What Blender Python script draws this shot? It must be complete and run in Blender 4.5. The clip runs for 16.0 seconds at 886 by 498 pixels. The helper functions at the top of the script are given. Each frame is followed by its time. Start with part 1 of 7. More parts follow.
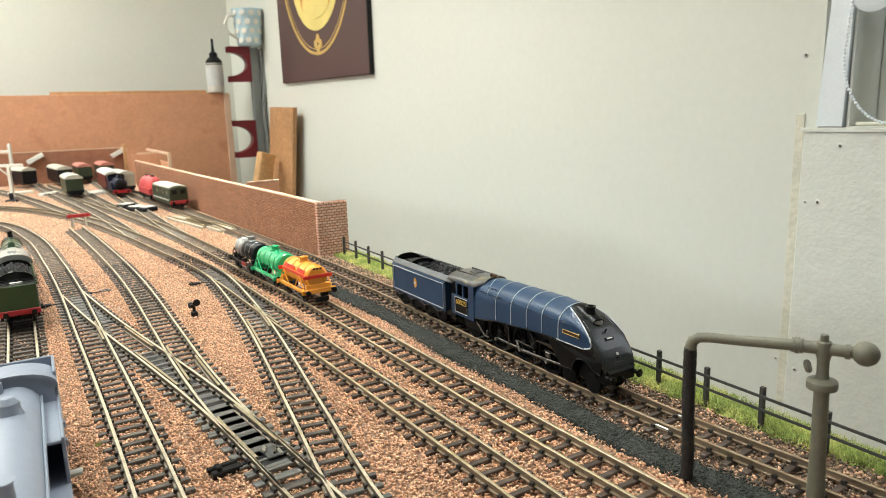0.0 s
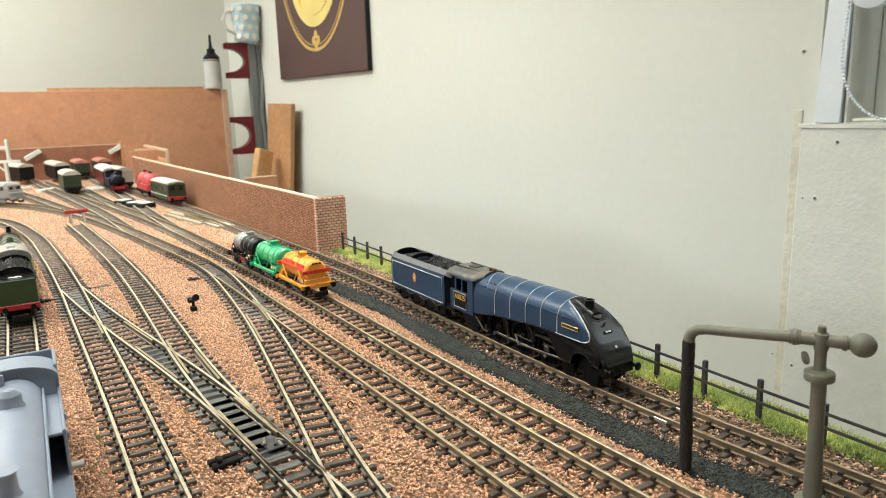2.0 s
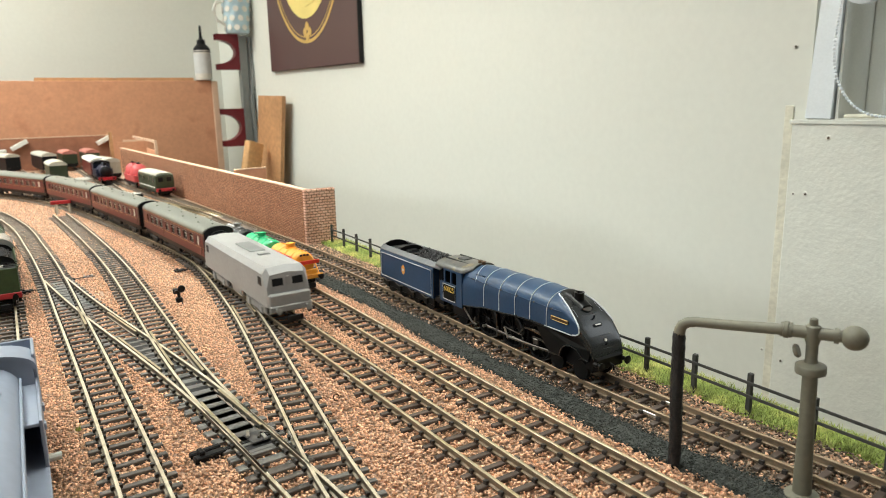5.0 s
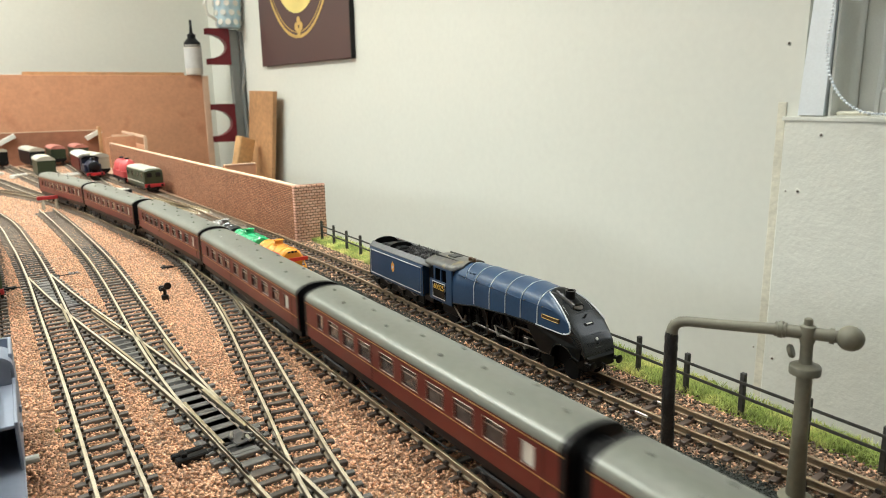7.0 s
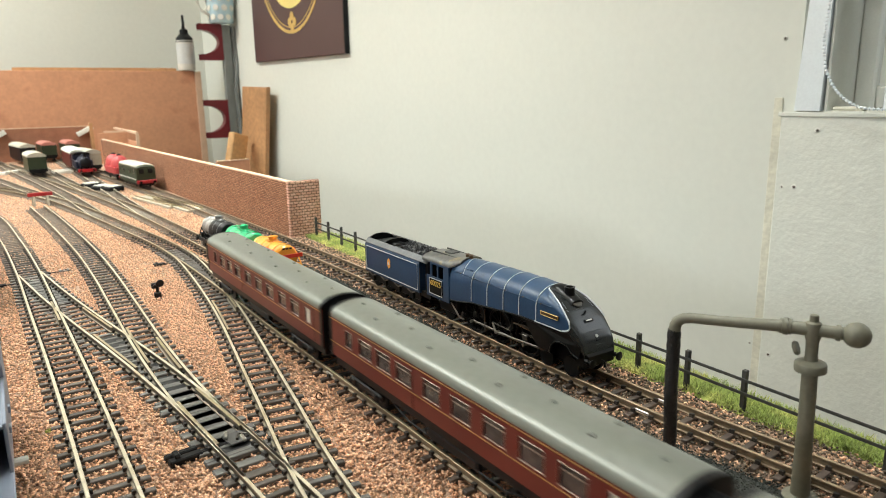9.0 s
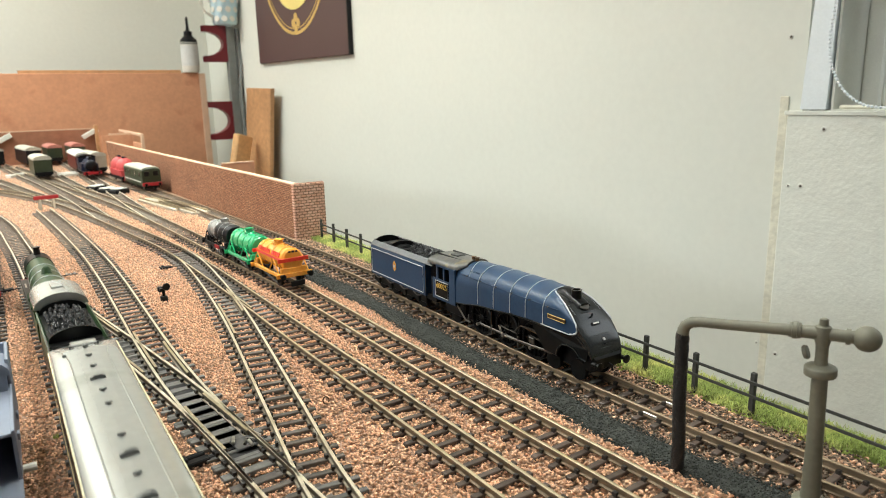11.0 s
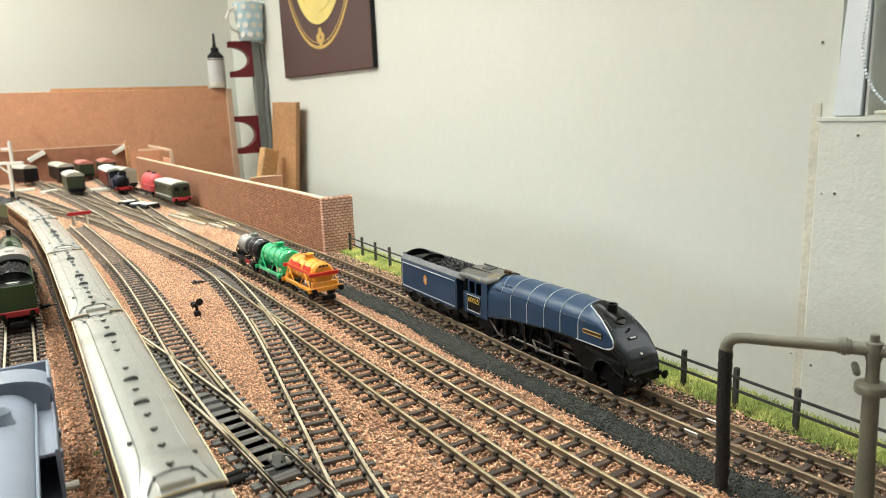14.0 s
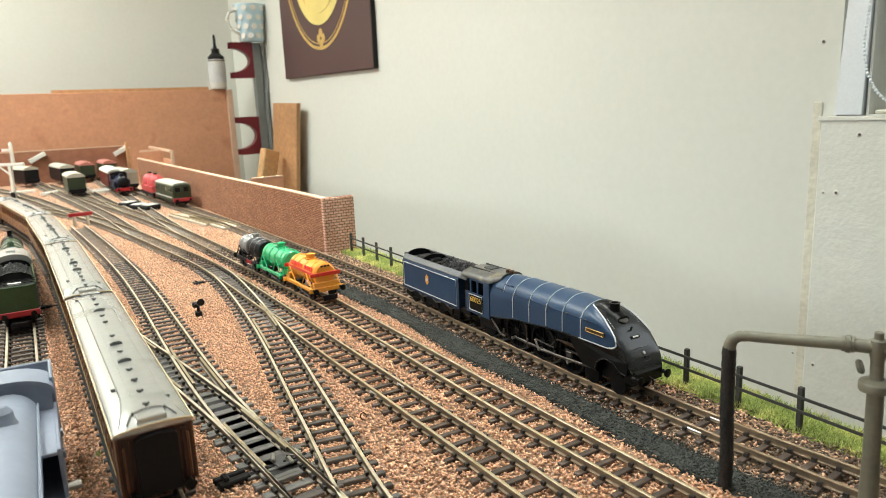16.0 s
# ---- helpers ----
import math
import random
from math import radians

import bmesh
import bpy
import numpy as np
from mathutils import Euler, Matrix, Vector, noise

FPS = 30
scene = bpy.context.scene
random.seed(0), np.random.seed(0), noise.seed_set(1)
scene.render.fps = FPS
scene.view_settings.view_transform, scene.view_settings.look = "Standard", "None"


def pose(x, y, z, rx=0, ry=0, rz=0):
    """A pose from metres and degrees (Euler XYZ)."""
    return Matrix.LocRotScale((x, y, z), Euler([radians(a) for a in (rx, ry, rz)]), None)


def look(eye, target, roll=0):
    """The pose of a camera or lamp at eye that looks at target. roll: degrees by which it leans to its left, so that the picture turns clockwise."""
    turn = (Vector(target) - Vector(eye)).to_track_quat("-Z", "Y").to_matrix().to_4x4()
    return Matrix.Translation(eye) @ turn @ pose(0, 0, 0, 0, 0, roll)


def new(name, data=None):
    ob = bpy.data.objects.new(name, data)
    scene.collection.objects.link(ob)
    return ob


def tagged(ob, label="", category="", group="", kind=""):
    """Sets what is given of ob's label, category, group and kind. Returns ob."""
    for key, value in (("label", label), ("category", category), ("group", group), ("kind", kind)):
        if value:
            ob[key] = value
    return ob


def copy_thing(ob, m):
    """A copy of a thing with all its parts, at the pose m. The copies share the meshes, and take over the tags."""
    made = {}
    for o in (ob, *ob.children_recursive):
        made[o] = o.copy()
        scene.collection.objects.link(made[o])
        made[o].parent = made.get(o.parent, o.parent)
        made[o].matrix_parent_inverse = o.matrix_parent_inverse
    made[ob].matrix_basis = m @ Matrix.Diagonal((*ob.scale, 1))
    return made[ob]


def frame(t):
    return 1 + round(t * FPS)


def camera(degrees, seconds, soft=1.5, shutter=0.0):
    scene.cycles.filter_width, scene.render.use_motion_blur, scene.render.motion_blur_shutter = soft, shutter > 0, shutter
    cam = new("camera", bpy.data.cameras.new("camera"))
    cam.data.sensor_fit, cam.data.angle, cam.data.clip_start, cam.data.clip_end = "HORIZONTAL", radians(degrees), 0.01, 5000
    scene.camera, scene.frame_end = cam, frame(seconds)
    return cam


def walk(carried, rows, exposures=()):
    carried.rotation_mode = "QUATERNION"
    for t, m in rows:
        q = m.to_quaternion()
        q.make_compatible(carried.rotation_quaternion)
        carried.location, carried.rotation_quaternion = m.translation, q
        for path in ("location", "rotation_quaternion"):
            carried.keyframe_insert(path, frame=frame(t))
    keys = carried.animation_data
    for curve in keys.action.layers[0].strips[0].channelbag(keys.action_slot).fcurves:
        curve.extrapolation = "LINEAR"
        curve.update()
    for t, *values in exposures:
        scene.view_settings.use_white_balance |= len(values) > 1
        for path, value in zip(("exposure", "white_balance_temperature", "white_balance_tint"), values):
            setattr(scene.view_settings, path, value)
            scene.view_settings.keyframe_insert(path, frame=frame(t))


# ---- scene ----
cam = camera(65.84, 16.0, 0.6, 0.3)
cam.data.dof.use_dof, cam.data.dof.focus_distance, cam.data.dof.aperture_fstop = True, 0.41, 21.0
PATH = [
    (0, (-0.0000, -0.0000, 0.1652), (0.5039, 0.8399, -0.0362), -1.75),
    (0.5, (0.0002, -0.0018, 0.1653), (0.5063, 0.8365, -0.0375), -1.72),
    (1, (-0.0010, -0.0036, 0.1646), (0.5056, 0.8341, -0.0396), -1.48),
    (1.5, (-0.0018, -0.0026, 0.1629), (0.5041, 0.8353, -0.0420), -1.49),
    (2, (-0.0018, -0.0009, 0.1636), (0.5045, 0.8367, -0.0418), -1.70),
    (2.5, (-0.0025, -0.0009, 0.1643), (0.5041, 0.8363, -0.0417), -1.73),
    (3, (-0.0027, -0.0007, 0.1633), (0.5049, 0.8356, -0.0437), -1.59),
    (3.5, (0.0012, 0.0026, 0.1620), (0.5120, 0.8365, -0.0472), -1.56),
    (4, (0.0013, 0.0019, 0.1611), (0.5141, 0.8340, -0.0498), -1.37),
    (6.5, (0.0060, 0.0057, 0.1594), (0.5275, 0.8314, -0.0559), -1.03),
    (7, (0.0074, 0.0071, 0.1590), (0.5316, 0.8304, -0.0587), -0.92),
    (7.5, (0.0071, 0.0085, 0.1575), (0.5334, 0.8298, -0.0626), -0.68),
    (8, (0.0096, 0.0110, 0.1571), (0.5379, 0.8306, -0.0648), -0.71),
    (8.5, (0.0091, 0.0109, 0.1573), (0.5382, 0.8298, -0.0651), -0.79),
    (9, (0.0087, 0.0128, 0.1575), (0.5397, 0.8304, -0.0651), -0.91),
    (9.2, (0.0097, 0.0132, 0.1580), (0.5385, 0.8319, -0.0656), -1.09),
    (11.3, (0.0080, 0.0143, 0.1601), (0.5317, 0.8365, -0.0629), -1.39),
    (11.5, (0.0060, 0.0123, 0.1606), (0.5137, 0.8460, -0.0567), -1.89),
    (12, (0.0032, 0.0150, 0.1608), (0.5005, 0.8564, -0.0511), -2.00),
    (12.5, (0.0036, 0.0188, 0.1607), (0.5019, 0.8597, -0.0505), -1.97),
    (13, (0.0030, 0.0178, 0.1604), (0.5018, 0.8587, -0.0496), -2.05),
    (13.5, (0.0032, 0.0183, 0.1609), (0.5025, 0.8590, -0.0487), -1.92),
    (14, (0.0049, 0.0189, 0.1621), (0.5036, 0.8603, -0.0462), -2.25),
    (14.5, (0.0046, 0.0192, 0.1611), (0.5029, 0.8610, -0.0466), -2.25),
    (15, (0.0036, 0.0186, 0.1601), (0.5009, 0.8611, -0.0472), -2.18),
    (15.5, (0.0033, 0.0199, 0.1607), (0.5012, 0.8620, -0.0465), -2.32),
    (16, (0.0043, 0.0196, 0.1611), (0.5025, 0.8616, -0.0459), -2.37),
]
walk(cam, [(t, look(eye, target, roll)) for t, eye, target, roll in PATH])

# ---- world and light ----
world = bpy.data.worlds.new("room_air")
scene.world = world
world.use_nodes = True
world.node_tree.nodes["Background"].inputs[0].default_value = (0.9, 0.93, 1.0, 1)
world.node_tree.nodes["Background"].inputs[1].default_value = 0.006
scene.view_settings.exposure = 0.0


# Unseen area light at ceiling height, added without a fixture.
def overhead_light(x, y, sx, sy, watts, colour, spread=140):
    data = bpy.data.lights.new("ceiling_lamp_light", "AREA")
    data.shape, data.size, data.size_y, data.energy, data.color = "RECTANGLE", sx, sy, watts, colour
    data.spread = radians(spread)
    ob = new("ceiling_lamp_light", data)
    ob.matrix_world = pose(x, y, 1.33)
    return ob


# added lights: the first set by the shadow side, the rest lift walls and yard
overhead_light(0.36, 0.85, 0.16, 1.2, 5.4, (0.965, 1.0, 0.93), 66)
overhead_light(-0.3, 1.0, 0.3, 1.9, 9.5, (0.965, 1.0, 0.93))
overhead_light(-0.4, -2.3, 0.3, 1.5, 7, (0.965, 1.0, 0.93))
overhead_light(-0.58, 1.74, 0.3, 1.2, 28, (0.965, 1.0, 0.93))
# daylight through the window in the west wall
day = bpy.data.lights.new("west_window_light", "AREA")
day.shape, day.size, day.size_y, day.energy, day.color = "RECTANGLE", 1.7, 0.3, 30, (0.93, 0.98, 1.0)
new("west_window_light", day).matrix_world = look((-3.46, 0.6, 0.95), (0.85, 0.6, -0.1))

# and a little through the window in the east wall
sky = bpy.data.lights.new("east_window_light", "AREA")
sky.shape, sky.size, sky.size_y, sky.energy, sky.color = "RECTANGLE", 0.4, 0.6, 1.6, (0.86, 0.94, 1.0)
new("east_window_light", sky).matrix_world = look((0.955, 0.02, 0.5), (0.7, 0.4, 0.4))

# ---- materials ----


def material(name, colour, rough=0.6, metal=0.0, vary=0.12, scale=60.0, bump=0.0, fine=400.0, second=None, spot=0.0, coat=0.0, island=0.0, objects=0.0, sheen=0.5):
    """A surface with broad and fine variation; second: a colour that stains it by the share spot."""
    m = bpy.data.materials.new(name)
    m.use_nodes = True
    nt = m.node_tree
    n, link = nt.nodes, nt.links.new
    bsdf = n["Principled BSDF"]
    bsdf.inputs["Roughness"].default_value, bsdf.inputs["Metallic"].default_value = rough, metal
    bsdf.inputs["Coat Weight"].default_value = coat
    bsdf.inputs["Specular IOR Level"].default_value = sheen
    bsdf.inputs["Coat Roughness"].default_value = 0.15
    at = n.new("ShaderNodeTexCoord").outputs["Object"]
    big, small = n.new("ShaderNodeTexNoise"), n.new("ShaderNodeTexNoise")
    big.inputs["Scale"].default_value, small.inputs["Scale"].default_value = scale, fine
    big.inputs["Detail"].default_value = small.inputs["Detail"].default_value = 4
    link(at, big.inputs["Vector"]), link(at, small.inputs["Vector"])
    add = n.new("ShaderNodeMath")
    add.operation = "ADD"
    link(big.outputs["Fac"], add.inputs[0]), link(small.outputs["Fac"], add.inputs[1])
    level = n.new("ShaderNodeMapRange")
    level.inputs["From Min"].default_value, level.inputs["From Max"].default_value = 0.7, 1.3
    level.inputs["To Min"].default_value, level.inputs["To Max"].default_value = 1 - vary, 1 + vary
    link(add.outputs[0], level.inputs["Value"])
    value = level.outputs[0]
    for kind, amount in (("ShaderNodeNewGeometry", island), ("ShaderNodeObjectInfo", objects)):
        if amount:
            info, span, times = n.new(kind), n.new("ShaderNodeMapRange"), n.new("ShaderNodeMath")
            span.inputs["To Min"].default_value, span.inputs["To Max"].default_value = 1 - amount, 1 + amount
            times.operation = "MULTIPLY"
            link(info.outputs["Random Per Island" if island and kind.endswith("Geometry") else "Random"], span.inputs["Value"])
            link(value, times.inputs[0]), link(span.outputs[0], times.inputs[1])
            value = times.outputs[0]
    tone = n.new("ShaderNodeMix")
    tone.data_type = "RGBA"
    tone.inputs[6].default_value = (*colour, 1)
    tone.inputs[7].default_value = (*(second or colour), 1)
    if second:
        edge = n.new("ShaderNodeMapRange")
        edge.inputs["From Min"].default_value, edge.inputs["From Max"].default_value = 0.62 - spot * 0.3, 0.68 - spot * 0.1
        link(big.outputs["Fac"], edge.inputs["Value"]), link(edge.outputs[0], tone.inputs[0])
    else:
        tone.inputs[0].default_value = 0
    scaled = n.new("ShaderNodeVectorMath")
    scaled.operation = "SCALE"
    link(tone.outputs[2], scaled.inputs[0]), link(value, scaled.inputs["Scale"])
    link(scaled.outputs[0], bsdf.inputs["Base Color"])
    if bump:
        relief = n.new("ShaderNodeBump")
        relief.inputs["Strength"].default_value, relief.inputs["Distance"].default_value = 1.0, bump
        link(add.outputs[0], relief.inputs["Height"]), link(relief.outputs[0], bsdf.inputs["Normal"])
    return m


M = {}
M["wall"] = material("cream_wall_paint", (0.70, 0.712, 0.648), 0.75, vary=0.025, scale=3, fine=90, bump=0.00012)
M["panel"] = material("cream_textured_board", (0.72, 0.73, 0.665), 0.7, vary=0.04, scale=60, fine=230, bump=0.0006)
M["filler"] = material("old_filler", (0.68, 0.66, 0.55), 0.8, vary=0.15, scale=20, fine=150, bump=0.001)
M["ceiling"] = material("ceiling_white", (0.85, 0.84, 0.8), 0.8, vary=0.03, scale=4)
M["floor"] = material("room_carpet", (0.22, 0.2, 0.18), 0.9, vary=0.2, scale=30)
M["ground"] = material("ballast_bed", (0.45, 0.3, 0.215), 0.9, vary=0.35, scale=90, fine=700, bump=0.0012, second=(0.36, 0.25, 0.17), spot=0.3)
M["ballast"] = material("granite_chips", (0.72, 0.435, 0.28), 0.85, vary=0.14, scale=22, fine=900, island=0.45)
M["dark_ballast"] = material("brown_chips", (0.17, 0.125, 0.088), 0.85, vary=0.15, scale=60, fine=900, island=0.6)
M["cinder"] = material("black_cinder", (0.042, 0.046, 0.04), 0.9, vary=0.3, scale=120, fine=900, bump=0.0008, island=0.5)
M["grass"] = material("grass_fibre", (0.26, 0.33, 0.07), 0.8, vary=0.3, scale=40, fine=300, second=(0.45, 0.44, 0.13), spot=0.5, island=0.5)
M["sleeper"] = material("sleeper_plastic", (0.105, 0.092, 0.082), 0.36, vary=0.25, scale=80, objects=0.25)
# paler tan, for the joined sleepers beyond y 0.85
M["sleeper_tan"] = material("tan_sleeper", (0.22, 0.185, 0.15), 0.6, vary=0.25, scale=60, fine=300)
M["chair"] = material("brown_chair_plastic", (0.03, 0.025, 0.021), 0.45, vary=0.2, scale=80)
M["sleeper_brown"] = material("brown_sleeper_plastic", (0.085, 0.062, 0.05), 0.36, vary=0.25, scale=80, objects=0.25)
M["gap_black"] = material("black_gap_sheet", (0.010, 0.010, 0.011), 0.45, vary=0.2, scale=80)
# black turnout plastic lifted to grey, its glossy reflection put into the colour
M["sleeper_grey_sheen"] = material("turnout_sleeper_sheen", (0.15, 0.147, 0.14), 0.28, vary=0.2, scale=80, objects=0.2)
M["rail"] = material("brassy_weathered_rail", (0.5, 0.42, 0.28), 0.4, 0.75, vary=0.2, scale=50, fine=300, second=(0.4, 0.34, 0.2), spot=0.25)
M["rail_dull"] = material("dull_brown_rail", (0.33, 0.25, 0.16), 0.45, 0.6, vary=0.2, scale=50, fine=300, second=(0.2, 0.13, 0.075), spot=0.35)
M["rail_side"] = material("brown_rail_web", (0.21, 0.155, 0.1), 0.5, 0.3, vary=0.25, scale=50, fine=300)
M["rail_side_clean"] = material("tarnished_rail_web", (0.16, 0.13, 0.09), 0.45, 0.4, vary=0.25, scale=50, fine=300)
M["rail_bright"] = material("clean_nickel_silver_rail", (0.68, 0.61, 0.47), 0.4, 0.5, vary=0.15, scale=50, fine=300, second=(0.5, 0.43, 0.29), spot=0.25)
M["dull_steel"] = material("dull_dark_steel", (0.1, 0.092, 0.08), 0.4, 0.6, vary=0.2)
M["dull_plastic"] = material("dull_grey_plastic", (0.07, 0.07, 0.07), 0.3, vary=0.2, scale=80)
M["black"] = material("black_plastic", (0.008, 0.008, 0.009), 0.42, vary=0.2, scale=80, sheen=0.22)
M["mdf"] = material("orange_hardboard", (0.6, 0.305, 0.175), 0.7, vary=0.1, scale=14, fine=120, second=(0.5, 0.235, 0.13), spot=0.2)
M["mdf_edge"] = material("pale_board_edge", (0.66, 0.46, 0.32), 0.7, vary=0.1, scale=40)

# ---- building helpers ----


def part(name, bm, mat, parent=None, label=""):
    """One mesh object, under its thing or part when one is given."""
    if isinstance(bm, bmesh.types.BMesh):
        mesh = bpy.data.meshes.new(name)
        bm.to_mesh(mesh)
        bm.free()
    else:
        mesh = bm
    if mat is not None and not mesh.materials:
        for m in mat if isinstance(mat, (list, tuple)) else [mat]:
            mesh.materials.append(m)
    ob = new(name, mesh)
    ob.parent = parent
    if label:
        ob["label"] = label
    return ob


def thing(name, label, category, m=None, group="", kind=""):
    ob = new(name)
    ob.empty_display_size = 0.02
    ob.matrix_basis = m or Matrix()
    return tagged(ob, label, category, group, kind)


def block(x0, y0, z0, x1, y1, z1, bevel=0.0, bm=None, turn=None, segments=1):
    """A box between two corners, with rounded edges, added to bm."""
    bm = bm or bmesh.new()
    made = bmesh.ops.create_cube(bm, size=1)["verts"]
    size = Vector((x1 - x0, y1 - y0, z1 - z0))
    for v in made:
        v.co = Vector((v.co.x * size.x, v.co.y * size.y, v.co.z * size.z))
    if bevel:
        edges = {e for v in made for e in v.link_edges}
        made = bmesh.ops.bevel(bm, geom=list(edges), offset=min(bevel, min(size) * 0.45), segments=segments, affect="EDGES")["verts"]
        made = list({v for v in made})
    mid = Vector(((x0 + x1) / 2, (y0 + y1) / 2, (z0 + z1) / 2))
    bmesh.ops.transform(bm, matrix=Matrix.Translation(mid) @ (turn or Matrix()), verts=made)
    return bm


def rod(a, b, r, bm=None, n=10, r2=None):
    """A round bar from a to b."""
    bm = bm or bmesh.new()
    a, b = Vector(a), Vector(b)
    made = bmesh.ops.create_cone(bm, cap_ends=True, segments=n, radius1=r, radius2=r if r2 is None else r2, depth=(b - a).length)["verts"]
    turn = (b - a).to_track_quat("Z", "Y").to_matrix().to_4x4()
    bmesh.ops.transform(bm, matrix=Matrix.Translation((a + b) / 2) @ turn, verts=made)
    return bm


def tube(points, r, bm=None, n=8):
    """A round bar along points, with ends closed."""
    bm = bm or bmesh.new()
    rings = []
    pts = [Vector(p) for p in points]
    for i, p in enumerate(pts):
        d = (pts[min(i + 1, len(pts) - 1)] - pts[max(i - 1, 0)]).normalized()
        q = d.to_track_quat("Z", "Y")
        rad = r[i] if isinstance(r, (list, tuple)) else r
        rings.append([bm.verts.new(p + q @ Vector((rad * math.cos(k * math.tau / n), rad * math.sin(k * math.tau / n), 0))) for k in range(n)])
    for one, two in zip(rings, rings[1:]):
        for k in range(n):
            bm.faces.new((one[k], one[(k + 1) % n], two[(k + 1) % n], two[k]))
    bm.faces.new(rings[0][::-1]), bm.faces.new(rings[-1])
    return bm


def lathe(profile, n=20, bm=None, m=None):
    """Turns (radius, height) pairs round the z axis."""
    bm = bm or bmesh.new()
    rings = []
    for r, z in profile:
        ring = [bm.verts.new((max(r, 1e-5) * math.cos(k * math.tau / n), max(r, 1e-5) * math.sin(k * math.tau / n), z)) for k in range(n)]
        rings.append(ring)
    for one, two in zip(rings, rings[1:]):
        for k in range(n):
            bm.faces.new((one[k], one[(k + 1) % n], two[(k + 1) % n], two[k]))
    bm.faces.new(rings[0][::-1]), bm.faces.new(rings[-1])
    if m is not None:
        bmesh.ops.transform(bm, matrix=m, verts=[v for ring in rings for v in ring])
    return bm


def loft(sections, bm=None, cap=True):
    """Skins a row of closed outlines with equal counts of points."""
    bm = bm or bmesh.new()
    rings = [[bm.verts.new(p) for p in s] for s in sections]
    n = len(rings[0])
    for one, two in zip(rings, rings[1:]):
        for k in range(n):
            bm.faces.new((one[k], one[(k + 1) % n], two[(k + 1) % n], two[k]))
    if cap:
        bm.faces.new(rings[0][::-1]), bm.faces.new(rings[-1])
    bmesh.ops.recalc_face_normals(bm, faces=bm.faces)
    return bm


def smooth(ob, angle=35):
    for p in ob.data.polygons:
        p.use_smooth = True
    ob.data.set_sharp_from_angle(angle=radians(angle))
    return ob


# ---- lines of the tracks: centre lines, near end first ----


def line(points, step=0.004):
    """A smooth curve through points, as evenly spaced rows x, y with the arc length."""
    p = np.array(points, float)
    p = np.vstack([2 * p[0] - p[1], p, 2 * p[-1] - p[-2]])
    out = []
    for i in range(1, len(p) - 2):
        u = np.linspace(0, 1, 60, endpoint=False)[:, None]
        t1, t2 = (p[i + 1] - p[i - 1]), (p[i + 2] - p[i])
        span = np.linalg.norm(p[i + 1] - p[i])
        t1 = t1 / np.linalg.norm(t1) * span
        t2 = t2 / np.linalg.norm(t2) * span
        out.append((2 * u**3 - 3 * u**2 + 1) * p[i] + (u**3 - 2 * u**2 + u) * t1 + (3 * u**2 - 2 * u**3) * p[i + 1] + (u**3 - u**2) * t2)
    q = np.vstack(out + [p[-2:-1]])
    s = np.r_[0, np.cumsum(np.linalg.norm(np.diff(q, axis=0), axis=1))]
    at = np.arange(0, s[-1], step)
    return np.c_[np.interp(at, s, q[:, 0]), np.interp(at, s, q[:, 1]), at]


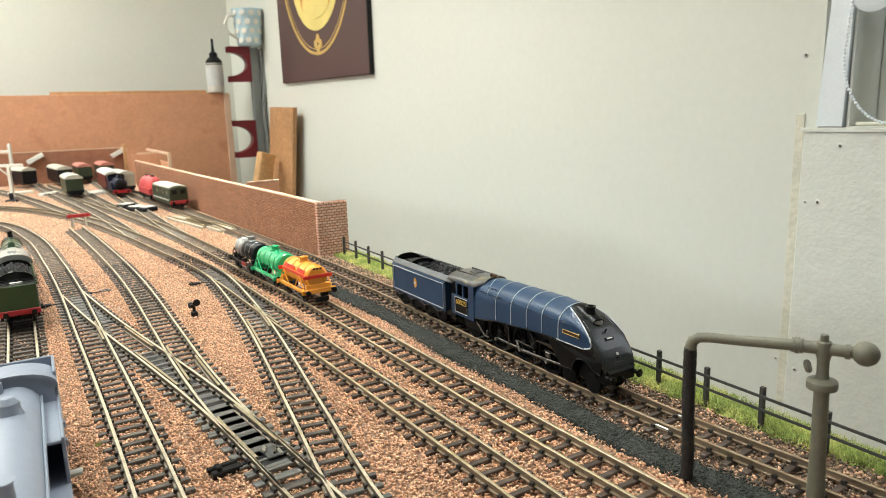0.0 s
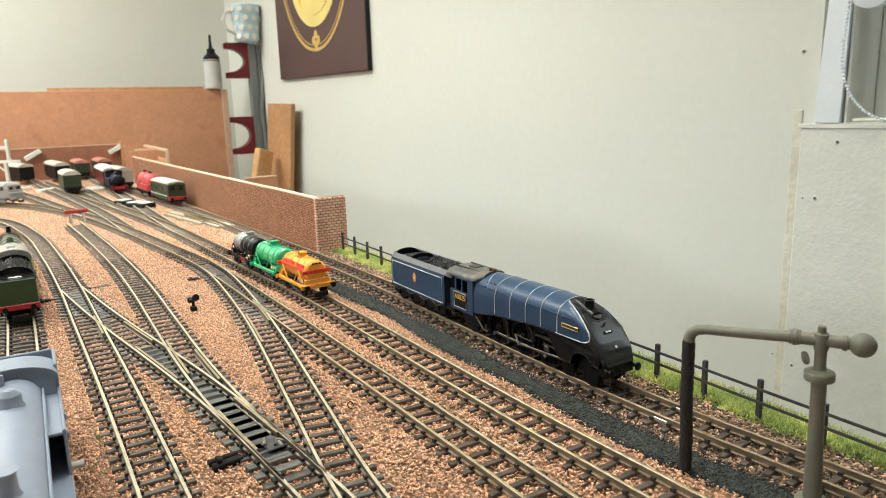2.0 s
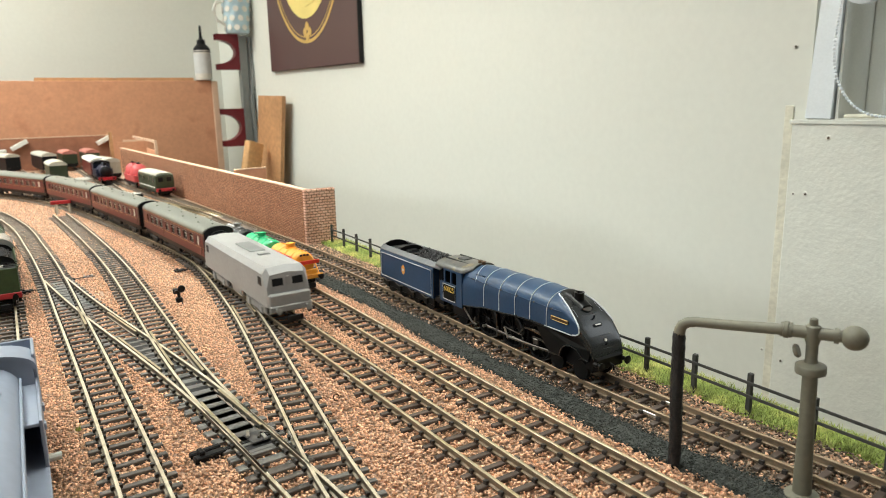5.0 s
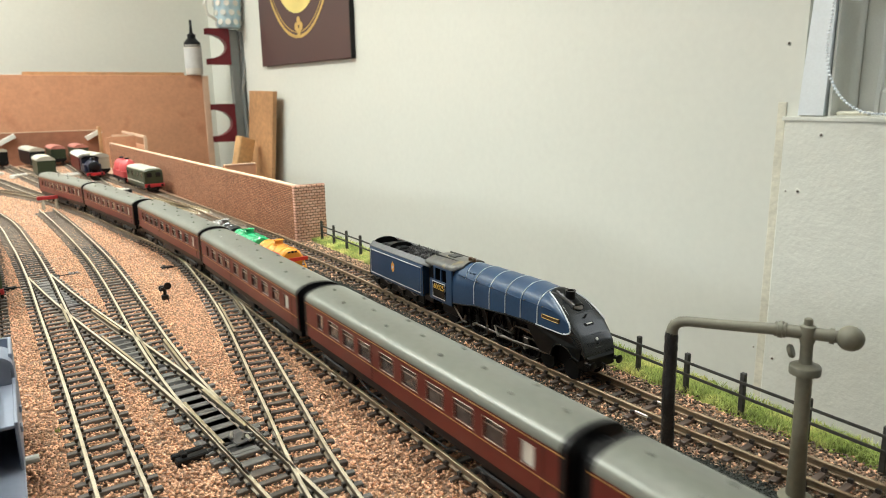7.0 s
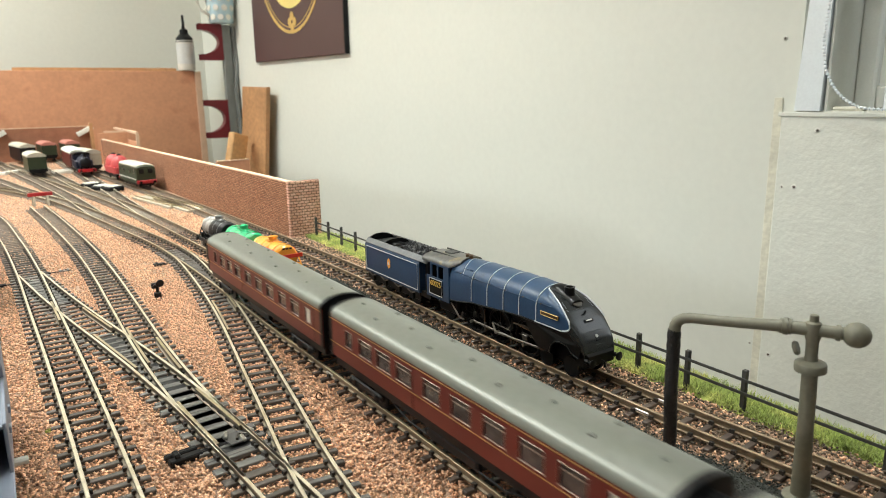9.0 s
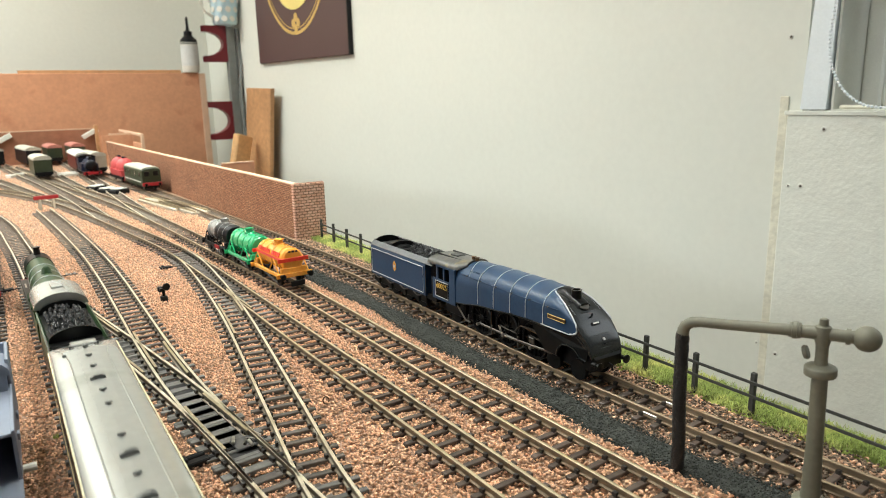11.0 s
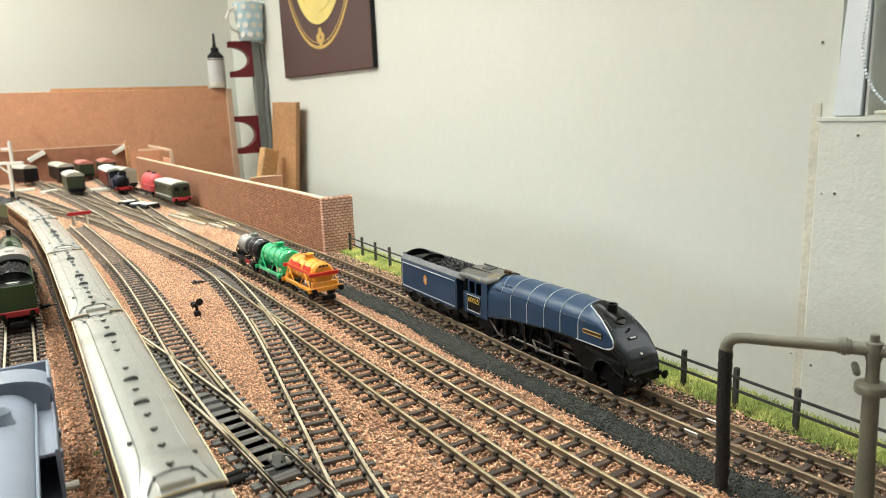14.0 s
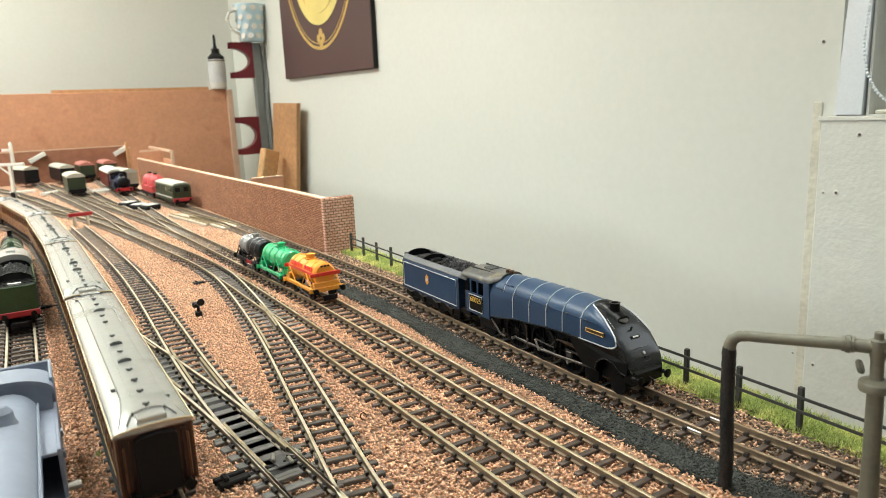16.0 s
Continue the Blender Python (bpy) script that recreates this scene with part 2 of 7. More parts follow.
NEAR_END = -4.4
LINES = {
    "T0": line([(-0.02, NEAR_END), (-0.02, 0.2), (-0.02, 0.62), (-0.03, 0.9), (-0.075, 1.12), (-0.2, 1.3), (-0.5, 1.42), (-1.2, 1.45), (-3.2, 1.45)]),
    "T1": line([(0.031, NEAR_END), (0.031, 0.1), (0.0304, 0.29), (0.0286, 0.42), (0.0243, 0.583), (0.0205, 0.72), (0.0126, 0.88), (-0.0055, 1.1), (-0.05, 1.3), (-0.16, 1.47), (-0.4, 1.58), (-1.2, 1.6), (-3.2, 1.6)]),
    "T2": line([(0.092, NEAR_END), (0.092, 0.05), (0.0903, 0.2), (0.0855, 0.27), (0.0775, 0.36), (0.0748, 0.45), (0.0755, 0.55), (0.0765, 0.65), (0.0755, 0.755), (0.0715, 0.86), (0.0625, 1.02), (0.0515, 1.17)]),
    "T2b": line([(0.092, 0.02), (0.0935, 0.12), (0.1012, 0.246), (0.1133, 0.334), (0.1349, 0.486), (0.1455, 0.59), (0.1515, 0.69), (0.149, 0.76)]),
    "T3": line([(0.166, NEAR_END), (0.166, 0.0), (0.1634, 0.213), (0.1612, 0.33), (0.1592, 0.41), (0.1574, 0.52), (0.1532, 0.68), (0.1463, 0.783), (0.1307, 0.9), (0.1145, 1.02), (0.0835, 1.205), (0.047, 1.34), (0.0, 1.462), (-0.06, 1.562), (-0.15, 1.65), (-0.3, 1.72), (-0.55, 1.755), (-1.2, 1.76), (-3.2, 1.76)]),
    "T4": line([(0.212, NEAR_END), (0.212, 0.0), (0.2056, 0.17), (0.202, 0.27), (0.1985, 0.53), (0.1935, 0.62), (0.1865, 0.72), (0.1785, 0.85), (0.17, 0.97), (0.158, 1.1), (0.135, 1.28), (0.105, 1.48), (0.075, 1.7), (0.03, 2.0)]),
    "T5": line([(0.285, NEAR_END), (0.285, 0.0), (0.2735, 0.147), (0.2685, 0.2), (0.2653, 0.266), (0.2644, 0.346), (0.2642, 0.51), (0.261, 0.625), (0.2545, 0.78), (0.2445, 0.97), (0.2325, 1.15), (0.2135, 1.36), (0.193, 1.62), (0.176, 1.9), (0.166, 2.1)]),
    "crossover": line([(0.0855, 0.27), (0.0806, 0.325), (0.071, 0.399), (0.0587, 0.4747), (0.0455, 0.55), (0.0335, 0.625), (0.0205, 0.72)]),
    "yard_a": line([(0.17, 0.97), (0.166, 1.1), (0.164, 1.3), (0.162, 1.55), (0.156, 1.8), (0.15, 2.1)]),
    "yard_b": line([(0.135, 1.28), (0.118, 1.5), (0.1, 1.8), (0.085, 2.12)]),
    "yard_c": line([(0.1145, 1.02), (0.1, 1.25), (0.075, 1.5), (0.04, 1.8), (0.01, 2.1)]),
    "yard_d": line([(0.0835, 1.205), (0.045, 1.4), (0.0, 1.65), (-0.055, 1.9), (-0.12, 2.12)]),
}


def on_line(name, s):
    """Place and heading (towards the far end) at arc length s."""
    q = LINES[name]
    x, y = np.interp(s, q[:, 2], q[:, 0]), np.interp(s, q[:, 2], q[:, 1])
    a, b = max(s - 0.004, 0), min(s + 0.004, q[-1, 2])
    dx = np.interp(b, q[:, 2], q[:, 0]) - np.interp(a, q[:, 2], q[:, 0])
    dy = np.interp(b, q[:, 2], q[:, 1]) - np.interp(a, q[:, 2], q[:, 1])
    return float(x), float(y), math.atan2(-dx, dy)


def s_at(name, y):
    q = LINES[name]
    return float(np.interp(y, q[:, 1], q[:, 2])) if name in ("T5", "T4", "T2") else float(q[np.argmin(abs(q[:, 1] - y)), 2])


def rake_pose(name, s, length, z, back=False):
    """The pose of a vehicle of that length whose middle lies at s: its +y looks to the far end (to the near end: back)."""
    a, b = on_line(name, s - length * 0.36), on_line(name, s + length * 0.36)
    turn = math.degrees(math.atan2(-(b[0] - a[0]), b[1] - a[1])) + (180 if back else 0)
    return pose((a[0] + b[0]) / 2, (a[1] + b[1]) / 2, z, 0, 0, turn)


RAIL = 0.006
GAUGE = 0.0177

# ---- the room ----
WALL_TURN = -6.4


def wall_point(y, off=0.0):
    return 0.853 - 0.1121 * (y - 0.5) + off


def simple_wall(name, x0, y0, x1, y1, z0=-0.95, z1=1.4, mat="wall"):
    return tagged(part(name, block(x0, y0, z0, x1, y1, z1), M[mat]), "plain cream painted room wall", "wall", kind="structure")


def room():
    # right-hand wall, slightly turned from the tracks
    bm = bmesh.new()
    for y0, y1, z0, z1 in ((0.5, 2.75, -0.95, 1.4), (-5.0, 0.5, -0.95, 0.128), (-0.6, 0.5, 0.9, 1.4), (-5.0, -0.6, 0.128, 1.4)):
        bm2 = [(wall_point(y, o), y, z) for o in (0.0, 0.12) for y in (y0, y1) for z in (z0, z1)]
        v = [bm.verts.new(p) for p in bm2]
        for f in ((0, 1, 3, 2), (4, 6, 7, 5), (0, 4, 5, 1), (2, 3, 7, 6), (0, 2, 6, 4), (1, 5, 7, 3)):
            bm.faces.new([v[i] for i in f])
    bmesh.ops.recalc_face_normals(bm, faces=bm.faces)
    tagged(part("wall_east", bm, M["wall"]), "cream painted plaster wall with fine texture", "wall", kind="structure")
    simple_wall("wall_north", -3.6, 2.42, 0.75, 2.54)
    bm = bmesh.new()
    for y0, y1, z0, z1 in ((-5.0, -0.6, -0.95, 1.4), (1.2, 2.42, -0.95, 1.4), (-0.6, 1.2, -0.95, 0.78), (-0.6, 1.2, 1.12, 1.4)):
        block(-3.6, y0, z0, -3.48, y1, z1, 0, bm)
    tagged(part("wall_west", bm, M["wall"]), "plain cream painted room wall with a window", "wall", kind="structure")
    simple_wall("wall_south", -3.6, -5.12, 1.7, -5.0)
    tagged(part("ceiling", block(-3.6, -5.12, 1.4, 1.7, 2.75, 1.5), M["ceiling"]), "white painted ceiling", "ceiling", kind="structure")
    tagged(part("floor", block(-3.6, -5.12, -1.05, 1.7, 2.75, -0.95), M["floor"]), "grey brown carpet floor", "floor", kind="structure")


room()

# ---- baseboard and ground ----
tagged(part("ground", block(-0.75, -4.6, -0.04, 0.325, 2.2, -0.001), M["ground"]), "reddish ballast ground of a model railway board", "ground", kind="structure")
tagged(part("ground_west", block(-3.4, 0.95, -0.04, -0.7505, 2.2, -0.001), M["ground"]), "reddish ballast ground of a model railway board", "ground", kind="structure")

# ---- tracks ----


def sweep(q, offset, profile):
    """A bar of the given outline (x across, z up) along rows x, y, s, moved sideways by offset."""
    d = np.gradient(q[:, :2], axis=0)
    d /= np.linalg.norm(d, axis=1)[:, None]
    side = np.c_[d[:, 1], -d[:, 0]]
    n, k = len(q), len(profile)
    v = np.zeros((n, k, 3))
    for i, (a, z) in enumerate(profile):
        v[:, i, :2] = q[:, :2] + side * (offset + a)
        v[:, i, 2] = z
    faces = [(r * k + i, r * k + (i + 1) % k, (r + 1) * k + (i + 1) % k, (r + 1) * k + i) for r in range(n - 1) for i in range(k)]
    faces += [tuple(range(k))[::-1], tuple((n - 1) * k + i for i in range(k))]
    mesh = bpy.data.meshes.new("rail")
    mesh.from_pydata(v.reshape(-1, 3).tolist(), [], faces)
    return mesh


RAIL_SHAPE = [(-0.0014, 0.0022), (0.0014, 0.0022), (0.0014, 0.0027), (0.0005, 0.0031), (0.0005, 0.0046), (0.0008, 0.0050), (0.0008, 0.0058), (0.0006, 0.006), (-0.0006, 0.006), (-0.0008, 0.0058), (-0.0008, 0.0050), (-0.0005, 0.0046), (-0.0005, 0.0031), (-0.0014, 0.0027)]
PITCH = 0.0105
SLEEPERS = []
for black in ("sleeper", "sleeper_grey_sheen", "sleeper_brown"):
    mesh = bpy.data.meshes.new(black)
    bm = block(-0.0155, -0.0016, 0.0, 0.0155, 0.0016, 0.0022, 0.0003)
    for x in (-GAUGE / 2, GAUGE / 2):
        for side in (-1, 1):
            block(x + side * 0.0016 - 0.0008, -0.0010, 0.0021, x + side * 0.0016 + 0.0008, 0.0010, 0.0040, 0.0, bm)
    bm.to_mesh(mesh)
    bm.free()
    mesh.materials.append(M[black])
    mesh.materials.append(M["chair"])
    for p in mesh.polygons:
        if p.center.z > 0.0023:
            p.material_index = 1
    SLEEPERS.append(mesh)


def rail(mesh, head, web, parent=None, name="rail"):
    """A rail with a worn bright head and a duller web and foot."""
    ob = part(name, mesh, [M[head], M[web]], parent)
    for p in ob.data.polygons:
        p.material_index = 0 if p.center.z > 0.0055 else 1
    return ob


def track(name, black=(), cut=(0.0, 99.0)):
    q = LINES[name]
    q = q[(q[:, 2] >= cut[0]) & (q[:, 2] <= cut[1])]
    near = q[q[:, 1] > -0.9]
    tr = thing("railway_track", "brassy model rails on dark plastic sleepers in ballast", "railway track", group="tracks of the layout", kind="structure")
    dull = name in ("T3", "T4", "T5")
    for side in (-1, 1):
        rail(sweep(near[::2], side * GAUGE / 2, RAIL_SHAPE), "rail_dull" if name == "T5" else "rail" if dull else "rail_bright", "rail_side" if dull else "rail_side_clean", tr)
        far = q[q[:, 1] <= -0.9]
        if len(far):
            part("rail", sweep(np.vstack([far[::40], near[:1]]), side * GAUGE / 2, RAIL_SHAPE), M["rail_side"], tr)
    verts, faces, verts_far, faces_far = [], [], [], []
    base = np.array([v.co for v in SLEEPERS[0].vertices])
    poly = [tuple(p.vertices) for p in SLEEPERS[0].polygons]
    for s in np.arange(q[0, 2] + PITCH / 2, q[-1, 2], PITCH):
        x, y, a = on_line(name, s)
        if y < -0.9:
            continue
        jit = random.uniform(-0.02, 0.02)
        if 0.12 < y < 0.85 and -0.06 < x < 0.3:
            ob = part("sleeper", SLEEPERS[1 if any(lo < y < hi for lo, hi in black) else 2 if dull else 0], None, tr)
            ob.matrix_basis = Matrix.Translation((x, y, random.uniform(-0.0002, 0.0001))) @ Matrix.Rotation(a + jit, 4, "Z")
        else:
            c, sn = math.cos(a + jit), math.sin(a + jit)
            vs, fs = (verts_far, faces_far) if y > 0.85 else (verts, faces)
            at = len(vs)
            vs += [(x + c * v[0] - sn * v[1], y + sn * v[0] + c * v[1], v[2]) for v in base]
            fs += [tuple(i + at for i in f) for f in poly]
    kinds = [p.material_index for p in SLEEPERS[0].polygons]
    for vs, fs, mat in ((verts, faces, "sleeper_brown" if dull else "sleeper"), (verts_far, faces_far, "sleeper_tan")):
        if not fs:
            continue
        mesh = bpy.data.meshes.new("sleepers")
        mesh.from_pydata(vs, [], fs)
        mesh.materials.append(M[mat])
        mesh.materials.append(M["chair"] if mat != "sleeper_tan" else M[mat])
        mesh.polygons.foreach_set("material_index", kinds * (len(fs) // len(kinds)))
        tagged(part("sleepers", mesh, None, tr), kind="stuff")
    return tr


for key in LINES:
    track(key, {"T2b": ((0.1, 0.26), (0.5, 0.56)), "T2": ((0.28, 0.43),), "crossover": ((0.28, 0.52), (0.6, 0.72)), "T1": ((0.62, 0.7),), "T3": ((0.48, 0.56),)}.get(key, ()))

# ---- more materials ----
M["blue"] = material("express_blue_paint", (0.022, 0.054, 0.112), 0.38, vary=0.16, scale=40, fine=500, coat=0.03, sheen=0.36)
# one satin black split in two: nose lifted for grey sheen, gear deeper
M["loco_black"] = material("satin_black_paint", (0.006, 0.0064, 0.0066), 0.3, vary=0.25, scale=60, fine=500, sheen=0.18)
M["nose_sheen_black"] = material("satin_black_nose_sheen", (0.0125, 0.0155, 0.017), 0.24, vary=0.25, scale=60, fine=500, coat=0.35)
M["roof_black"] = material("dusty_black_roof", (0.03, 0.032, 0.031), 0.5, vary=0.25, scale=60, fine=400)
M["navy"] = material("dark_navy_paint", (0.013, 0.018, 0.04), 0.4, vary=0.14, scale=40, fine=500)
M["cab_roof_grey"] = material("dusty_grey_cab_roof", (0.085, 0.085, 0.078), 0.42, vary=0.3, scale=120, fine=500, second=(0.16, 0.13, 0.07), spot=0.25)
M["coping_grey"] = material("worn_grey_coping", (0.075, 0.08, 0.085), 0.4, vary=0.25, scale=80, fine=400)
M["lining"] = material("grey_white_lining", (0.56, 0.6, 0.62), 0.5, vary=0.05)
M["gold"] = material("yellow_gold_lettering", (0.75, 0.5, 0.1), 0.5, vary=0.05)
M["brass"] = material("dull_brass", (0.12, 0.07, 0.035), 0.4, 0.5, vary=0.2)
M["steel"] = material("bright_steel", (0.5, 0.48, 0.44), 0.3, 0.9, vary=0.15)
M["coal"] = material("glossy_coal", (0.03, 0.03, 0.032), 0.3, vary=0.4, scale=300, fine=900, bump=0.0006, island=0.6)
M["maroon"] = material("maroon_coach_paint", (0.115, 0.013, 0.009), 0.42, vary=0.12, scale=30, fine=400, coat=0.05)
M["grey_roof"] = material("grey_coach_roof", (0.18, 0.19, 0.165), 0.34, 0.15, vary=0.1, scale=25, fine=300, second=(0.18, 0.19, 0.165), spot=0.2)
M["glass"] = material("smoked_coach_glass", (0.075, 0.056, 0.05), 0.12, vary=0.5, scale=90, coat=0.3)
M["frosted"] = material("frosted_white_glass", (0.7, 0.66, 0.58), 0.4, vary=0.08)
M["pale_frame"] = material("pale_metal_frame", (0.3, 0.23, 0.18), 0.4, 0.3, vary=0.1)
M["straw_lining"] = material("straw_gold_lining", (0.38, 0.2, 0.06), 0.5, vary=0.15)
M["teak"] = material("varnished_teak", (0.17, 0.068, 0.024), 0.4, vary=0.25, scale=50, fine=500, coat=0.15)
M["teak_dark"] = material("dark_teak_end", (0.045, 0.016, 0.009), 0.45, vary=0.25, scale=50, fine=500)
M["cream_line"] = material("straw_yellow_line", (0.34, 0.24, 0.09), 0.5, vary=0.1)
M["silver_roof"] = material("silver_white_roof", (0.57, 0.585, 0.56), 0.25, 0.6, vary=0.06, scale=25, fine=300, second=(0.45, 0.465, 0.43), spot=0.15)
M["vent_grey"] = material("dull_grey_vent", (0.12, 0.125, 0.12), 0.5, 0.2, vary=0.15)
M["gutter_cream"] = material("cream_gutter", (0.62, 0.56, 0.36), 0.5, vary=0.1)
M["green"] = material("apple_green_paint", (0.022, 0.058, 0.018), 0.38, vary=0.15, scale=50, coat=0.15)
M["dark_green"] = material("dark_green_paint", (0.028, 0.042, 0.02), 0.4, vary=0.15, scale=50)
M["red"] = material("buffer_beam_red", (0.42, 0.022, 0.028), 0.45, vary=0.1)
M["pink_red"] = material("faded_red_paint", (0.52, 0.075, 0.075), 0.5, vary=0.12)
M["primer"] = material("grey_primer", (0.3, 0.3, 0.29), 0.55, vary=0.08, scale=40, fine=300)
M["salmon"] = material("faded_salmon_paint", (0.5, 0.2, 0.16), 0.6, vary=0.12)
M["resin"] = material("pale_lilac_grey_resin", (0.29, 0.335, 0.42), 0.42, vary=0.06, scale=30, fine=200)
M["orange"] = material("amber_yellow_paint", (0.88, 0.38, 0.05), 0.2, vary=0.06, scale=50, coat=0.6)
M["tank_red"] = material("orange_red_paint", (0.75, 0.05, 0.02), 0.4, vary=0.06)
M["tank_green"] = material("emerald_paint", (0.025, 0.45, 0.18), 0.2, vary=0.06, scale=50, coat=0.6)
M["tank_silver"] = material("silver_tank_paint", (0.5, 0.5, 0.49), 0.25, 0.6, vary=0.1)
M["white"] = material("white_paint", (0.7, 0.7, 0.64), 0.5, vary=0.05, scale=30)
M["dusty_roof"] = material("dusty_pale_roof", (0.48, 0.46, 0.39), 0.6, vary=0.15, scale=40)
M["white_gloss"] = material("white_gloss_paint", (0.77, 0.82, 0.85), 0.3, vary=0.04, scale=20, bump=0.0002)
M["wood"] = material("bare_pine", (0.62, 0.36, 0.16), 0.6, vary=0.2, scale=12, fine=90)
M["ply"] = material("plywood_sheet", (0.5, 0.27, 0.125), 0.65, vary=0.2, scale=10, fine=80)
M["burgundy"] = material("burgundy_plastic", (0.15, 0.012, 0.018), 0.4, vary=0.08)
M["grey_metal"] = material("grey_upright_metal", (0.2, 0.21, 0.2), 0.5, 0.3, vary=0.1)
M["crane"] = material("olive_grey_cast_metal", (0.165, 0.16, 0.118), 0.5, vary=0.12, scale=60, fine=500)
M["leather"] = material("black_leather_bag", (0.012, 0.012, 0.012), 0.5, vary=0.3, scale=200, fine=900, bump=0.0007)
M["fence"] = material("weathered_black_timber", (0.045, 0.045, 0.04), 0.7, vary=0.25, scale=100)
M["plaque"] = material("chocolate_brown_sign", (0.075, 0.03, 0.03), 0.32, vary=0.06, scale=8, coat=0.15)
M["sign_gold"] = material("sign_gold_paint", (0.6, 0.4, 0.12), 0.45, vary=0.15, scale=30)
M["sign_yellow"] = material("sign_pale_yellow", (0.8, 0.66, 0.22), 0.45, vary=0.1, scale=15)
M["sign_orange"] = material("sign_orange", (0.65, 0.3, 0.05), 0.45, vary=0.2, scale=30)
M["mug"] = material("white_glazed_china", (0.75, 0.74, 0.68), 0.2, vary=0.04, coat=0.4)
M["mug_blue"] = material("pale_blue_glaze", (0.52, 0.7, 0.78), 0.2, vary=0.06, coat=0.4)
M["clear_plastic"] = material("milky_bottle_plastic", (0.6, 0.58, 0.52), 0.35, vary=0.08)
M["label"] = material("grey_paper_label", (0.55, 0.56, 0.55), 0.6, vary=0.1)
M["screw"] = material("dark_screw_head", (0.12, 0.1, 0.08), 0.4, 0.6)
M["pale_sleeper"] = material("grey_dusty_timber", (0.42, 0.38, 0.3), 0.7, vary=0.2, scale=60)
# opaque cream pane; brightness put into the colour, no daylight behind it
M["pale_pane"] = material("opaque_cream_pane", (0.78, 0.77, 0.7), 0.08, vary=0.03)


def brick_material(name, axis):
    """Small bricks with mortar, laid along y or x by z."""
    m = material(name, (0.4, 0.17, 0.09), 0.8, vary=0.15, scale=40, fine=500)
    n, link = m.node_tree.nodes, m.node_tree.links.new
    bsdf = n["Principled BSDF"]
    split, join = n.new("ShaderNodeSeparateXYZ"), n.new("ShaderNodeCombineXYZ")
    link(n["Texture Coordinate"].outputs["Object"], split.inputs[0])
    link(split.outputs[axis], join.inputs[0]), link(split.outputs[2], join.inputs[1])
    tex = n.new("ShaderNodeTexBrick")
    tex.inputs["Scale"].default_value = 1.0
    tex.inputs["Brick Width"].default_value = 0.0052 if axis == 1 else 0.0062
    tex.inputs["Row Height"].default_value = 0.0021 if axis == 1 else 0.0032
    tex.inputs["Mortar Size"].default_value = 0.00038
    # end face: real pink stone, its colours lifted in place of frontal light
    tex.inputs["Color1"].default_value = (0.36, 0.14, 0.065, 1) if axis == 1 else (0.74, 0.41, 0.29, 1)
    tex.inputs["Color2"].default_value = (0.56, 0.28, 0.155, 1) if axis == 1 else (0.86, 0.57, 0.44, 1)
    tex.inputs["Mortar"].default_value = (0.11, 0.045, 0.025, 1) if axis == 1 else (0.2, 0.09, 0.055, 1)
    link(join.outputs[0], tex.inputs["Vector"])
    scaled = next(x for x in n if x.bl_idname == "ShaderNodeVectorMath")
    link(tex.outputs["Color"], scaled.inputs[0])
    relief = n.new("ShaderNodeBump")
    relief.inputs["Strength"].default_value, relief.inputs["Distance"].default_value = 1.0, 0.0006
    relief.invert = True
    link(tex.outputs["Fac"], relief.inputs["Height"]), link(relief.outputs[0], bsdf.inputs["Normal"])
    return m


M["brick"] = brick_material("embossed_brick_sheet", 1)
M["board_brick"] = material("brick_red_board", (0.32, 0.14, 0.08), 0.8, vary=0.2, scale=60, fine=500)
M["brick_end"] = brick_material("rough_stone_front_lit", 0)


def lettering(name, text, size, mat, parent, m, depth=0.0001):
    """Words as a thin mesh: their middle at m, reading along its x axis, up its y axis."""
    data = bpy.data.curves.new(name, "FONT")
    data.body, data.size, data.extrude, data.align_x, data.align_y = text, size, depth, "CENTER", "CENTER"
    temp = new(name, data)
    mesh = bpy.data.meshes.new_from_object(temp.evaluated_get(bpy.context.evaluated_depsgraph_get()))
    bpy.data.objects.remove(temp)
    mesh.materials.clear()
    ob = part(name, mesh, M[mat], parent)
    ob.matrix_basis = m
    return ob


# turns text to lie on a side that looks to +x or -x, or +y
SIDE_PX = Matrix(((0, 0, 1, 0), (1, 0, 0, 0), (0, 1, 0, 0), (0, 0, 0, 1)))
FRONT_PY = Matrix(((-1, 0, 0, 0), (0, 0, 1, 0), (0, 1, 0, 0), (0, 0, 0, 1)))

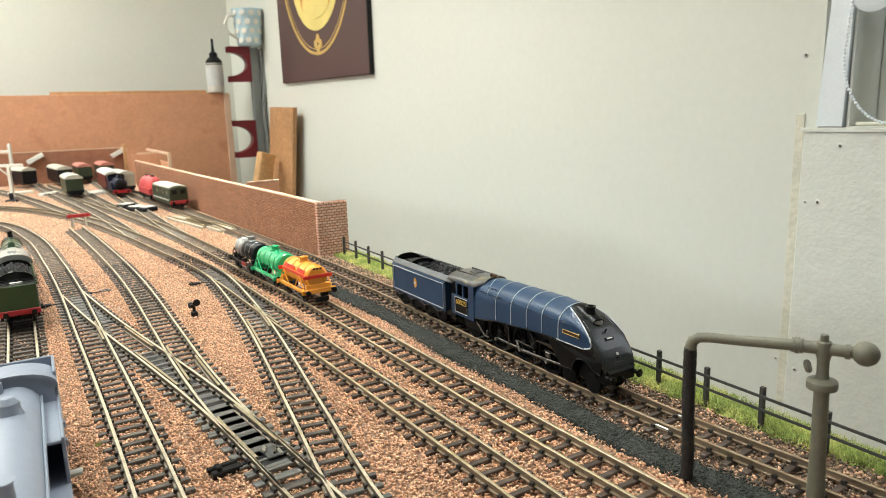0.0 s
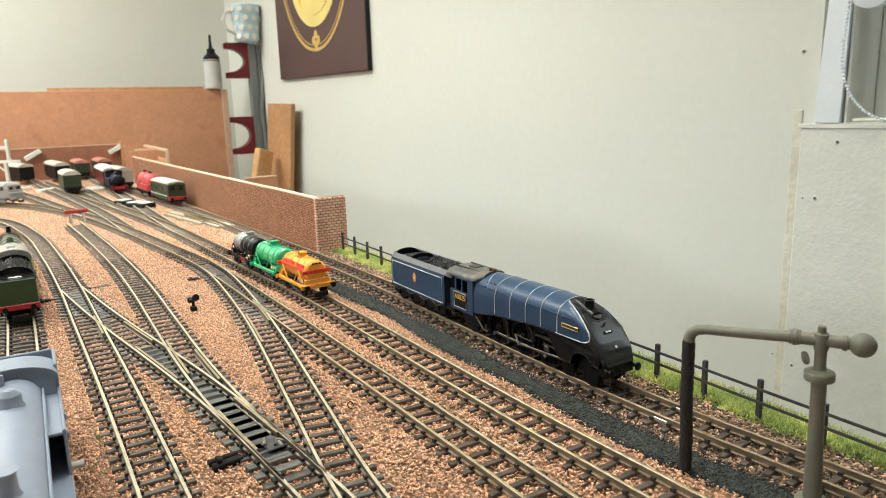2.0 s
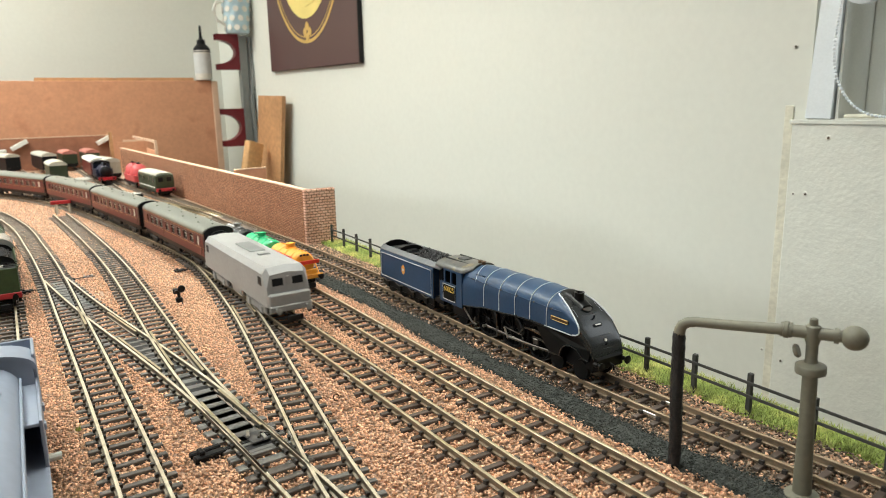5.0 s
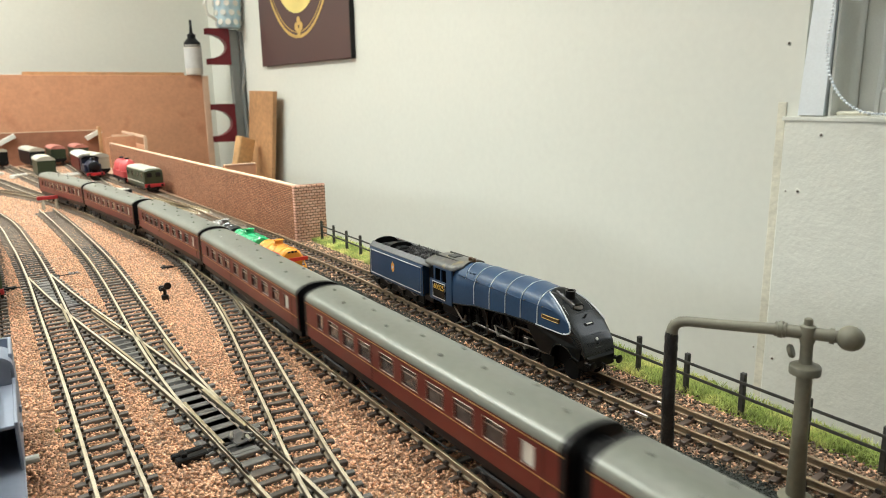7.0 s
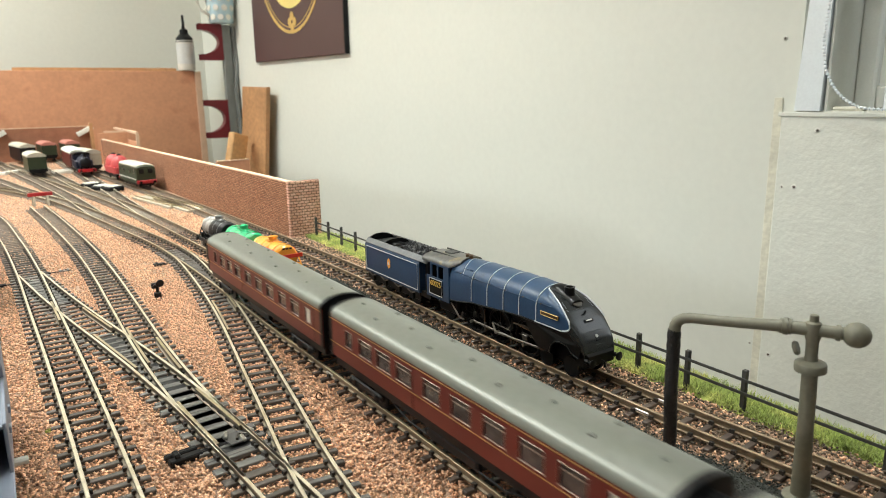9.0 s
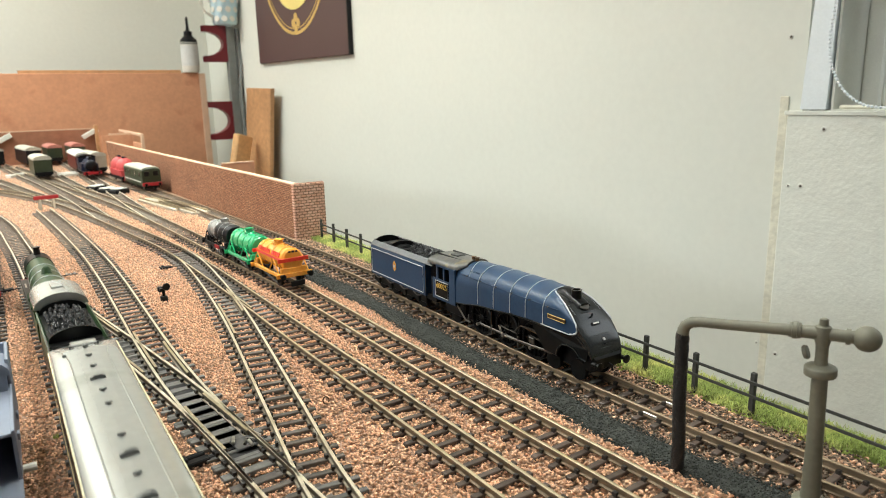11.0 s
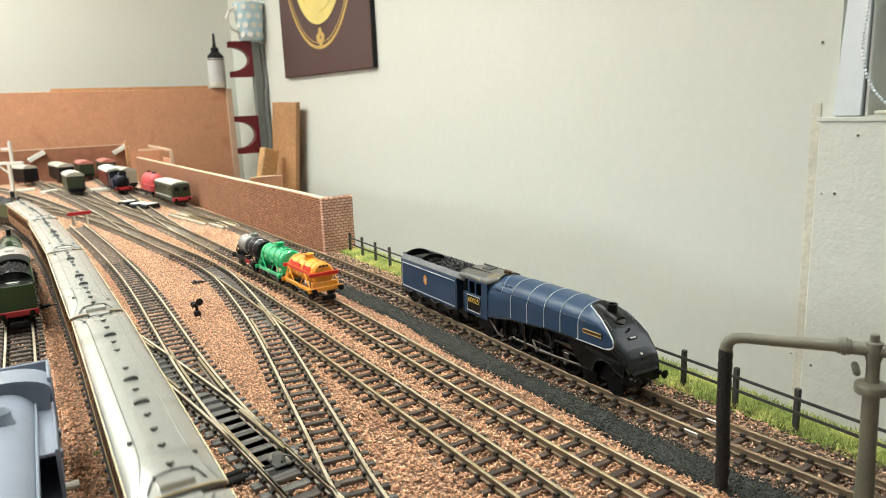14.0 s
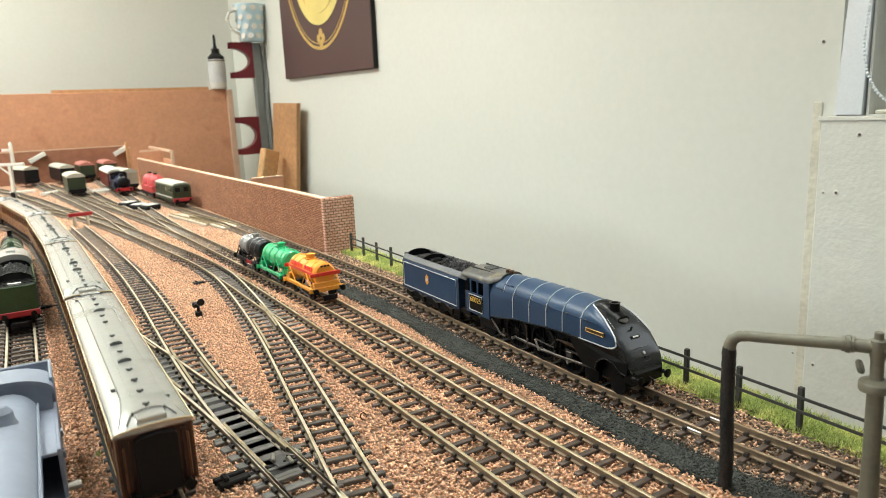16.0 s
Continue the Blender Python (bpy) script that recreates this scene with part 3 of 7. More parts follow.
# ---- parts shared by vehicles; rail top at z 0, front towards +y ----


def wheelset(parent, y, r, mat="loco_black", spokes=0):
    for side in (-1, 1):
        w = bmesh.new()
        turn = pose(side * 0.0087, y, r, 0, 90, 0)
        if not spokes:
            lathe([(r * 0.3, -0.0014), (r * 0.7, -0.0008), (r * 0.85, -0.0011), (r, -0.0011), (r, 0.0009), (r * 0.3, 0.0012)], 16, w, turn)
            smooth(part("wheel", w, M[mat], parent))
            continue
        lathe([(r * 0.86, -0.0011), (r, -0.0013), (r, 0.0009), (r * 0.96, 0.0012), (r * 0.86, 0.0010), (r * 0.84, 0.0), (r * 0.86, -0.0011)], 24, w, turn)
        wheel = smooth(part("wheel", w, M[mat], parent))
        smooth(part("hub", lathe([(r * 0.04, -0.0014), (r * 0.2, -0.0012), (r * 0.22, 0.0010), (r * 0.14, 0.0016), (r * 0.02, 0.0017)], 12, None, turn), M[mat], wheel))
        part("balance_weight", block(r * 0.55, -r * 0.45, -0.0004, r * 0.86, r * 0.45, 0.0009, 0.0003), M[mat], wheel).matrix_basis = turn @ Matrix.Rotation(2.1, 4, "Z")
        first = part("spoke", block(r * 0.19, -r * 0.028, -0.0005, r * 0.87, r * 0.028, 0.0005), M[mat], wheel)
        first.matrix_basis = turn
        for k in range(1, spokes):
            part("spoke", first.data, None, wheel).matrix_basis = turn @ Matrix.Rotation(k * math.tau / spokes, 4, "Z")


def buffers(parent, y, z=0.0125, x=0.0115, way=1, mat="loco_black"):
    for side in (-1, 1):
        b = lathe([(0.0013, 0), (0.0013, 0.0025), (0.0009, 0.0026), (0.0009, 0.0048), (0.0023, 0.005), (0.0024, 0.0056), (0.0008, 0.006)], 12, None, pose(side * x, y, z, -90 * way, 0, 0))
        smooth(part("buffer", b, M[mat], parent))


def coupling(parent, y, way=1):
    bm = block(-0.0022, y, 0.0035, 0.0022, y + way * 0.006, 0.0055, 0.0004) if way > 0 else block(-0.0022, y - 0.006, 0.0035, 0.0022, y, 0.0055, 0.0004)
    block(-0.006, y + way * 0.006 - 0.0006, 0.0025, 0.006, y + way * 0.006 + 0.0006, 0.0068, 0.0003, bm)
    part("coupling_hook", bm, M["black"], parent)


def arch(half, z0, zs, zt, y, n=9, power=2.0, sides=2):
    """An outline across the vehicle: straight sides to zs, then a rounded top to zt."""
    pts = [(-half, y, z0 + (zs - z0) * k / sides) for k in range(sides)]
    for k in range(n + 1):
        a = math.pi * k / n
        c, s = math.cos(a), math.sin(a)
        pts.append((-half * math.copysign(abs(c) ** (2 / power), c), y, zs + (zt - zs) * abs(s) ** (2 / power)))
    return pts + [(half, y, z0 + (zs - z0) * k / sides) for k in reversed(range(sides))]


def coal_heap(parent, x0, y0, x1, y1, z, size=0.0016, count=140):
    verts, faces = [], []
    for _ in range(count):
        c = Vector((random.uniform(x0, x1), random.uniform(y0, y1), z + random.uniform(0, 0.002)))
        c.z += 0.004 * (1 - abs(c.x - (x0 + x1) / 2) / (x1 - x0) * 2)
        at = len(verts)
        for d in ((1, 0, 0), (-1, 0, 0), (0, 1, 0), (0, -1, 0), (0, 0, 1), (0, 0, -1)):
            verts.append(tuple(c + Vector(d) * size * random.uniform(0.6, 1.3)))
        for f in ((0, 2, 4), (2, 1, 4), (1, 3, 4), (3, 0, 4), (2, 0, 5), (1, 2, 5), (3, 1, 5), (0, 3, 5)):
            faces.append(tuple(at + i for i in f))
    mesh = bpy.data.meshes.new("coal")
    mesh.from_pydata(verts, [], faces)
    tagged(part("coal", mesh, M["coal"], parent), kind="stuff")


def narrow(root, across, low, low_to, up):
    """Brings the body of a vehicle to its own loading gauge: width times across; heights above low start at low_to and grow by up."""
    todo = [(c, False) for c in root.children]
    while todo:
        ob, keep = todo.pop()
        kind = ob.name.split(".")[0]
        keep = keep or kind in ("wheel", "bogie", "coupling_rod", "connecting_rod", "axle_frame", "coupling_hook")
        if not keep and ob.type == "MESH":
            for v in ob.data.vertices:
                v.co.x *= across
                v.co.z = low_to + (v.co.z - low) * up if v.co.z > low else v.co.z * low_to / low
        todo += [(c, keep) for c in ob.children]
    return root


def outline_strip(name, pts, r, mat, parent):
    return part(name, tube(pts, r, None, 5), M[mat], parent)


# ---- the blue streamlined locomotive ----


def streamliner(m):
    lo = thing("steam_locomotive", "blue streamlined model steam locomotive with black nose, on a track", "locomotive", m)
    half = 0.0140
    # casing: sections from cab to nose; the wedge falls to the buffers, with square shoulders
    ys = np.concatenate([np.arange(-0.012, 0.072, 0.003), np.arange(0.072, 0.1112, 0.0006)])
    wedge = ([-0.012, 0.02, 0.06, 0.076, 0.082, 0.0895, 0.0955, 0.1015, 0.1065, 0.1095, 0.1112], [0.0440, 0.0452, 0.0456, 0.0450, 0.0436, 0.0402, 0.0362, 0.0312, 0.0262, 0.0222, 0.0150])
    foot = ([-0.012, 0.0, 0.014, 0.03, 0.046, 0.06, 0.1, 0.107, 0.112], [0.0168, 0.0185, 0.0213, 0.0226, 0.0243, 0.0252, 0.0255, 0.0200, 0.0140])

    def low_z(y):
        return float(np.interp(y, *foot))

    secs = []
    for y in ys:
        fall = max(0.0, (y - 0.076) / 0.0352)
        top, low = float(np.interp(y, *wedge)), low_z(y) - 0.0004
        low = min(low, top - 0.0012)
        wide = half - 0.0030 * fall**2.4
        shoulder = low + (top - low) * (0.46 + 0.36 * min(1, fall * 1.6))
        secs.append(arch(wide, low, shoulder, top, y, 28, 2.0 + 1.5 * min(1, fall * 2), 12))
    def line_x(y):
        """Half width of the black wedge between the two nose lines."""
        return 0.0060 + 0.0064 * max(0.0, (y - 0.0772) / 0.0236) ** 0.75

    def side_end(z):
        return float(np.interp(z, [0.0252, 0.0258, 0.0268, 0.0285, 0.0305], [0.090, 0.0965, 0.1000, 0.1012, 0.1010]))

    def ring_x(y, z):
        """Half width of the casing at that place."""
        ring = [p for p in secs[int(np.argmin(abs(ys - y)))] if p[0] >= 0]
        ring.sort(key=lambda p: p[2])
        return float(np.interp(z, [p[2] for p in ring], [p[0] for p in ring]))

    body = part("casing", loft(secs), [M["blue"], M["nose_sheen_black"]], lo, "blue boiler casing with black wedge nose")
    for p in body.data.polygons:
        c = p.center
        wedge_top = c.y > 0.0772 and abs(c.x) < line_x(c.y) and c.z > float(np.interp(c.y, *wedge)) - 0.0065
        if wedge_top or c.y > side_end(c.z) or c.z < low_z(c.y):
            p.material_index = 1
    smooth(body, 40)
    for y in (0.0135, 0.030, 0.046, 0.0605, 0.0755):
        i = int(np.argmin(abs(ys - y)))
        outline_strip("boiler_band", [Vector((px * 1.012, y, pz + 0.00012)) for px, _, pz in secs[i] if pz >= low_z(y)], 0.0003, "lining", lo)
    i = int(np.argmin(abs(ys + 0.003)))
    outline_strip("boiler_band", [Vector((px * 1.01, -0.003 + 0.006 * abs(px) / half, pz + 0.0001)) for px, _, pz in secs[i] if pz >= 0.036], 0.00025, "lining", lo)
    for side in (-1, 1):
        upper = []
        for y in np.linspace(0.0772, 0.1000, 26):
            ring = sorted((p for p in secs[int(np.argmin(abs(ys - y)))] if p[0] >= 0 and p[2] > float(np.interp(y, *wedge)) - 0.012), key=lambda p: p[0])
            x = min(line_x(y), ring[-1][0])
            upper.append((side * (x + 0.0002), y, float(np.interp(x, [p[0] for p in ring], [p[2] for p in ring])) + 0.0002))
        lower = [(side * (ring_x(y, z) + 0.0002), y, z) for z, y in ((0.0305, 0.1010), (0.0285, 0.1012), (0.0275, 0.1008), (0.0268, 0.1000), (0.0262, 0.0985), (0.0258, 0.0965))]
        outline_strip("nose_line", upper + lower, 0.00048, "lining", lo)
        outline_strip("valance_line", [(side * (half + 0.0001), y, low_z(y) + 0.0003) for y in np.linspace(0.074, 0.0965, 8)], 0.0003, "lining", lo)
        part("footplate_edge", tube([(side * (half + 0.0001), y, low_z(y) - 0.0003) for y in np.linspace(-0.011, 0.08, 20)], 0.0005, None, 6), M["loco_black"], lo)
        rail_y = np.linspace(-0.008, 0.088, 13)
        part("handrail", tube([(side * (ring_x(y, 0.0372) + 0.0006), y, 0.0372) for y in rail_y], 0.00026, None, 5), M["blue"], lo)
        for y in rail_y[1::2]:
            part("handrail_knob", rod((side * (ring_x(y, 0.0372) - 0.0004), y, 0.0372), (side * (ring_x(y, 0.0372) + 0.0011), y, 0.0372), 0.0005, None, 6), M["dull_steel"], lo)
        part("nameplate", block(side * (half - 0.0001) - 0.0004, 0.0795, 0.0309, side * (half - 0.0001) + 0.0004, 0.0935, 0.0333, 0.0001), M["brass"], lo, "worn brass nameplate")
        part("nameplate_rim", tube([(side * (half + 0.0004), y, z) for y, z in ((0.0797, 0.0311), (0.0933, 0.0311), (0.0933, 0.0331), (0.0797, 0.0331), (0.0797, 0.0311))], 0.00016, None, 4), M["gold"], lo)
        for y, z in ((0.001, 0.0400), (0.0045, 0.0402), (0.008, 0.0404), (0.0098, 0.0404)):
            part("washout_plug", rod((side * (ring_x(y, z) - 0.0004), y, z), (side * (ring_x(y, z) + 0.0006), y, z + 0.0003), 0.00055, None, 6), M["blue"], lo)
        # black side sheet before the drivers, cut out over the front bogie wheel
        edge = [(0.0655, 0.0256), (0.0685, 0.0205), (0.0735, 0.0150), (0.0775, 0.0112), (0.0868, 0.0112), (0.0885, 0.0160), (0.0915, 0.0186), (0.0955, 0.0194), (0.1000, 0.0184), (0.1042, 0.0142), (0.1075, 0.0132), (0.1088, 0.0200), (0.1020, 0.0256)]
        sheet = bmesh.new()
        rows = [[sheet.verts.new((side * (x - 0.0026 * max(0, (y - 0.09) / 0.02) ** 1.5), y, z)) for y, z in edge] for x in (half - 0.0016, half - 0.0001)]
        for k in range(len(edge)):
            n = (k + 1) % len(edge)
            sheet.faces.new((rows[0][k], rows[0][n], rows[1][n], rows[1][k]))
        sheet.faces.new(rows[0]), sheet.faces.new(rows[1][::-1])
        bmesh.ops.recalc_face_normals(sheet, faces=sheet.faces)
        part("side_sheet", sheet, M["loco_black"], lo)
        part("wheel_arch_lip", tube([(side * (half + 0.0002 - 0.0026 * max(0, (y - 0.09) / 0.02) ** 1.5), y, z) for y, z in edge[4:11]], 0.0005, None, 5), M["nose_sheen_black"], lo)
    # chimney and fittings on the wedge
    smooth(part("chimney", lathe([(0.0036, -0.002), (0.0031, 0.0015), (0.0028, 0.0052), (0.0031, 0.0060), (0.0021, 0.0060), (0.0019, 0.003)], 18, None, pose(0, 0.0872, 0.0402)), M["loco_black"], lo))
    smooth(part("chimney_cowl", loft([arch(0.0066, 0.037, 0.0425, 0.0459, y, 12) for y in (0.0775, 0.0815)] + [arch(0.0055, 0.036, 0.0410, 0.0436, 0.0858, 12), arch(0.0045, 0.034, 0.0375, 0.0400, 0.0935, 12)]), M["loco_black"], lo), 50)
    smooth(part("chimney_plate", lathe([(0.0034, 0), (0.0034, 0.0005), (0.0030, 0.0007)], 18, None, pose(0, 0.0925, 0.0385, -33, 0, 0)), M["dull_steel"], lo), 40)

    def on_wedge(y):
        z0, z1 = np.interp((y - 0.0008, y + 0.0008), *wedge)
        return float((z0 + z1) / 2), math.degrees(math.atan2(z1 - z0, 0.0016))

    for y, w, h, mat in ((0.0988, 0.0005, 0.0022, "loco_black"), (0.1094, 0.0005, 0.0012, "loco_black")):
        z, tilt = on_wedge(y)
        part("lamp_iron", block(-w, -0.0004, -0.0005, w, 0.0004, h, 0.0001), M[mat], lo).matrix_basis = pose(0, y, z, tilt * 0.5, 0, 0)
    z, tilt = on_wedge(0.1020)
    part("number_plate", block(-0.0031, -0.0009, -0.0004, 0.0031, 0.0009, 0.0006, 0.0002), M["loco_black"], lo).matrix_basis = pose(0, 0.1020, z, tilt, 0, 0)
    part("number_bar", block(-0.0020, -0.0004, 0.0005, 0.0020, 0.0004, 0.0008), M["steel"], lo, "small pale number strip").matrix_basis = pose(0, 0.1020, z, tilt, 0, 0)
    z, tilt = on_wedge(0.1083)
    part("nose_badge", lathe([(0.0009, 0), (0.0009, 0.0005)], 10, None), M["steel"], lo).matrix_basis = pose(0, 0.1083, z, tilt, 0, 0)
    for y, w in ((0.0962, 0.0088), (0.1065, 0.0092), (0.1100, 0.0090)):
        z, tilt = on_wedge(y)
        outline_strip("nose_door_seam", [(x, y - abs(x) * 0.02, z + 0.0001 - 0.0009 * (abs(x) / w) ** 4) for x in np.linspace(-w, w, 11)], 0.00018, "roof_black", lo)
    for k in range(7):
        for side in (-1, 1):
            y = 0.0905 + 0.0009 * k
            z, tilt = on_wedge(y)
            part("nose_rivet", rod((side * (0.0086 + 0.0001 * k), y, z - 0.0007), (side * (0.0086 + 0.0001 * k), y, z + 0.00005), 0.0002, None, 5), M["lining"], lo)
    # frames, running gear
    part("frame", block(-0.0068, -0.03, 0.0045, 0.0068, 0.106, 0.0240, 0.001), M["black"], lo)
    part("ashpan", block(-0.0105, -0.030, 0.0052, 0.0105, -0.0065, 0.0165, 0.0012), M["black"], lo)
    part("front_skirt", loft([[(-0.0104 * w, y, z0), (0.0104 * w, y, z0), (0.0104 * w, y, z1), (-0.0104 * w, y, z1)] for y, w, z0, z1 in ((0.1045, 1.0, 0.0085, 0.0170), (0.1095, 1.0, 0.0085, 0.0170), (0.1125, 0.9, 0.0095, 0.0150))]), M["loco_black"], lo)
    for y in (0.0115, 0.0375, 0.0635):
        wheelset(lo, y, 0.0113, "loco_black", 12)
    for y in (0.080, 0.0995):
        wheelset(lo, y, 0.0058)
    wheelset(lo, -0.018, 0.0065)
    for side in (-1, 1):
        x = side * 0.0112
        part("coupling_rod", block(x - 0.0005, 0.0115, 0.0070, x + 0.0005, 0.0635, 0.0086, 0.0003), M["dull_steel"], lo)
        part("connecting_rod", block(x + side * 0.0013 - 0.0005, 0.0375, 0.0082, x + side * 0.0013 + 0.0005, 0.082, 0.0097, 0.0003, None, Matrix.Rotation(radians(3.5), 4, "X")), M["dull_steel"], lo)
        smooth(part("cylinder", lathe([(0.0034, 0), (0.0034, 0.010)], 14, None, pose(side * 0.0104, 0.0765, 0.0125, -90, 0, 0)), M["loco_black"], lo))
        part("slide_bar", block(x - 0.0004, 0.060, 0.0135, x + 0.0004, 0.079, 0.0144), M["dull_steel"], lo)
        part("valve_gear_link", tube([(x, 0.046, 0.0115), (x, 0.052, 0.0175), (x, 0.062, 0.0185), (x, 0.078, 0.0175)], 0.0006, None, 5), M["dull_steel"], lo)
        part("expansion_link", block(x - 0.0006, 0.0505, 0.0125, x + 0.0006, 0.0525, 0.0205, 0.0004), M["loco_black"], lo)
        part("radius_rod", rod((x, 0.0515, 0.0180), (x, 0.075, 0.0165), 0.0004, None, 6), M["brass"], lo)
        part("crosshead", block(x + side * 0.001 - 0.0007, 0.062, 0.0105, x + side * 0.001 + 0.0007, 0.0665, 0.0140, 0.0003), M["dull_steel"], lo)
        part("return_crank", rod((x + side * 0.002, 0.0375, 0.0080), (x + side * 0.002, 0.0345, 0.0135), 0.0007, None, 6), M["steel"], lo)
        part("eccentric_rod", rod((x + side * 0.002, 0.0345, 0.0135), (x + side * 0.002, 0.0515, 0.0130), 0.0004, None, 6), M["dull_steel"], lo)
        for y in (0.0115, 0.0375, 0.0635):
            smooth(part("crank_pin", rod((x - side * 0.0008, y, 0.0078), (x + side * 0.0022, y, 0.0078), 0.0011, None, 8), M["steel"], lo), 40)
        for y in (-0.0005, 0.0245, 0.0505):
            part("brake_block", block(x - 0.0006, y - 0.0007, 0.004, x + 0.0006, y + 0.0007, 0.0105, 0.0002), M["dull_steel"], lo)
        part("sand_pipe", tube([(x, 0.0240, 0.0190), (x, 0.0238, 0.0110), (x, 0.0255, 0.0045)], 0.0004, None, 5), M["brass"], lo)
        part("injector_pipe", tube([(side * 0.0125, -0.012, 0.0145), (side * 0.0125, -0.002, 0.0065), (side * 0.0125, 0.003, 0.0065)], 0.0006, None, 5), M["steel"], lo)
    buffers(lo, 0.1105, 0.0125, 0.0098)
    part("coupling_hook", tube([(0, 0.1115, 0.0115), (0, 0.1148, 0.0112), (0, 0.1152, 0.0085)], 0.0006, None, 6), M["black"], lo)
    # cab
    for side in (-1, 1):
        bm = bmesh.new()
        x = side * half
        block(x - 0.0005, -0.0395, 0.0140, x + 0.0005, -0.0118, 0.0285, 0, bm)
        block(x - 0.0005, -0.0345, 0.0285, x + 0.0005, -0.0328, 0.0372, 0, bm)
        block(x - 0.0005, -0.0262, 0.0285, x + 0.0005, -0.0246, 0.0372, 0, bm)
        block(x - 0.0005, -0.0185, 0.0285, x + 0.0005, -0.0118, 0.0372, 0, bm)
        block(x - 0.0005, -0.0345, 0.0372, x + 0.0005, -0.0118, 0.0386, 0, bm)
        part("cab_side", bm, M["blue"], lo)
        part("cab_grab_rail", rod((x + side * 0.0006, -0.0402, 0.015), (x + side * 0.0006, -0.0402, 0.0285), 0.0003, None, 5), M["dull_steel"], lo)
        x = side * (half + 0.0007)
        part("number_panel", block(x - 0.0002, -0.0352, 0.0162, x + 0.0002, -0.0192, 0.0276, 0.0001), M["loco_black"], lo)
        pts = [(x + side * 0.0003, y, z) for y, z in ((-0.0350, 0.0164), (-0.0194, 0.0164), (-0.0194, 0.0274), (-0.0350, 0.0274), (-0.0350, 0.0164))]
        outline_strip("panel_line", pts, 0.0003, "lining", lo)
        turn = SIDE_PX if side > 0 else Matrix.Rotation(math.pi, 4, "Z") @ SIDE_PX
        lettering("cab_number", "60025", 0.0053, "gold", lo, Matrix.Translation((x + side * 0.0004, -0.0272, 0.0241)) @ turn)
    part("cab_interior", block(-0.0128, -0.0165, 0.0140, 0.0128, -0.0122, 0.0380), M["roof_black"], lo)
    part("cab_floor", block(-0.0132, -0.0395, 0.0135, 0.0132, -0.0122, 0.0150), M["black"], lo)
    smooth(part("cab_roof", loft([arch(half + 0.0005, 0.0380, 0.0386, 0.0432, -0.0455, 14), arch(half + 0.0004, 0.0378, 0.0384, 0.0447, -0.0130, 14), arch(half * 0.62, 0.0415, 0.0420, 0.0453, -0.0055, 14)]), M["cab_roof_grey"], lo, "dusty grey cab roof"), 40)
    part("roof_vent", block(-0.0035, -0.033, 0.0432, 0.0035, -0.024, 0.0448, 0.0005), M["roof_black"], lo)
    for x in (-0.0062, 0.0062):
        part("roof_rib", block(x - 0.0003, -0.044, 0.0418, x + 0.0003, -0.014, 0.0440), M["roof_black"], lo)
    for y in (-0.0085, -0.0045):
        smooth(part("safety_valve", lathe([(0.0016, 0), (0.0014, 0.0016), (0.0018, 0.0021), (0.0004, 0.0026)], 10, None, pose(0.001, y, 0.0447)), M["brass"], lo), 40)
    # tender
    back, front = -0.1340, -0.0505
    te = part("tender", loft([[(-half, y, 0.0118), (-half, y, 0.0335), (-half + 0.0009, y, 0.0358), (half - 0.0009, y, 0.0358), (half, y, 0.0335), (half, y, 0.0118)] for y in (back, front)]), M["blue"], lo, "blue tender body with grey lining")
    te2 = bmesh.new()
    for side in (-1, 1):
        loft([[(side * (half - 0.0003), y, 0.0351), (side * (half - 0.0010), y, 0.0354), (side * (half - 0.0042), y, 0.0384 - d), (side * (half - 0.0032), y, 0.0388 - d), (side * half, y, 0.0356)] for y, d in ((back + 0.0003, 0), (-0.09, 0), (front + 0.010, 0), (front - 0.001, 0.0016))], te2)
    part("coping", te2, M["coping_grey"], te, "worn grey edged coping")
    part("tender_deck", block(-half + 0.0015, back + 0.001, 0.0354, half - 0.0015, front - 0.0005, 0.0362), M["loco_black"], te)
    for y, top in ((back + 0.0005, 0.0412), (-0.1085, 0.0408), (-0.0865, 0.0398), (front - 0.0018, 0.0405)):
        part("bulkhead", loft([arch(half - 0.0020, 0.0350, 0.0352, top, yy, 12) for yy in (y, y + 0.0014)]), M["loco_black"], te)
    part("coal_space", block(-0.0105, -0.087, 0.035, 0.0105, -0.054, 0.0372), M["loco_black"], te)
    coal_heap(te, -0.0095, -0.0855, 0.0095, -0.0555, 0.0368, 0.0011, 260)
    part("coal_plate", block(-0.0085, -0.0945, 0.0366, 0.0085, -0.0870, 0.0373, 0, None, Matrix.Rotation(radians(24), 4, "X")), M["dull_steel"], te)
    part("water_dome", block(-0.005, -0.126, 0.0352, 0.005, -0.100, 0.0378, 0.0012), M["loco_black"], te)
    for side in (-1, 1):
        x = side * (half + 0.0003)
        pts = [(x, y, z) for y, z in ((back + 0.0022, 0.0138), (front - 0.0022, 0.0138), (front - 0.0022, 0.0328), (back + 0.0022, 0.0328), (back + 0.0022, 0.0138))]
        outline_strip("lining_panel", pts, 0.0003, "lining", te)
        part("crest_shape", lathe([(0.0031, 0), (0.0031, 0.0002)], 6, None, pose(x, -0.0945, 0.0250, 0, side * 90, 0) @ Matrix.Diagonal((1.35, 0.85, 1, 1))), M["sign_orange"], te, "small orange crest shape")
        part("crest_spot", lathe([(0.0012, 0), (0.0012, 0.0002)], 8, None, pose(x + side * 0.0001, -0.0945, 0.0250, 0, side * 90, 0)), M["lining"], te)
        part("front_grab_rail", rod((x, front + 0.0012, 0.014), (x, front + 0.0012, 0.031), 0.0003, None, 5), M["dull_steel"], te)
        axles = (-0.1235, -0.1035, -0.0825, -0.0625)
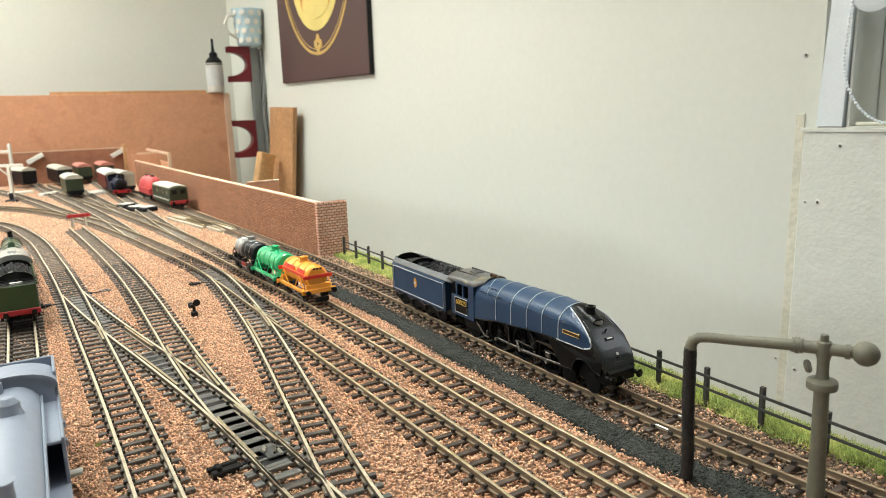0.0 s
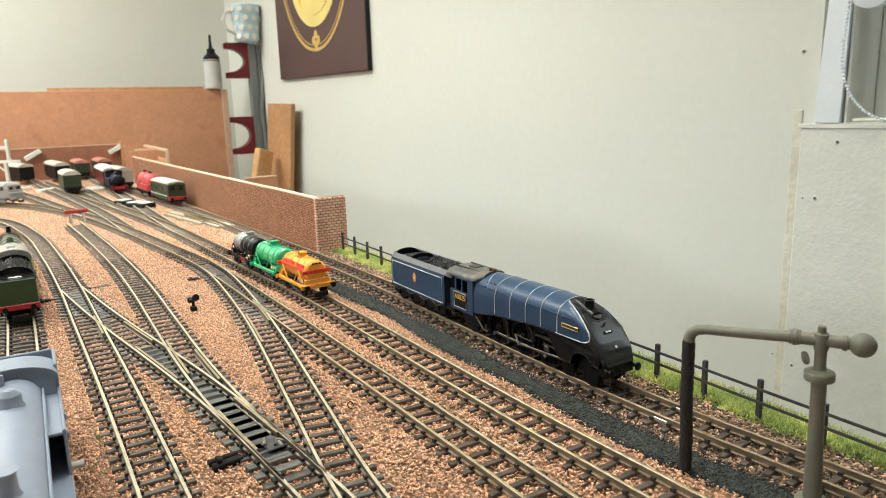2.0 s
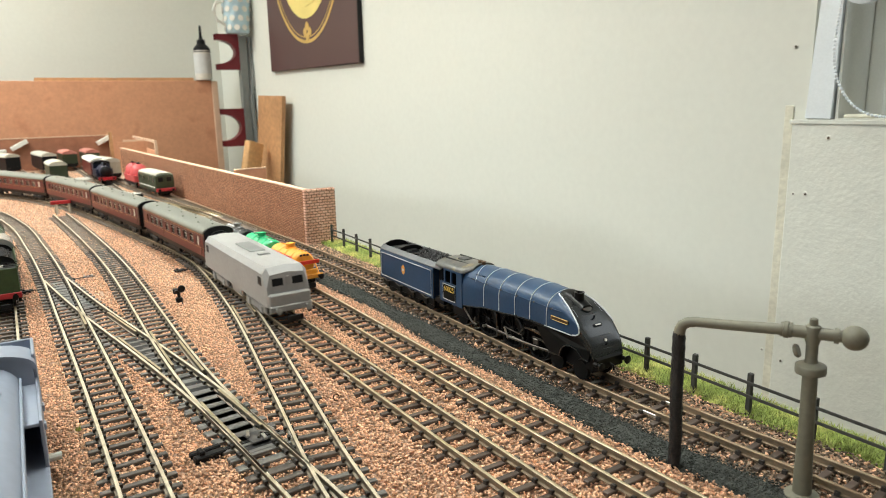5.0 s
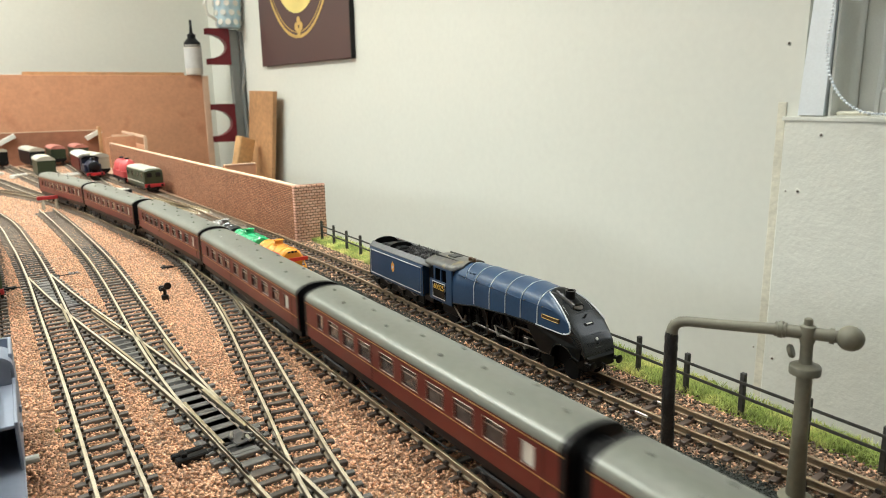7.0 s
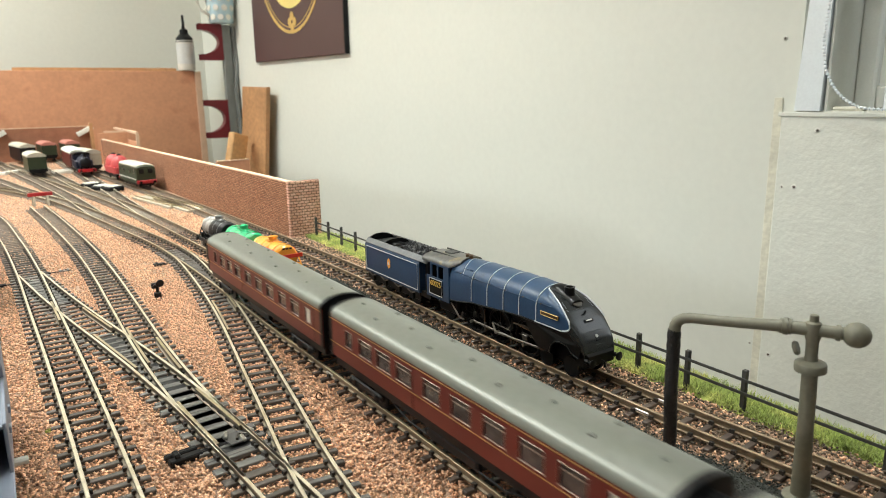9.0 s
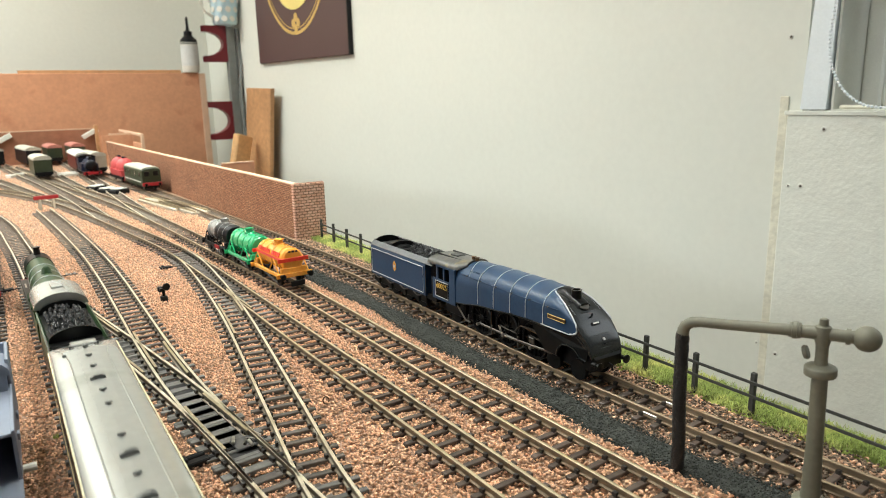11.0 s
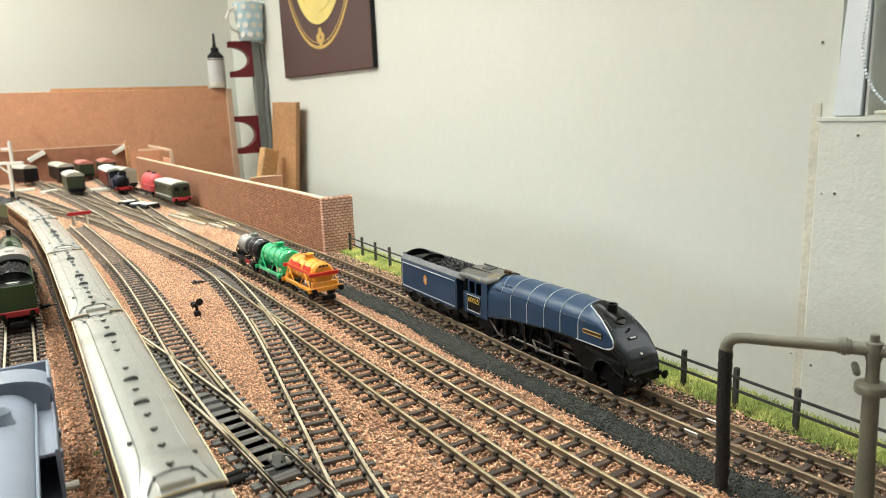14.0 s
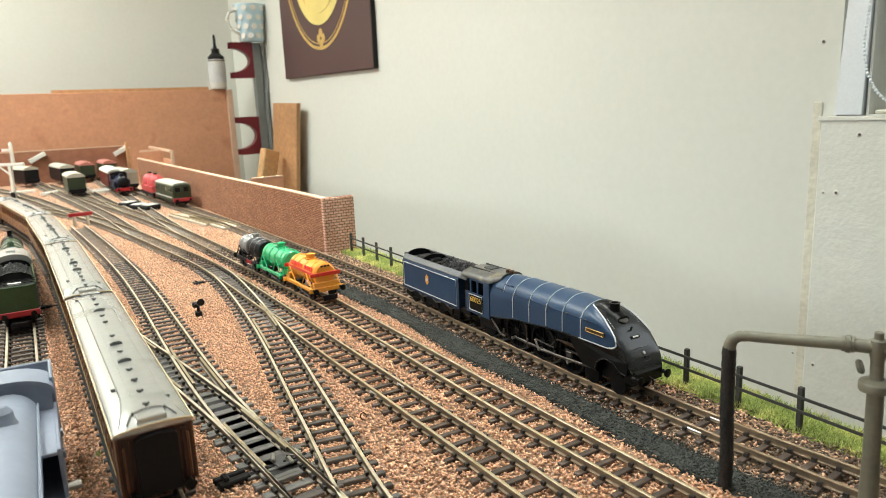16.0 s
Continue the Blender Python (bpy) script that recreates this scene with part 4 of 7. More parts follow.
        fr = block(side * 0.0116 - 0.0009, back + 0.0015, 0.0055, side * 0.0116 + 0.0009, front - 0.001, 0.0120, 0.0005)
        for y in axles:
            block(side * 0.0128 - 0.0009, y - 0.0025, 0.0048, side * 0.0128 + 0.0009, y + 0.0025, 0.0114, 0.0006, fr)
        part("axle_frame", fr, M["loco_black"], te)
        for y in axles:
            part("leaf_spring", tube([(side * 0.0134, y - 0.006, 0.0112), (side * 0.0136, y, 0.0096), (side * 0.0134, y + 0.006, 0.0112)], 0.0006, None, 5), M["dull_steel"], te)
    for y in axles:
        wheelset(te, y, 0.0074)
    part("bellows", block(-0.0095, -0.0500, 0.0150, 0.0095, -0.0440, 0.0400, 0.0010), M["black"], lo)
    part("drawbar_deck", block(-0.0120, -0.0520, 0.0095, 0.0120, -0.0390, 0.0135), M["loco_black"], lo)
    buffers(te, back + 0.0008, 0.0115, 0.0098, -1)
    coupling(te, back + 0.0008, -1)
    return lo


# ---- green locomotive with tender ----


def green_engine(m, label, L=0.27):
    lo = thing("steam_locomotive", label, "locomotive", m)
    rear = -L / 2
    te = part("tender", loft([[(-0.0158, y, 0.013), (-0.0158, y, 0.0325), (-0.0168, y, 0.0352), (-0.0158, y, 0.0356), (-0.0145, y, 0.033), (0.0145, y, 0.033), (0.0158, y, 0.0356), (0.0168, y, 0.0352), (0.0158, y, 0.0325), (0.0158, y, 0.013)] for y in (rear + 0.002, rear + 0.086)]), M["green"], lo, "green tender side panels")
    part("rear_panel", block(-0.0157, rear + 0.0005, 0.0135, 0.0157, rear + 0.002, 0.0345, 0.0005), M["green"], te)
    part("buffer_beam", block(-0.0165, rear - 0.0006, 0.0095, 0.0165, rear + 0.0025, 0.014, 0.0004), M["red"], te)
    part("tender_top", block(-0.0145, rear + 0.003, 0.0325, 0.0145, rear + 0.084, 0.0338), M["loco_black"], te)
    for y in (rear + 0.024, rear + 0.082):
        part("bulkhead", loft([arch(0.015, 0.033, 0.0345, 0.0415, yy, 10) for yy in (y, y + 0.0012)]), M["loco_black"], te)
    for k in range(3):
        part("coal_rail", tube([(-0.0163, rear + 0.022, 0.0365 + 0.0014 * k), (-0.0163, rear + 0.001, 0.0365 + 0.0014 * k), (0.0163, rear + 0.001, 0.0365 + 0.0014 * k), (0.0163, rear + 0.022, 0.0365 + 0.0014 * k)], 0.0003, None, 5), M["loco_black"], te)
    part("filler_lid", lathe([(0.0048, 0), (0.0046, 0.0012), (0.001, 0.0018)], 18, None, pose(0, rear + 0.013, 0.0337) @ Matrix.Diagonal((1.15, 0.75, 1, 1))), M["white"], te, "white oval filler lid")
    coal_heap(te, -0.0125, rear + 0.027, 0.0125, rear + 0.08, 0.0345, 0.0015, 240)
    for side in (-1, 1):
        part("axle_frame", block(side * 0.0125 - 0.001, rear + 0.004, 0.0055, side * 0.0125 + 0.001, rear + 0.084, 0.013, 0.0004), M["loco_black"], te)
    for k in range(4):
        wheelset(te, rear + 0.013 + 0.02 * k, 0.0075)
    buffers(te, rear, 0.0118, 0.0112, -1)
    coupling(te, rear, -1)
    c0 = rear + 0.092
    for side in (-1, 1):
        bm = bmesh.new()
        x = side * 0.016
        block(x - 0.0005, c0, 0.0135, x + 0.0005, c0 + 0.03, 0.026, 0, bm)
        block(x - 0.0005, c0 + 0.012, 0.026, x + 0.0005, c0 + 0.016, 0.037, 0, bm)
        block(x - 0.0005, c0 + 0.026, 0.026, x + 0.0005, c0 + 0.03, 0.037, 0, bm)
        part("cab_side", bm, M["green"], lo)
    smooth(part("cab_roof", loft([arch(0.0172, 0.0362, 0.037, 0.0458, y, 10) for y in (c0 - 0.006, c0 + 0.031)]), M["silver_roof"], lo, "pale grey cab roof"), 40)
    part("roof_ventilator", block(-0.004, c0 + 0.008, 0.0452, 0.004, c0 + 0.018, 0.047, 0.0004), M["silver_roof"], lo)
    part("backhead", block(-0.0145, c0 + 0.024, 0.0135, 0.0145, c0 + 0.028, 0.037), M["loco_black"], lo)
    end = L / 2
    boil = loft([[(r * math.cos(a), y, 0.0262 + r * math.sin(a)) for a in np.linspace(0, math.tau, 20, endpoint=False)] for y, r in ((c0 + 0.03, 0.0148), (c0 + 0.06, 0.0142), (c0 + 0.09, 0.0125), (end - 0.03, 0.0118))])
    smooth(part("boiler", boil, M["green"], lo), 40)
    smooth(part("smokebox", lathe([(0.0122, 0), (0.0122, 0.02), (0.0108, 0.0215), (0.0095, 0.0235), (0.002, 0.025)], 20, None, pose(0, end - 0.0305, 0.0262, -90, 0, 0)), M["loco_black"], lo))
    for k in range(4):
        y, r = c0 + 0.045 + 0.024 * k, 0.0148 - 0.0008 * k
        part("boiler_band", tube([(r * math.cos(a), y, 0.0262 + r * math.sin(a)) for a in np.linspace(-0.3, math.pi + 0.3, 15)], 0.0003, None, 4), M["lining"], lo)
    smooth(part("chimney", lathe([(0.0036, 0), (0.0028, 0.002), (0.0026, 0.006), (0.0034, 0.0078), (0.0022, 0.0078)], 14, None, pose(0, end - 0.018, 0.037)), M["loco_black"], lo))
    smooth(part("dome", lathe([(0.0045, 0), (0.0038, 0.0015), (0.0034, 0.0045), (0.002, 0.0062), (0.0002, 0.0067)], 14, None, pose(0, c0 + 0.083, 0.0378)), M["green"], lo))
    part("running_plate", block(-0.0165, c0, 0.0125, 0.0165, end - 0.003, 0.0138, 0.0003), M["loco_black"], lo)
    part("frame", block(-0.007, c0, 0.004, 0.007, end - 0.006, 0.0125), M["black"], lo)
    part("front_beam", block(-0.016, end - 0.005, 0.0085, 0.016, end - 0.003, 0.0138), M["red"], lo)
    for k in range(3):
        wheelset(lo, c0 + 0.05 + 0.026 * k, 0.0118, "dark_green", 12)
        for side in (-1, 1):
            part("splasher", block(side * 0.0135 - 0.002, c0 + 0.042 + 0.026 * k, 0.0138, side * 0.0135 + 0.002, c0 + 0.058 + 0.026 * k, 0.0185, 0.0015), M["green"], lo)
    for y in (end - 0.035, end - 0.012):
        wheelset(lo, y, 0.0058)
    for side in (-1, 1):
        part("cylinder", lathe([(0.004, 0), (0.004, 0.014)], 12, None, pose(side * 0.0135, end - 0.034, 0.01, -90, 0, 0)), M["steel"], lo, "pale metal cylinder block")
        part("connecting_rod", block(side * 0.0125 - 0.0005, c0 + 0.05, 0.0085, side * 0.0125 + 0.0005, end - 0.03, 0.0102), M["dull_steel"], lo)
    buffers(lo, end - 0.003, 0.0112, 0.0112)
    return lo

# ---- coaches ----


def bogie(parent, y, r=0.0062):
    bm = bmesh.new()
    for side in (-1, 1):
        x = side * 0.0118
        block(x - 0.0008, y - 0.0165, 0.0052, x + 0.0008, y + 0.0165, 0.0088, 0.0006, bm)
        for dy in (-0.0115, 0.0115):
            block(x + side * 0.0006 - 0.001, y + dy - 0.002, 0.0042, x + side * 0.0006 + 0.001, y + dy + 0.002, 0.0085, 0.0005, bm)
    block(-0.0118, y - 0.003, 0.0055, 0.0118, y + 0.003, 0.0085, 0, bm)
    b = part("bogie", bm, M["black"], parent)
    for dy in (-0.0115, 0.0115):
        wheelset(b, y + dy, r)


def maroon_coach(m):
    """Corridor coach: +y is its leading end."""
    co = thing("railway_coach", "maroon model passenger coach with grey roof and black gangways", "coach", m, group="maroon coaches of the train")
    L, half = 0.2205, 0.0168
    y0, y1 = -L / 2, L / 2
    spans = {1: [(-0.088, 0.0075), (-0.070, 0.0128), (-0.052, 0.0128), (-0.034, 0.0128), (-0.011, 0.0128), (0.010, 0.0128), (0.031, 0.0128), (0.052, 0.0128), (0.072, 0.0128), (0.091, 0.0075)],
             -1: [(-0.089, 0.0075), (-0.064, 0.0145), (-0.04, 0.0145), (-0.019, 0.0085), (0.0, 0.0145), (0.023, 0.0085), (0.044, 0.0145), (0.067, 0.0145), (0.089, 0.0075)]}
    bm = bmesh.new()
    for side in (-1, 1):
        xa, xb = sorted((side * (half - 0.0008), side * half))
        block(xa, y0, 0.0132, xb, y1, 0.0242, 0, bm)
        block(xa, y0, 0.0349, xb, y1, 0.0398, 0, bm)
        edge = y0
        for y, w in spans[side]:
            block(xa, edge, 0.0242, xb, y - w / 2, 0.0349, 0, bm)
            edge = y + w / 2
        block(xa, edge, 0.0242, xb, y1, 0.0349, 0, bm)
    bmesh.ops.remove_doubles(bm, verts=bm.verts, dist=1e-6)
    part("body_side", bm, M["maroon"], co, "maroon lined body side")
    for y in (y0, y1):
        way = 1 if y > 0 else -1
        ya, yb = sorted((y - way * 0.003, y))
        part("end_wall", loft([arch(half + 0.0001, 0.0126, 0.0398, 0.0473, yy, 14) for yy in (ya, yb)]), M["black"], co, "black coach end")
        ya, yb = sorted((y, y + way * 0.0042))
        g = bmesh.new()
        for k in range(3):
            e0, e1 = ya + (yb - ya) * k / 3, ya + (yb - ya) * (k + 0.8) / 3
            loft([arch(0.0098, 0.0112, 0.0368, 0.0423, yy, 8) for yy in (e0, e1)], g)
        part("gangway", g, M["black"], co, "black folded gangway bellows")
        part("end_pipe", tube([(0.0125, y + way * 0.0006, 0.012), (0.0125, y + way * 0.0006, 0.0385), (0.006, y + way * 0.0006, 0.0445)], 0.0004, None, 5), M["black"], co)
        coupling(co, y + way * 0.001, way)
        buffers(co, y, 0.0118, 0.0112, way)
    part("interior", block(-0.0125, y0 + 0.003, 0.0135, 0.0125, y1 - 0.003, 0.0372), M["pale_sleeper"], co)
    smooth(part("roof", loft([arch(half + 0.0003, 0.0391, 0.0400, 0.0474, y, 14) for y in (y0 + 0.003, y0 + 0.008, y1 - 0.008, y1 - 0.003)]), M["grey_roof"], co, "dusty grey curved roof"), 50)
    for k in range(9):
        y = y0 + 0.014 + (L - 0.028) * k / 8
        for x in ((-0.0075, 0.0075) if k % 2 else (0.0005, )):
            z = 0.0400 + 0.0074 * math.sqrt(max(0, 1 - (x / half) ** 2))
            smooth(part("roof_vent", lathe([(0.0013, -0.0006), (0.0013, 0.0006), (0.0007, 0.0012)], 8, None, pose(x, y, z)), M["grey_roof"], co))
    for side in (-1, 1):
        for i, (y, w) in enumerate(spans[side]):
            x = side * (half - 0.0011)
            frosted = i in (0, len(spans[side]) - 1)
            p = part("window", block(x - 0.0002, y - w / 2 - 0.0004, 0.0238, x + 0.0002, y + w / 2 + 0.0004, 0.0353), M["frosted" if frosted and side * y > 0 else "glass"], co)
            xf = side * (half + 0.0001)
            part("window_frame", tube([(xf, a, b) for a, b in ((y - w / 2, 0.0243), (y + w / 2, 0.0243), (y + w / 2, 0.0348), (y - w / 2, 0.0348), (y - w / 2, 0.0243))], 0.00022, None, 4), M["pale_frame"], p, "pale metal window frame")
            if w > 0.01:
                part("window_bar", block(x + side * 0.0004 - 0.0002, y - w / 2, 0.0313, x + side * 0.0004 + 0.0002, y + w / 2, 0.0318), M["pale_frame"], p)
        for z in (0.0222, 0.0376):
            xo = side * (half + 0.00012)
            part("lining_stripe", block(xo - 0.00015, y0 + 0.001, z, xo + 0.00015, y1 - 0.001, z + 0.0004), M["straw_lining"], co)
        for y in (y0 + 0.006, y1 - 0.006, -0.0215 if side > 0 else 0.0115):
            xo = side * (half + 0.0003)
            part("door_handle", rod((xo, y, 0.0205), (xo, y, 0.0235), 0.0003, None, 5), M["brass"], co)
            part("door_seam", block(xo - 0.0004, y - 0.0049, 0.0136, xo - 0.0001, y - 0.0046, 0.0388), M["black"], co)
    fr = block(-0.015, y0 + 0.002, 0.0085, 0.0145, y1 - 0.002, 0.0133)
    part("underframe", fr, M["black"], co)
    for side in (-1, 1):
        tb = block(side * 0.012 - 0.002, -0.02, 0.004, side * 0.012 + 0.002, 0.018, 0.008, 0.0006)
        part("battery_box", tb, M["black"], co)
        part("truss_rod", tube([(side * 0.0135, -0.05, 0.0082), (side * 0.0135, -0.035, 0.0045), (side * 0.0135, 0.035, 0.0045), (side * 0.0135, 0.05, 0.0082)], 0.0005, None, 5), M["black"], co)
    bogie(co, y0 + 0.035)
    bogie(co, y1 - 0.035)
    return co


def teak_coach(m):
    """Older coach with a silvery roof that dips at both ends, a raised strip and torpedo vents on it."""
    co = thing("railway_coach", "brown teak model coach with silvery roof and yellow edge line", "coach", m, group="teak coaches of the train")
    L, half, eave, crown = 0.2375, 0.0142, 0.0370, 0.0412
    y0, y1 = -L / 2, L / 2

    def drop(y):
        """How far the roof dips towards an end."""
        return 0.0027 * max(0.0, (abs(y) - 0.1) / (L / 2 - 0.1)) ** 1.7

    def roof_z(x, y):
        return eave + (crown - drop(y) - eave) * math.sqrt(max(0.0, 1 - (x / (half + 0.0005)) ** 2))

    windows = [-0.1007 + 0.0155 * k for k in range(14)]
    bm = bmesh.new()
    for side in (-1, 1):
        xa, xb = sorted((side * (half - 0.0008), side * half))
        block(xa, y0, 0.0110, xb, y1, 0.0225, 0, bm)
        block(xa, y0, 0.0310, xb, y1, eave, 0, bm)
        edge = y0
        for y in windows:
            block(xa, edge, 0.0225, xb, y - 0.0048, 0.0310, 0, bm)
            edge = y + 0.0048
        block(xa, edge, 0.0225, xb, y1, 0.0310, 0, bm)
    part("body_side", bm, M["teak"], co)
    for y in (y0, y1):
        way = 1 if y > 0 else -1
        ya, yb = sorted((y - way * 0.001, y))
        part("end_wall", loft([arch(half - 0.0001, 0.0110, eave - 0.0006, crown - 0.0030, yy, 10) for yy in (ya, yb)]), M["teak_dark"], co)
        ya, yb = sorted((y, y + way * 0.0026))
        part("gangway", loft([arch(0.0078, 0.0105, 0.0335, 0.0352, yy, 8) for yy in (ya, yb)]), M["black"], co, "black corridor connection")
        if way < 0:
            part("roof_end_line", tube([(x, y + way * 0.0005, roof_z(x, y) + 0.0001) for x in np.linspace(-half - 0.0003, half + 0.0003, 17)], 0.0004, None, 5), M["cream_line"], co, "straw yellow end line")
        for side in (-1, 1):
            part("step_iron", tube([(side * 0.0118, y + way * 0.0008, 0.0135), (side * 0.0118, y + way * 0.0014, 0.0320)], 0.0005, None, 5), M["teak"], co)
            part("end_pillar", block(side * 0.0105 - 0.0010, min(y, y + way * 0.0008), 0.0115, side * 0.0105 + 0.0010, max(y, y + way * 0.0008), 0.0345, 0.0002), M["teak_dark"], co)
        coupling(co, y + way * 0.001, way)
        buffers(co, y, 0.0115, 0.0102, way)
    secs = [arch(half + 0.0005, eave - 0.0008, eave, crown - drop(y), y, 18) for y in [y0 - 0.0004] + list(np.linspace(y0 + 0.003, y0 + 0.021, 7)) + [0.0] + list(np.linspace(y1 - 0.021, y1 - 0.003, 7)) + [y1 + 0.0004]]
    smooth(part("roof", loft(secs), M["silver_roof"], co, "silvery white curved roof"), 50)
    part("roof_strip", loft([[(-0.0042, y, roof_z(0.0042, y) - 0.001), (0.0042, y, roof_z(0.0042, y) - 0.001), (0.0042, y, roof_z(0.0042, y) + 0.0003), (0, y, crown - drop(y) + 0.0003), (-0.0042, y, roof_z(0.0042, y) + 0.0003)] for y in np.linspace(y0 + 0.008, y1 - 0.008, 15)]), M["silver_roof"], co)
    for way in (-1, 1):
        e = way * (L / 2 - 0.0045)
        part("end_hatch", block(-0.0056, e - 0.0028, crown - 0.0030, 0.0056, e + 0.0028, crown - 0.0002, 0.0004), M["silver_roof"], co)
        bar = [(-0.0092, e + way * 0.002), (-0.0060, e - way * 0.0045), (0.0, e - way * 0.0058), (0.0060, e - way * 0.0045), (0.0092, e + way * 0.002)]
        part("roof_grab_rail", tube([(x, y, roof_z(x, y) + 0.0006) for x, y, _ in line(bar, 0.0015)], 0.0003, None, 5), M["roof_black"], co)
        for x in (-0.0060, 0.0060):
            y = e - way * 0.0045
            part("grab_rail_foot", rod((x, y, roof_z(x, y) - 0.0005), (x, y, roof_z(x, y) + 0.0012), 0.0005, None, 6), M["roof_black"], co)
    for side in (-1, 1):
        rows = [(side * (0.0078 + 0.0050 * max(0.0, (abs(y) - 0.083) / 0.0345) ** 2.2), y) for y in np.linspace(y0 + 0.002, y1 - 0.002, 45)]
        part("rain_strip", tube([(x, y, roof_z(x, y)) for x, y in rows], 0.00035, None, 5), M["silver_roof"], co)
        xo = side * (half + 0.0006)
        part("gutter_line", block(xo - 0.0004, y0, eave - 0.0011, xo + 0.0004, y1, eave + 0.0001), M["gutter_cream"], co, "cream gutter line")
        part("waist_line", block(xo - 0.0007, y0, 0.0212, xo - 0.0004, y1, 0.0216), M["cream_line"], co)
        for y in windows:
            x = side * (half - 0.0011)
            part("window", block(x - 0.0002, y - 0.0052, 0.0220, x + 0.0002, y + 0.0052, 0.0315), M["glass"], co)
            part("panel_bead", block(side * half - 0.0002, y - 0.0064, 0.0114, side * half + 0.0003, y - 0.0060, 0.0354), M["teak_dark"], co)
    kinds = ("torpedo", "torpedo", "torpedo", "torpedo", "hood", "torpedo", "hood", "torpedo", "gap", "torpedo", "torpedo", "hood", "torpedo", "torpedo", "torpedo")
    for k, kind in enumerate(kinds):
        y = y0 + 0.014 + (L - 0.028) * k / (len(kinds) - 1)
        z = crown - drop(y)
        if kind == "hood":
            part("roof_vent", loft([[(x, y + d, z + h) for x, h in ((-0.0030, 0.0), (0.0030, 0.0), (0.0028, 0.0012), (0.0012, 0.0019), (-0.0012, 0.0019), (-0.0028, 0.0012))] for d in (-0.0012, 0.0012)]), M["vent_grey"], co, "grey hooded vent")
        elif kind == "torpedo":
            v = rod((-0.0013, y, z + 0.0010), (0.0013, y, z + 0.0010), 0.0005, None, 8)
            rod((0, y - 0.0009, z + 0.0010), (0, y + 0.0009, z + 0.0010), 0.0005, v, 8)
            rod((0, y, z - 0.0002), (0, y, z + 0.0011), 0.0007, v, 8)
            part("roof_vent", v, M["vent_grey"], co)
    for x, y in ((-0.0092, y1 - 0.020), (0.0092, y0 + 0.020), (-0.0092, y0 + 0.040)):
        part("lamp_top", rod((x, y, roof_z(x, y) - 0.0003), (x, y, roof_z(x, y) + 0.0010), 0.0009, None, 8), M["vent_grey"], co)
    part("underframe", block(-0.0128, y0 + 0.001, 0.0078, 0.0128, y1 - 0.001, 0.0112), M["black"], co)
    for side in (-1, 1):
        part("footboard", block(side * 0.0138 - 0.0012, y0 + 0.01, 0.0062, side * 0.0138 + 0.0012, y1 - 0.01, 0.0068), M["black"], co)
    bogie(co, y0 + 0.035)
    bogie(co, y1 - 0.035)
    return co


